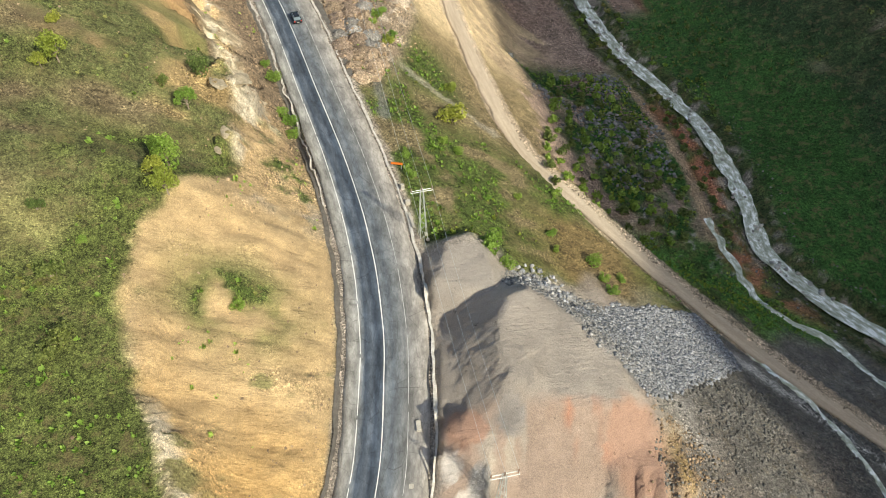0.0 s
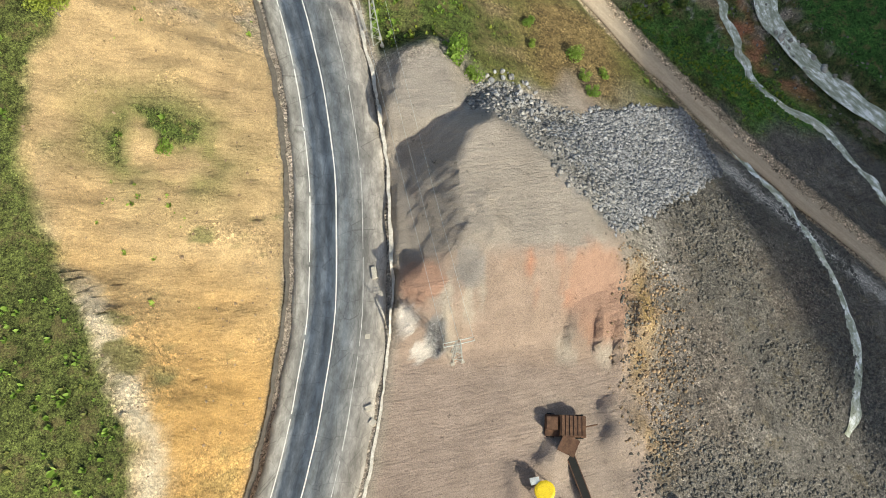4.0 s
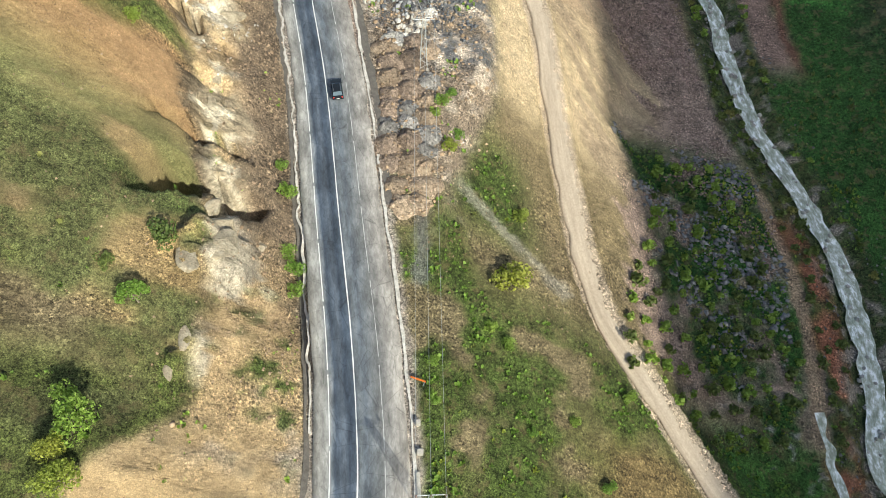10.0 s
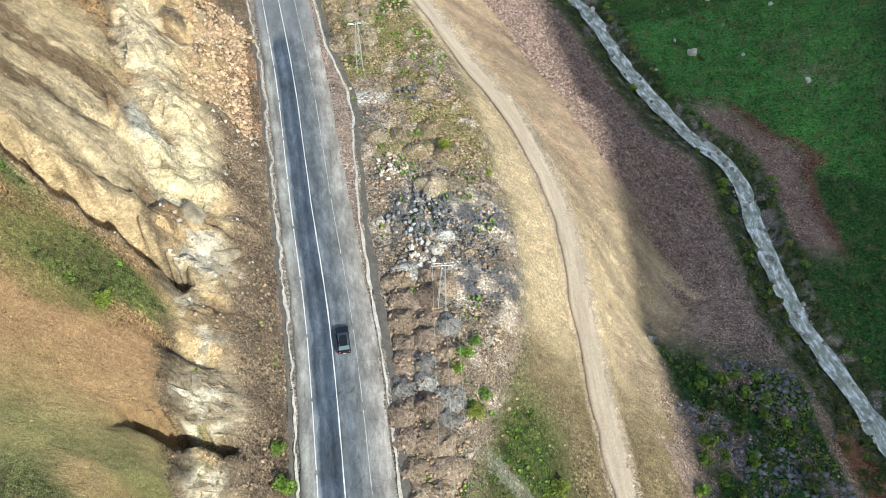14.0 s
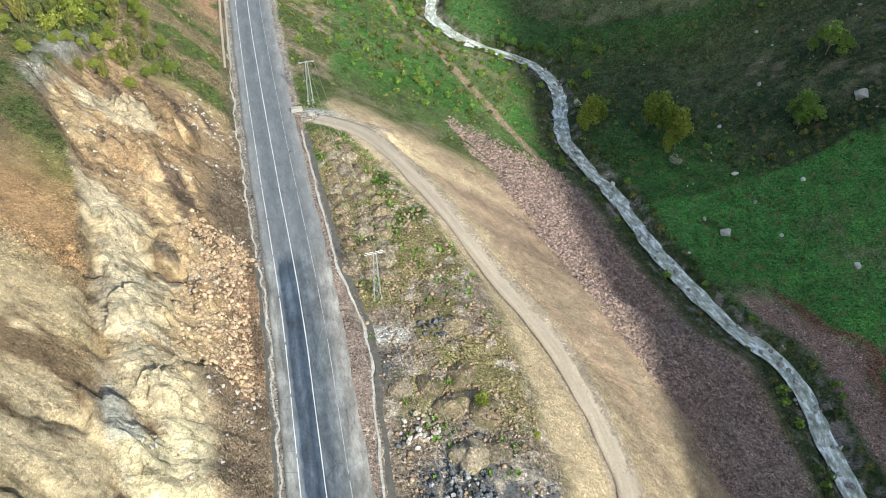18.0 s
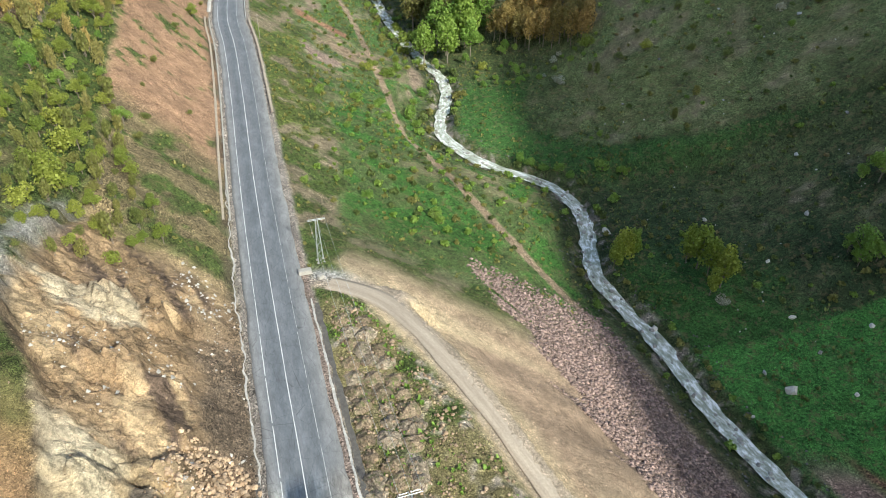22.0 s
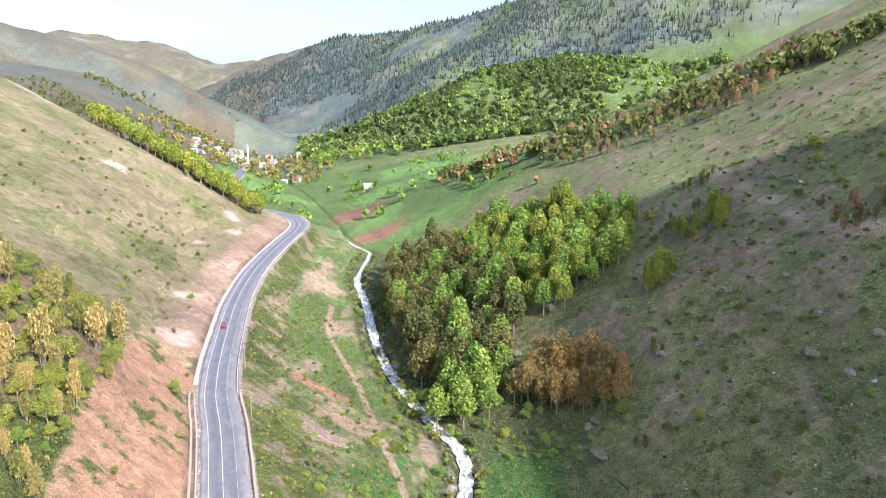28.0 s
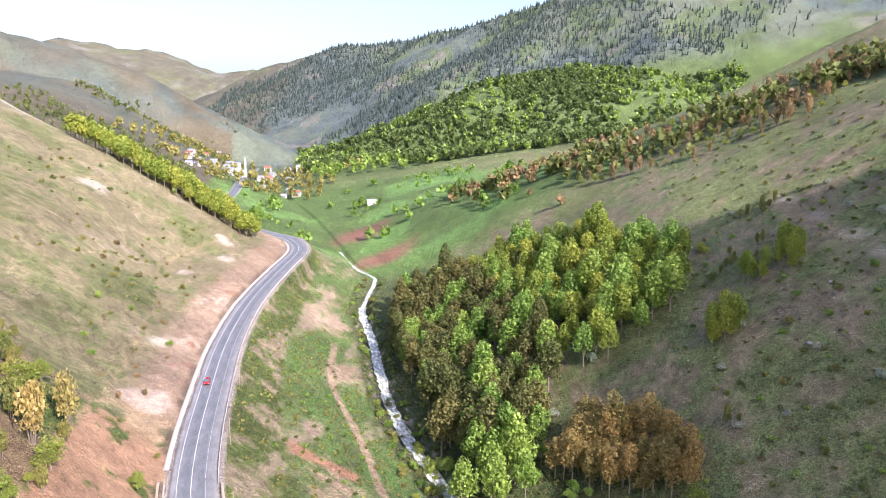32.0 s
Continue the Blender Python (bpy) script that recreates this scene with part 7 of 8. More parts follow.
# ---- loose rock ----
M_STONE_PALE = mottled("pale_limestone", (0.42, 0.38, 0.33), (0.62, 0.58, 0.52), 1.2, 0.9, 0.5, 0.06, vary=0.3)
M_STONE_GREY = mottled("grey_crushed_stone", (0.20, 0.195, 0.20), (0.40, 0.39, 0.385), 1.5, 0.9, 0.5, 0.05, vary=0.35)
M_STONE_CREAM = mottled("cream_rock_face", (0.27, 0.22, 0.15), (0.50, 0.43, 0.32), 0.7, 0.95, 0.9, 0.35, fine=3.0)
M_STONE_DUSK = mottled("dusty_dark_gravel", (0.105, 0.098, 0.09), (0.25, 0.235, 0.215), 1.5, 0.9, 0.5, 0.05, vary=0.35)
M_STONE_BLUE = mottled("blue_grey_crushed_stone", (0.13, 0.135, 0.152), (0.34, 0.345, 0.37), 1.5, 0.9, 0.5, 0.05, vary=0.4)
M_STONE_DARK = mottled("dark_purple_scree", (0.15, 0.105, 0.09), (0.34, 0.24, 0.20), 1.5, 0.9, 0.5, 0.05, vary=0.5)
M_STONE_TAN = mottled("tan_rubble", (0.30, 0.20, 0.12), (0.50, 0.37, 0.25), 1.5, 0.9, 0.5, 0.05, vary=0.35)
M_STONE_SLATE = mottled("slate_blocks", (0.07, 0.072, 0.08), (0.17, 0.17, 0.175), 1.5, 0.85, 0.5, 0.05, vary=0.35)


def rock_shape(seed, level=1):
    """A broken, angular lump about one metre across."""
    bm = bmesh.new()
    bmesh.ops.create_icosphere(bm, subdivisions=level, radius=0.5)
    rng = np.random.default_rng(seed)
    ax = rng.uniform(0.7, 1.25, 3) * np.array([1, 1, 0.75])
    cuts = [Vector(rng.normal(size=3)).normalized() for _ in range(5)]
    for v in bm.verts:
        p = v.co + 0.3 * noise.noise_vector(v.co * 2.1 + Vector((seed, 0, 0)))
        for c in cuts:
            over = p.dot(c) - 0.36
            if over > 0:
                p -= c * over * 0.85
        v.co = Vector((p.x * ax[0], p.y * ax[1], p.z * ax[2]))
    V = np.array([v.co for v in bm.verts])
    T = np.array([[v.index for v in f.verts] for f in bm.faces])
    bm.free()
    return V, T


SMALL = [rock_shape(500 + k, 1) for k in range(8)]


def shard(seed):
    """A broken stone of eight faces, about one metre across."""
    rng = np.random.default_rng(seed)
    V = np.array([(0.55, 0, 0), (0, 0.5, 0), (-0.55, 0, 0), (0, -0.5, 0), (0, 0, 0.42), (0, 0, -0.4)]) * rng.uniform(0.7, 1.25, (6, 1)) + rng.normal(size=(6, 3)) * 0.1
    return V, np.array([(0, 1, 4), (1, 2, 4), (2, 3, 4), (3, 0, 4), (1, 0, 5), (2, 1, 5), (3, 2, 5), (0, 3, 5)])


SHARDS = [shard(560 + k) for k in range(10)]
LARGE = [rock_shape(600 + k, 3) for k in range(6)]


def joined(name, shapes, x, y, size, mat, label, category, seed, sink=0.25, flat=1.0, z=None):
    """Many loose pieces on the ground as one mesh."""
    rng = np.random.default_rng(seed)
    z = places(x, y) if z is None else z
    verts, faces, base = [], [], 0
    pick = rng.integers(0, len(shapes), len(x))
    for k, (V, T) in enumerate(shapes):
        w = np.where(pick == k)[0]
        if not len(w):
            continue
        a = rng.uniform(0, 6.28, len(w))
        ca, sa = np.cos(a)[:, None], np.sin(a)[:, None]
        s = size[w][:, None]
        P = np.stack([(V[None, :, 0] * ca - V[None, :, 1] * sa) * s + x[w][:, None], (V[None, :, 0] * sa + V[None, :, 1] * ca) * s + y[w][:, None], V[None, :, 2] * s * flat + (z[w] + size[w] * (0.4 * flat - sink))[:, None]], -1)
        verts.append(P.reshape(-1, 3))
        faces.append((T[None] + (base + np.arange(len(w)) * len(V))[:, None, None]).reshape(-1, T.shape[1]))
        base += len(w) * len(V)
    co, fa = np.concatenate(verts).astype(np.float32), np.concatenate(faces).astype(np.int32)
    me = bpy.data.meshes.new(name)
    n = fa.shape[1]
    me.vertices.add(len(co))
    me.vertices.foreach_set("co", co.ravel())
    me.loops.add(fa.size)
    me.loops.foreach_set("vertex_index", fa.ravel())
    me.polygons.add(len(fa))
    me.polygons.foreach_set("loop_start", np.arange(0, fa.size, n, dtype=np.int32))
    me.polygons.foreach_set("loop_total", np.full(len(fa), n, np.int32))
    me.update()
    me.validate()
    me.materials.append(mat)
    return tagged(new(name, me), label, category, kind="stuff")


def spread(n, x0, x1, y0, y1, keep, seed):
    """n places in a stretch where keep (0 to 1) allows."""
    rng = np.random.default_rng(seed)
    x, y = rng.uniform(x0, x1, n), rng.uniform(y0, y1, n)
    k = rng.uniform(0, 1, n) < keep(x, y)
    return x[k], y[k]


def sizes(n, lo, hi, seed, power=2.5):
    return lo + (hi - lo) * np.random.default_rng(seed).uniform(0, 1, n) ** power


def clear(x, y):
    """Off the road, the track and the water."""
    return (np.abs(aside(ROAD, x, y) - 0.6) > 7.4) & ((np.abs(aside(TRACK, x, y)) > 2.6) | (y > 255)) & (np.abs(aside(RIVER, x, y)) > 3.2)


def green(x, y):
    c = places(x, y, GC)
    return step(1.0, 1.35, c[..., 1] / c[..., 0]) * clear(x, y)


# crushed rock tipped below the yard
x, y = spread(62000, 6, 54, 47, 82, lambda x, y: step(-1.5, 1.0, inset(TIP, x, y) + 1.5 * fbm(x, y, 5, 401, 3)) * step(20, 32, x + 5 * fbm(x, y, 8, 400, 2)) * clear(x, y), 41)
joined("crushed_rock", SHARDS, x, y, sizes(len(x), 0.28, 0.85, 42, 2.0), M_STONE_BLUE, "blue-grey broken rock tipped down the yard's slope", "rocks", 43)
x, y = spread(16000, 6, 36, 47, 80, lambda x, y: step(-1.0, 1.0, inset(TIP, x, y) + 1.5 * fbm(x, y, 5, 401, 3)) * (1 - step(22, 33, x)) * (0.35 + 0.65 * step(-0.2, 0.1, fbm(x, y, 4, 413, 3))) * clear(x, y), 38)
joined("crushed_rock", SHARDS, x, y, sizes(len(x), 0.24, 0.8, 39, 2.4), M_STONE_GREY, "pale broken rock along the yard's upper edge", "rocks", 40)
x, y = spread(26000, 28, 74, 10, 62, lambda x, y: (0.15 + 0.85 * step(0.0, 0.3, fbm(x, y, 7, 402, 3) + 0.5 * step(6, 2, np.abs(off_line([(32, 22), (42, 19), (52, 15)], x, y))) + 0.4 * step(60, 64, x))) * clear(x, y) * 0.7, 44)
joined("gravel", SHARDS, x, y, sizes(len(x), 0.16, 0.6, 45), M_STONE_DUSK, "coarse grey gravel spread over the yard's edge", "gravel", 46)
x, y = spread(3000, 26, 40, 22, 48, lambda x, y: np.exp(-(((x - 33) / 4) ** 2)), 47)
joined("rubble", SMALL, x, y, sizes(len(x), 0.15, 0.6, 48), M_STONE_TAN, "ochre rubble on the yard's brow", "rubble", 49)

# scree below the track
x, y = spread(170000, -75, 62, 112, 292, lambda x, y: band(116, 288, y, 6) * step(-1, 1, scree_from(x, y)) * (1 - step(-14, -9, aside(RIVER, x, y))) * step(-0.5, 0.3, fbm(x, y, 9, 403, 3) + 0.012 * (y - 200)) * clear(x, y), 51)
joined("scree", SHARDS, x, y, sizes(len(x), 0.22, 0.75, 52) * np.interp(y, [190, 225], [1.0, 1.5]), M_STONE_DARK, "purple-brown scree covering the slope to the stream", "scree", 53)
x, y = spread(9000, -80, 30, 120, 285, lambda x, y: step(8, 10, aside(ROAD, x, y)) * (1 - step(8, 20, aside(TRACK, x, y))) * 0.55 * step(0.0, 0.4, fbm(x, y, 5, 404, 3) + 0.1) * clear(x, y), 54)
joined("stones", SMALL, x, y, sizes(len(x), 0.12, 0.5, 55), M_STONE_TAN, "tan stones strewn over the sandy bank", "stones", 56)

# heaps on the bench beside the road
bench = lambda x, y: step(9.5, 10.5, aside(ROAD, x, y)) * (1 - step(-1, 2, x - spline(TERRACE, 1, y) - 2))
x, y = spread(22000, -75, 0, 122, 248, lambda x, y: bench(x, y) * (0.25 + 0.75 * step(0.0, 0.3, fbm(x, y, 4, 405, 3))), 57)
joined("rubble", SMALL, x, y, sizes(len(x), 0.18, 0.9, 58), M_STONE_TAN, "tan and grey rubble heaped along the verge", "rubble", 59)
x, y = spread(5000, -45, -5, 148, 182, lambda x, y: bench(x, y) * np.exp(-(((y - 165) / 7) ** 2)) * step(-0.3, 0.1, fbm(x, y, 5, 406, 3)), 60)
joined("slate_blocks", SMALL, x, y, sizes(len(x), 0.2, 1.0, 61), M_STONE_SLATE, "dark blue-grey broken blocks in a heap", "rocks", 62)

# at the foot of the cutting and over its face
cutting = lambda x, y: step(0, 2, x - spline(LEFT_TOP, 1, y)) * (aside(ROAD, x, y) < -7.2)
x, y = spread(16000, -118, -20, 78, 246, lambda x, y: cutting(x, y) * (0.15 + 0.85 * step(-18, -9, aside(ROAD, x, y))) * step(-0.3, 0.3, fbm(x, y, 8, 407, 3)), 63)
joined("rubble", SMALL, x, y, sizes(len(x), 0.15, 0.8, 64), M_STONE_TAN, "tan rubble fallen to the foot of the cutting", "rubble", 65)
x, y = spread(5200, -80, -50, 176, 208, lambda x, y: cutting(x, y) * step(-20, -14, aside(ROAD, x, y)) * (aside(ROAD, x, y) < -8.5), 66)
joined("fallen_blocks", SMALL, x, y, sizes(len(x), 0.3, 1.1, 67), M_STONE_TAN, "orange-brown fallen blocks piled at the cutting's foot", "rocks", 68)
x, y = spread(1500, -45, -14, 0, 80, lambda x, y: cutting(x, y) * 0.5 * step(0.1, 0.4, fbm(x, y, 6, 408, 3)), 69)
joined("clods", SMALL, x, y, sizes(len(x), 0.1, 0.45, 70), M_STONE_TAN, "clods of tan earth on the cut slope", "clods", 71)

x, y = spread(3500, -100, 0, 78, 200, lambda x, y: (x < spline(LEFT_TOP, 1, y)) * step(0.0, 0.4, fbm(x, y, 10, 412, 3)), 84)
joined("clods", SMALL, x, y, sizes(len(x), 0.1, 0.45, 85), M_STONE_TAN, "brown clods and stones on the upper slope", "clods", 86)

# fine stones over soil, cutting and banks
def chip(seed):
    rng = np.random.default_rng(seed)
    V = np.array([(0.5, 0, 0), (0, 0.5, 0), (-0.5, 0, 0), (0, -0.5, 0), (0.05, 0, 0.45)]) * rng.uniform(0.6, 1.3, (5, 1)) + rng.normal(size=(5, 3)) * 0.08
    return V, np.array([(0, 1, 4), (1, 2, 4), (2, 3, 4), (3, 0, 4)])


CHIPS = [chip(540 + k) for k in range(8)]
x, y = spread(60000, -112, -8, 0, 246, lambda x, y: (aside(ROAD, x, y) < -7) * (0.2 + 0.8 * (x > spline(LEFT_TOP, 1, y) - 1)) * (0.25 + 0.75 * step(78, 90, y)) * (0.12 + 0.5 * step(-16, -9, aside(ROAD, x, y)) + 0.6 * step(0.1, 0.35, fbm(x, y, 7, 440, 4))) * (1 - 0.7 * green(x, y)), 1100)
joined("chippings", CHIPS, x, y, sizes(len(x), 0.12, 0.5, 1101, 2), M_STONE_TAN, "tan stone chips littering cutting and slope", "stones", 1102, 0.28)
x, y = spread(16000, -70, 40, 110, 285, lambda x, y: (aside(ROAD, x, y) > 9) * clear(x, y) * (1 - step(-4, 2, scree_from(x, y))) * (0.15 + 0.85 * step(0.05, 0.3, fbm(x, y, 8, 441, 4))), 1103)
joined("chippings", CHIPS, x, y, sizes(len(x), 0.12, 0.45, 1104, 2), M_STONE_TAN, "stone chips on the sandy bank", "stones", 1105, 0.28)
x, y = spread(7000, -118, -48, 136, 246, lambda x, y: cutting(x, y) * step(0.0, 0.25, fbm(x, y, 6, 442, 4)), 1106)
joined("chippings", CHIPS, x, y, sizes(len(x), 0.2, 0.9, 1107, 2.5), M_STONE_PALE, "cream rock splinters on the cutting's face", "stones", 1108, 0.3)

# boulders by the stream
near_stream = lambda x, y: band(4, 9, np.abs(aside(RIVER, x, y)) + 2 * fbm(x, y, 5, 409, 2), 1.0)
x, y = spread(80000, -180, 100, 80, 640, lambda x, y: near_stream(x, y) * 0.7, 72)
joined("stream_stones", SHARDS, x, y, sizes(len(x), 0.2, 0.8, 73), M_STONE_DUSK, "grey stones lining the stream", "stones", 74)
x, y = spread(4600, 18, 58, 104, 172, lambda x, y: step(14, 18, aside(TRACK, x, y)) * step(0.0, 0.25, fbm(x, y, 9, 410, 3)) * (1 - step(-14, -8, aside(RIVER, x, y))), 75)
joined("boulder_field", SHARDS, x, y, sizes(len(x), 0.3, 1.5, 76, 2.6), M_STONE_GREY, "grey boulders strewn among scrub", "boulders", 77)
x, y = spread(2600, -10, 140, 260, 560, lambda x, y: (aside(RIVER, x, y) > 14) * 0.6 * step(0.1, 0.4, fbm(x, y, 14, 411, 3)), 78)
joined("stones", SMALL, x, y, sizes(len(x), 0.2, 0.8, 79, 3), M_STONE_PALE, "grey stones lying in the hillside turf", "stones", 80)
# stones that stand above the rapids
rng = np.random.default_rng(81)
y = rng.uniform(95, 640, 900)
x = spline(RIVER, 1, y) + rng.uniform(-2.6, 2.6, 900)
joined("river_rocks", SMALL, x, y, sizes(900, 0.5, 1.5, 82), M_STONE_PALE, "wet rocks breaking the stream's surface", "rocks", 83, -0.15)

# heaps whose stones can be told apart
def stone_heap(name, label, cx, cy, rad, n, lo, hi, mats, seed):
    h = thing(name, label, "heap", pose(cx, cy, place(cx, cy)))
    rng = random.Random(seed)
    kit = [mesh_of("stone_rock", V, T, m) for V, T in SMALL[:5] for m in mats]
    for _ in range(n):
        a, d = rng.uniform(0, 6.283), rad * rng.random() ** 0.6
        x, y, s = cx + d * math.cos(a), cy + d * math.sin(a), rng.uniform(lo, hi)
        ob = new("stone", rng.choice(kit))
        ob.parent = h
        ob.matrix_basis = pose(x - cx, y - cy, place(x, y) - place(cx, cy) + 0.25 * s + max(0, 0.5 * (1 - d / rad)), rng.uniform(-30, 30), rng.uniform(-30, 30), rng.uniform(0, 360)) @ Matrix.Diagonal((s, s, s, 1))


stone_heap("slate_heap", "heap of dark blue-grey broken blocks beside the road", -26, 166, 5.5, 120, 0.5, 1.3, (M_STONE_SLATE, M_STONE_GREY), 1)
stone_heap("slate_heap", "small heap of dark blocks on the verge", -34, 196, 3.0, 45, 0.4, 1.0, (M_STONE_SLATE,), 2)
stone_heap("stone_heap", "heap of orange-tan broken stone on the verge", -33, 176, 3.2, 60, 0.4, 0.9, (M_STONE_TAN, M_STONE_PALE), 3)
stone_heap("fallen_heap", "orange-brown fallen blocks at the cutting's foot", -73, 202, 5.5, 150, 0.4, 1.15, (M_STONE_TAN,), 4)
stone_heap("boulder_heap", "grey boulders tipped at the yard's corner", 16, 71, 5.5, 95, 0.5, 1.1, (M_STONE_GREY, M_STONE_BLUE), 5)
stone_heap("pale_heap", "pale rubble heap among the verge heaps", -24.5, 158, 3.0, 40, 0.4, 1.1, (M_STONE_PALE,), 6)

# heaps tipped from lorries along the verge
def earth(name, lo, hi, weeds=0.0):
    m, nt, b = material(name, 0.95)
    c = ramp(nt, noise_tex(nt, 0.9, 6, 0.7), (0.3, lo), (0.7, hi))
    geo = nt.nodes.new("ShaderNodeNewGeometry")
    bits = node(nt, "ShaderNodeTexVoronoi", Scale=3.2)
    nt.links.new(geo.outputs["Position"], bits.inputs["Vector"])
    tone = nt.nodes.new("ShaderNodeSeparateColor")
    nt.links.new(bits.outputs["Color"], tone.inputs[0])
    c = mixed(nt, c, ramp(nt, tone.outputs[0], (0.0, 0.5), (0.3, 0.95), (0.8, 1.1), (1.0, 1.6)))
    c = mixed(nt, c, ramp(nt, noise_tex(nt, 5.0, 5, 0.8), (0.38, 0.6), (0.62, 1.3)))
    if weeds:
        c = mixed(nt, c, (0.15, 0.165, 0.06), "MIX", ramp(nt, noise_tex(nt, 0.8, 8, 0.78), (0.54 - 0.1 * weeds, 0.0), (0.60, 0.8)))
    info = nt.nodes.new("ShaderNodeObjectInfo")
    c = mixed(nt, c, ramp(nt, info.outputs["Random"], (0.0, 0.75), (1.0, 1.25)))
    nt.links.new(c, b.inputs["Base Color"])
    bumped(nt, b, noise_tex(nt, 2.4, 8, 0.8), 1.0, 0.5)
    return m


def heap_mesh(seed, mat):
    rng, V, F = np.random.default_rng(seed), [], []
    rings, n = 8, 20
    lean, stretch = rng.uniform(-0.16, 0.16, 2), rng.uniform(0.8, 1.25)
    for i in range(rings):
        q = 1 - i / rings
        for k in range(n):
            a = 6.2832 * k / n
            d = q * (1 + 0.42 * noise.noise(Vector((math.cos(a) * 1.5, math.sin(a) * 1.5, seed * 3.1))))
            p = Vector((d * math.cos(a) * stretch, d * math.sin(a), 0))
            z = 0.52 * (1 - q**1.15) * (1 + 0.45 * noise.noise(Vector((p.x * 1.6, p.y * 1.6, seed)))) + 0.13 * noise.noise(Vector((p.x * 4.1, p.y * 4.1, seed))) * min(1, 3 * (1 - q)) - 0.16 * (i == 0)
            V.append((p.x + lean[0] * (1 - q), p.y + lean[1] * (1 - q), z))
    V.append((lean[0], lean[1], 0.50))
    for i in range(rings - 1):
        F += [(i * n + k, i * n + (k + 1) % n, (i + 1) * n + (k + 1) % n, (i + 1) * n + k) for k in range(n)]
    F += [((rings - 1) * n + k, (rings - 1) * n + (k + 1) % n, rings * n) for k in range(n)]
    return mesh_of("heap_earth", V, F, mat, True)


HEAP_TAN = [heap_mesh(20 + k, m) for m in (earth("tan_spoil", (0.27, 0.19, 0.13), (0.46, 0.36, 0.26)), earth("brown_spoil", (0.19, 0.14, 0.105), (0.33, 0.25, 0.19)), earth("grey_spoil", (0.20, 0.185, 0.17), (0.37, 0.345, 0.32))) for k in range(3)]
HEAP_WEEDS = [heap_mesh(40 + k, m) for m in (earth("weedy_spoil", (0.24, 0.17, 0.11), (0.42, 0.32, 0.21), 0.5), earth("stony_weedy_spoil", (0.30, 0.24, 0.17), (0.48, 0.38, 0.27), 0.1)) for k in range(3)]
HEAP_PALE = [heap_mesh(50 + k, earth("pale_spoil", (0.50, 0.45, 0.39), (0.70, 0.66, 0.60))) for k in range(2)]
rh = random.Random(77)
HEAP_STONES = []


def spoil_heap(kit, x, y, r, label):
    ob = new("spoil_heap", rh.choice(kit))
    ob.matrix_basis = pose(x, y, place(x, y) - 0.1, 0, 0, rh.uniform(0, 360)) @ Matrix.Diagonal((r, r, r * rh.uniform(0.85, 1.15), 1))
    tagged(ob, label, "heap", "tipped heaps")
    for _ in range(int(9 * r)):
        a, q = rh.uniform(0, 6.283), math.sqrt(rh.random()) * 1.05
        HEAP_STONES.append((x + r * q * math.cos(a), y + r * q * math.sin(a), place(x, y) + r * 0.5 * max(0, 1 - q) - 0.1, rh.uniform(0.18, 0.7)))


y = 120.5
while y < 156:
    lo, hi = np.interp(y, [120, 134, 149, 156], [-18.6, -23.4, -26.6, -28.6]), np.interp(y, [120, 135, 150, 156], [-12.2, -14.2, -17.4, -19])
    n = 2 if y < 127 else 3
    for k in range(n):
        x = lo + (hi - lo) * (k + 0.5) / n + rh.uniform(-0.5, 0.5)
        if math.hypot(x + 19.3, y - 149.1) > 2.2:
            spoil_heap(HEAP_TAN, x, y + rh.uniform(-0.7, 0.7) + 0.9 * (k % 2), rh.uniform(2.5, 3.2), "lorry-tipped heap of stony tan and grey spoil")
    y += 3.6
y = 206.0
while y < 245:
    lo, hi = np.interp(y, [205, 225, 244], [-52.5, -60, -67.5]), np.interp(y, [205, 225, 244], [-42, -48.5, -61])
    n = 3 if y < 236 else 2
    for k in range(n):
        x = lo + (hi - lo) * (k + 0.5) / n + rh.uniform(-0.4, 0.4)
        if math.hypot(x + 45.3, y - 201) > 2.5:
            spoil_heap(HEAP_WEEDS, x, y + rh.uniform(-0.6, 0.6), rh.uniform(1.7, 2.3), "weed-grown heap of tan spoil on the verge")
    y += 3.3
for x, y, r in ((-25.2, 173.1, 3.4), (-29, 181, 2.6), (-24, 180, 2.8), (-33, 184, 2.4), (-21.5, 174.5, 2.2), (-37.5, 183, 2.0), (-28.6, 186.6, 2.4), (-31, 196.5, 2.4), (-36, 198, 2.0)):
    spoil_heap(HEAP_WEEDS, x, y, r, "broad brown heap grown over with weeds")
for x, y, r in ((-25.7, 154.3, 2.6), (-22, 160.1, 1.6), (-17.6, 145.6, 1.6), (-18.2, 142.3, 1.4), (-21, 162.6, 1.9), (-32.5, 163.5, 1.2)):
    spoil_heap(HEAP_PALE, x, y, r, "small heap of chalky white spoil")

bits = np.array(HEAP_STONES)
joined("heap_stones", SHARDS, bits[:, 0], bits[:, 1], bits[:, 3], M_STONE_TAN, "tan and grey stones lying on the tipped heaps", "stones", 990, 0.25, z=bits[:, 2])

# single boulders
LARGE_MESH = []
for k, (V, T) in enumerate(LARGE):
    LARGE_MESH.append({m: mesh_of("boulder_rock", V, T, m) for m in (M_STONE_PALE, M_STONE_GREY, M_STONE_CREAM)})


def boulder(x, y, size, mat=M_STONE_PALE, label="large pale boulder half sunk in the turf", k=0):
    ob = new("boulder", LARGE_MESH[k % len(LARGE)][mat])
    ob.matrix_basis = pose(x, y, place(x, y) + 0.12 * size, 0, 0, 37 * k) @ Matrix.Diagonal((size, size, size, 1))
    return tagged(ob, label, "boulder", "single boulders")


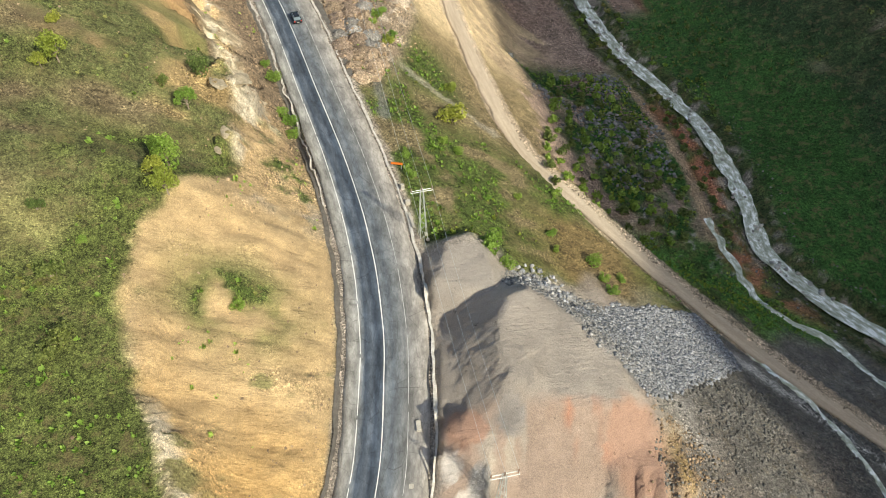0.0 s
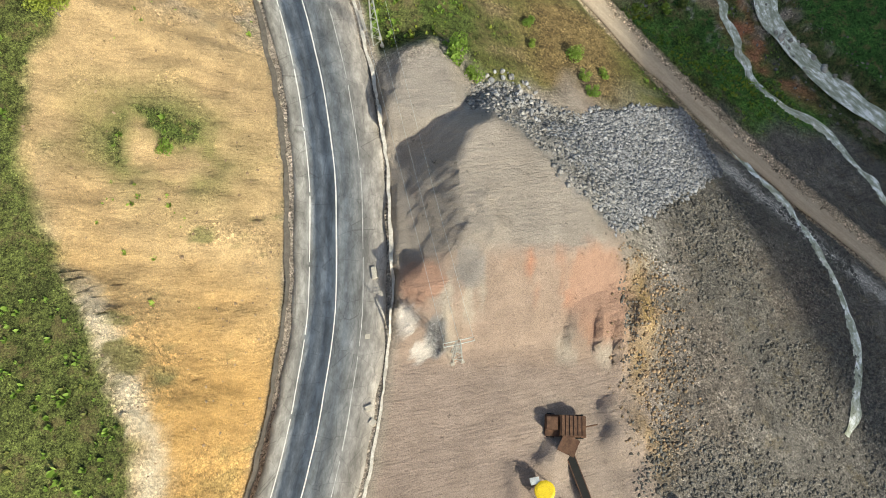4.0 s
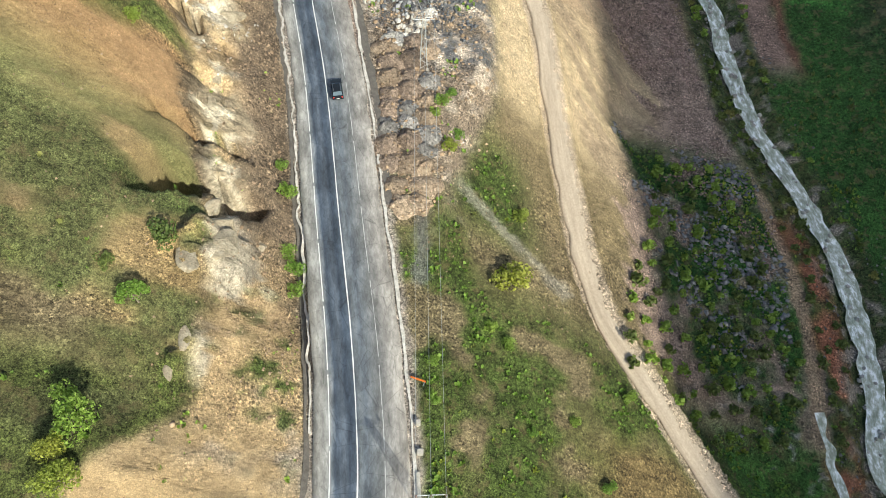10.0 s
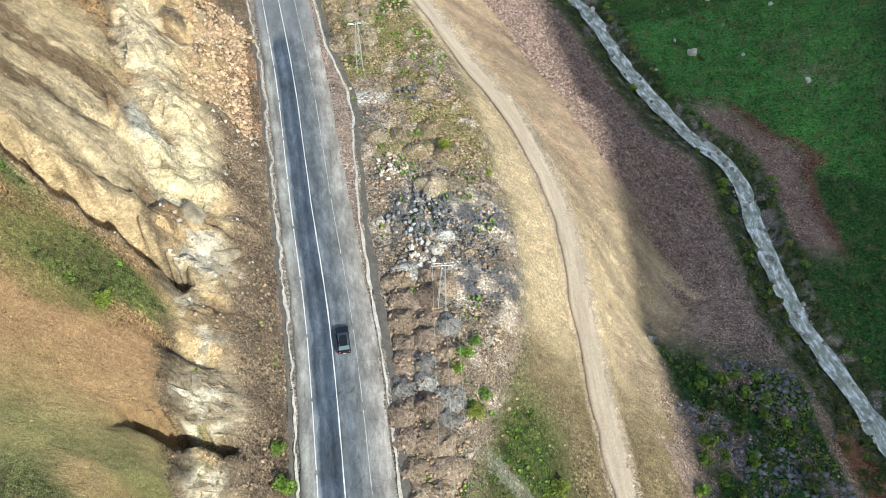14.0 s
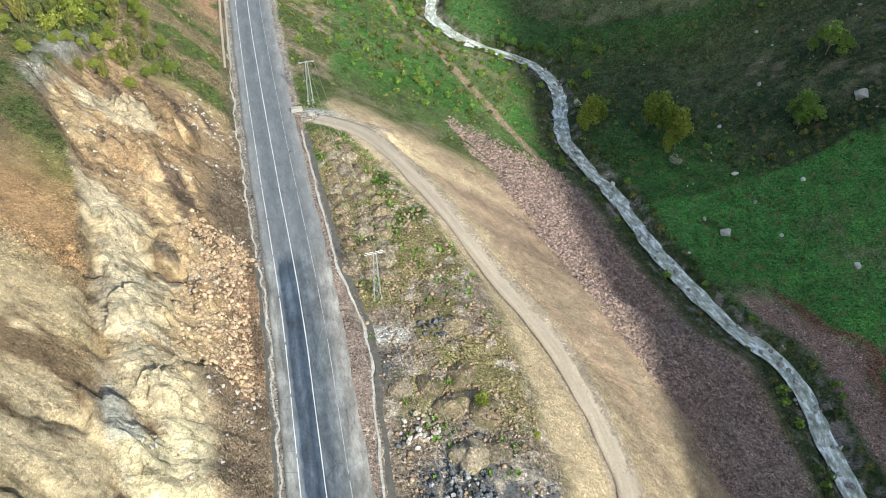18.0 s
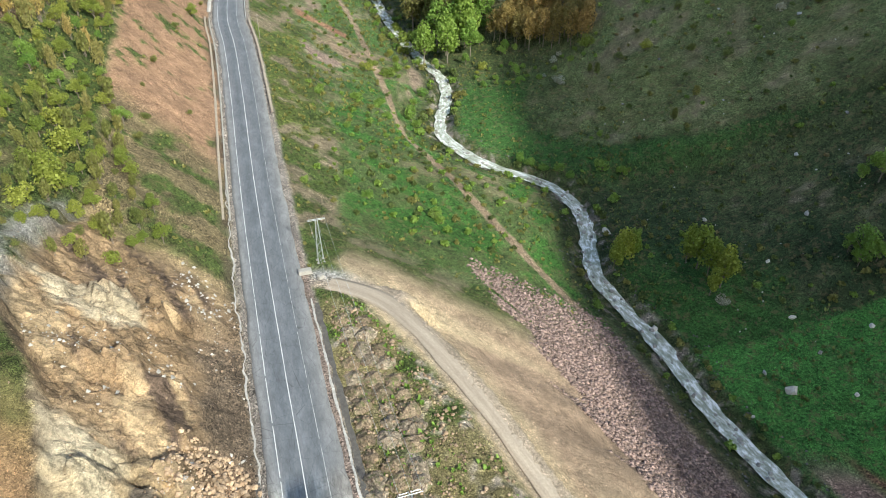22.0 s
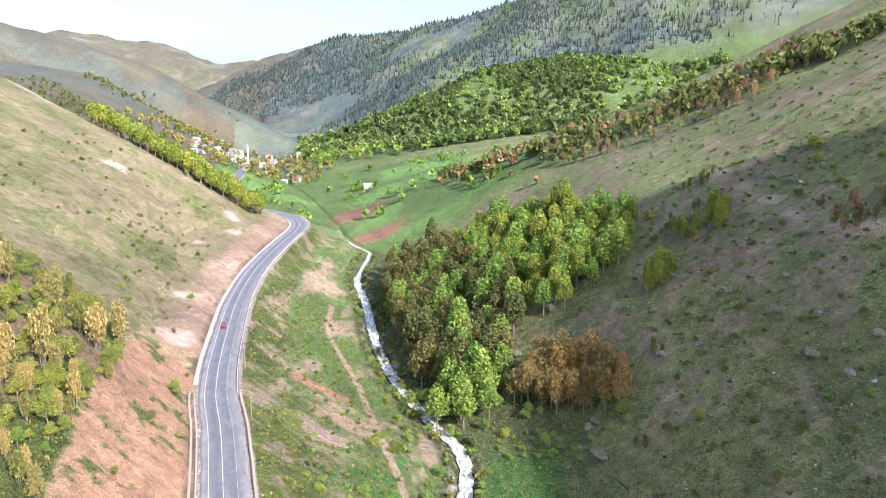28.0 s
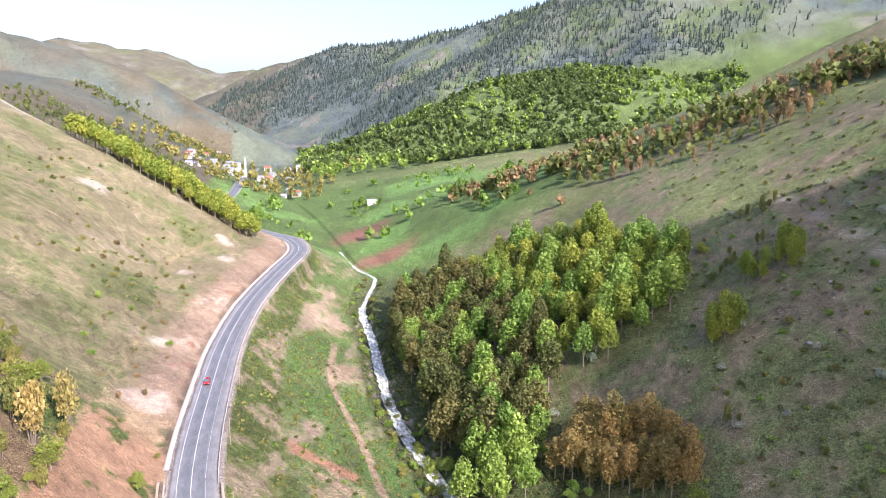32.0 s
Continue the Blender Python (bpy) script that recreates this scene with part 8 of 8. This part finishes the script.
for k, (x, y, s) in enumerate(((31.9, 269.5, 3.4), (66.1, 306.9, 4.5), (68.7, 397, 4.2), (52, 397.9, 2.6), (60, 257, 2.2), (27, 275, 1.2), (40, 280, 1.4), (45, 268, 1.3), (36, 291, 1.6), (52, 286, 1.8), (22, 262, 1.2), (-8, 327, 2.4), (3, 289, 2.2), (20, 330, 1.6), (45, 345, 2.0), (58, 352, 1.7), (28, 372, 1.5), (80, 420, 2.6), (10, 400, 1.6),
                               (25, 460, 2.2), (-5, 520, 3.4), (-10, 528, 2.6), (38, 480, 2.0), (64, 500, 2.2), (90, 480, 2.4), (48, 430, 1.8), (30, 415, 1.4), (-2, 385, 1.3), (70, 340, 2.2), (44, 322, 1.6), (33, 309, 1.5))):
    boulder(x, y, s * (0.8 if y > 330 else 1), M_STONE_GREY if y > 330 else M_STONE_PALE, "grey boulder half sunk in the turf", k)

# angular outcrops that stand out of the cutting
def outcrop(x, y, sx, sy, sz, turn, k, mat=M_STONE_CREAM, label="pale angular limestone outcrop above the road"):
    ob = new("rock_outcrop", LARGE_MESH[k % len(LARGE)][mat])
    ob.matrix_basis = pose(x, y, place(x, y) - 0.1 * sz, 0, 14, turn) @ Matrix.Diagonal((sx, sy, 0.62 * sz, 1))
    tagged(ob, label, "rock", "rock outcrops")


for k, (x, y, sx, sy, sz, turn) in enumerate(((-36.6, 104.2, 6.5, 5.0, 4.4, 20), (-35.2, 100.4, 5.0, 6.0, 3.4, 70), (-38.6, 106.6, 4.0, 3.0, 4.0, 0), (-36.8, 96.8, 3.4, 4.4, 2.6, 40), (-34.6, 88.5, 1.8, 4.4, 2.0, 10), (-35.0, 84.6, 1.5, 2.2, 1.8, 30), (-33.4, 106.8, 2.4, 2.8, 2.0, 80),
                                                 (-53.0, 148.0, 5.0, 4.0, 3.2, 30), (-56.5, 151.0, 4.0, 4.5, 3.0, 60), (-51.8, 144.6, 3.4, 3.0, 2.4, 10), (-44.5, 121.5, 2.0, 3.0, 1.8, 30), (-46.5, 126.0, 2.4, 2.0, 1.8, 50), (-47.5, 131.0, 2.0, 2.6, 2.0, 15))):
    outcrop(x, y, sx, sy, sz, turn, k)

# turf: grass tufts, thickest where the ground is green
def tuft(seed):
    rng = np.random.default_rng(seed)
    V = []
    for _ in range(7):
        a, r = rng.uniform(0, 6.28), rng.uniform(0.0, 0.3)
        c = np.array([r * math.cos(a), r * math.sin(a), 0])
        d = np.array([math.cos(a + 1.2), math.sin(a + 1.2), 0]) * rng.uniform(0.15, 0.3)
        up = np.array([math.cos(a) * 0.3, math.sin(a) * 0.3, rng.uniform(0.35, 0.7)])
        V += [c - d, c + d, c + d * 0.5 + up, c - d * 0.6 + up * 0.85]
    V = np.array(V)
    V[:, 2] += 0.2
    return V, np.arange(len(V)).reshape(-1, 4)


TUFTS = [tuft(700 + k) for k in range(6)]


def turf(n, x0, x1, y0, y1, lo, hi, mat, label, seed, keep=lambda x, y: 1.0):
    x, y = spread(n, x0, x1, y0, y1, lambda x, y: green(x, y) * keep(x, y), seed)
    joined("grass_tufts", TUFTS, x, y, sizes(len(x), lo, hi, seed + 1, 1.6), mat, label, "grass", seed + 2, 0.45)


turf(15000, -95, 0, 0, 250, 0.4, 1.1, L_GREEN, "rough green grass tufts on the upper slope", 900, lambda x, y: step(-0.4, 0.3, fbm(x, y, 6, 420, 3)))
turf(12000, -95, 0, 0, 250, 0.3, 0.9, L_OLIVE, "dry olive grass tufts on the upper slope", 910, lambda x, y: step(0.0, 0.5, fbm(x, y, 9, 421, 3)))
turf(9000, -20, 75, 70, 172, 0.3, 0.9, L_GREEN, "green grass tufts on the roadside slope", 920, lambda x, y: step(-0.4, 0.3, fbm(x, y, 6, 422, 3)))
turf(7000, -20, 75, 70, 172, 0.35, 0.9, L_SPRING, "yellow-green grass tufts on the roadside slope", 930, lambda x, y: step(0.0, 0.5, fbm(x, y, 9, 423, 3)))
turf(9000, -190, 0, 250, 560, 0.4, 1.2, L_OLIVE, "green tufts on the embankment", 940, lambda x, y: step(-0.2, 0.4, fbm(x, y, 8, 424, 3)))
turf(22000, -60, 160, 170, 560, 0.4, 1.3, L_DARK, "dark tussocks over the far hillside", 950, lambda x, y: step(-0.2, 0.5, fbm(x, y, 10, 425, 3)) * (aside(RIVER, x, y) > 5))
turf(9000, -300, -90, 220, 640, 0.5, 1.5, L_OLIVE, "olive tussocks on the hillside above the road", 960)
# grass that has taken hold in the cutting and among the heaps
x, y = spread(5000, -70, 0, 120, 248, lambda x, y: bench(x, y) * step(0.05, 0.4, fbm(x, y, 5, 426, 3) + 0.3 * step(180, 230, y)), 970)
joined("weeds", TUFTS, x, y, sizes(len(x), 0.4, 1.1, 971), L_GREEN, "weeds growing among rubble heaps", "weeds", 972, 0.45)
x, y = spread(3000, -60, -10, 20, 140, lambda x, y: cutting(x, y) * step(0.1, 0.4, fbm(x, y, 8, 427, 3)) * (0.4 + 0.6 * step(-13, -8, aside(ROAD, x, y))), 973)
joined("weeds", TUFTS, x, y, sizes(len(x), 0.3, 0.9, 974), L_GREEN, "weeds on the cut slope and its foot", "weeds", 975, 0.45)

# low scrub
def shrub(seed):
    rng = np.random.default_rng(seed)
    blobs = [(rng.uniform(-0.35, 0.35), rng.uniform(-0.35, 0.35), rng.uniform(0.3, 0.6), rng.uniform(0.2, 0.32), rng.uniform(0.2, 0.3)) for _ in range(7)]
    return leaf_cloud(rng, blobs, 100, 0.2)


SHRUBS = [shrub(750 + k) for k in range(5)]
for leaf, mat, label in (("green", L_GREEN, "leafy green scrub along the stream and banks"), ("dark", L_DARK, "dark green low scrub along stream and hillside"), ("olive", L_OLIVE, "olive scrub scattered over the slopes"), ("rust", L_RUST, "brown leafless scrub scattered over the slopes")):
    rows = np.array([s[1:] for s in SCRUB if s[0] == leaf])
    joined("scrub", SHRUBS, rows[:, 0], rows[:, 1], rows[:, 2], mat, label, "scrub", 770, 0.42)

# ---- far woods, hedges and scrub ----
def clump(seed, tall):
    rng = np.random.default_rng(seed)
    blobs = [(rng.uniform(-0.2, 0.2), rng.uniform(-0.2, 0.2), 0.45 * tall + k * 0.12 * tall, 0.28 - 0.05 * k, 0.22 * tall) for k in range(4)]
    return leaf_cloud(rng, blobs, 24, 0.32)


WOODS = [clump(800 + k, 1.35) for k in range(5)]


def woods(name, n, x0, x1, y0, y1, keep, lo, hi, mat, label, seed):
    x, y = spread(n, x0, x1, y0, y1, keep, seed)
    joined(name, WOODS, x, y, sizes(len(x), lo, hi, seed + 1, 1.0), mat, label, "woods", seed + 2, 0.42)


woods("far_wood", 6500, -480, 330, 1130, 1640, lambda x, y: step(-0.3, -0.05, fbm(x, y, 150, 430, 3) + 0.1) * (aside(RIVER, x, y) > 60), 7, 12, L_DARK, "green wood covering the far spur", 1000)
woods("far_wood", 1800, -480, 330, 1130, 1640, lambda x, y: step(0.0, 0.2, -fbm(x, y, 150, 430, 3)) * (aside(RIVER, x, y) > 60), 7, 12, L_GREEN, "lighter green wood on the far spur", 1010)
# needles paled towards blue-grey, with distance haze in their colour
L_HAZY_CONIFER = leafy("hazy_conifer_needles", (0.085, 0.115, 0.10), (0.135, 0.165, 0.14))


def conifer(seed):
    """A far conifer: two ragged tiers of boughs."""
    rng = np.random.default_rng(seed)
    V, Fc = [], []
    for base, top, r in ((0.1, 0.75, 0.24), (0.45, 1.25, 0.15)):
        k = len(V)
        for i in range(5):
            a = 1.2566 * i + rng.uniform(-0.3, 0.3)
            V.append((r * rng.uniform(0.8, 1.2) * math.cos(a), r * rng.uniform(0.8, 1.2) * math.sin(a), base + rng.uniform(-0.05, 0.05)))
        V.append((0, 0, top))
        Fc += [(k + i, k + (i + 1) % 5, k + 5) for i in range(5)]
    return np.array(V), np.array(Fc)


CONIFERS = [conifer(820 + k) for k in range(4)]
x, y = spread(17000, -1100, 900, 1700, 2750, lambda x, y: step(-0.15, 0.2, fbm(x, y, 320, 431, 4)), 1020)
joined("conifer_wood", CONIFERS, x, y, sizes(len(x), 7, 13, 1021, 1.0), L_HAZY_CONIFER, "dark conifer wood on the mountain side", "woods", 1022, 0.42)
woods("valley_trees", 420, -420, -60, 700, 1050, lambda x, y: step(0.05, 0.2, fbm(x, y, 45, 432, 2)) * (np.abs(aside(RIVER, x, y)) > 6) * (aside(ROAD, x, y) > 8), 4, 9, L_GREEN, "hedges and trees between the valley's fields", 1030)
woods("village_trees", 260, -560, -300, 1010, 1260, lambda x, y: 0.8 + 0 * x, 5, 10, L_OLIVE, "trees among the village houses", 1040)
woods("crest_wood", 1500, -130, 170, 620, 860, lambda x, y: np.exp(-(((y - 800 + 0.72 * (x + 90)) / 26) ** 2)) * step(-0.3, 0.1, fbm(x, y, 30, 435, 3)), 6, 10, L_OLIVE, "olive budding wood along the hill's crest", 1070)
woods("crest_wood", 380, -130, 170, 620, 860, lambda x, y: np.exp(-(((y - 815 + 0.72 * (x + 90)) / 22) ** 2)) * step(0.0, 0.2, fbm(x, y, 30, 436, 3)), 5, 9, L_RUST, "brown leafless wood along the hill's crest", 1080)
woods("ridge_scrub", 900, -120, 320, 640, 960, lambda x, y: step(-0.05, 0.2, fbm(x, y, 90, 433, 3)) * (aside(RIVER, x, y) > 110), 4, 8, L_RUST, "brown and olive scrub along the hill's crest", 1050)
woods("hill_scrub", 3200, -700, -260, 640, 1500, lambda x, y: step(0.0, 0.2, fbm(x, y, 120, 434, 3)) * (aside(ROAD, x, y) < -40), 3, 6, L_DARK, "scrub on the far slopes above the valley road", 1060)
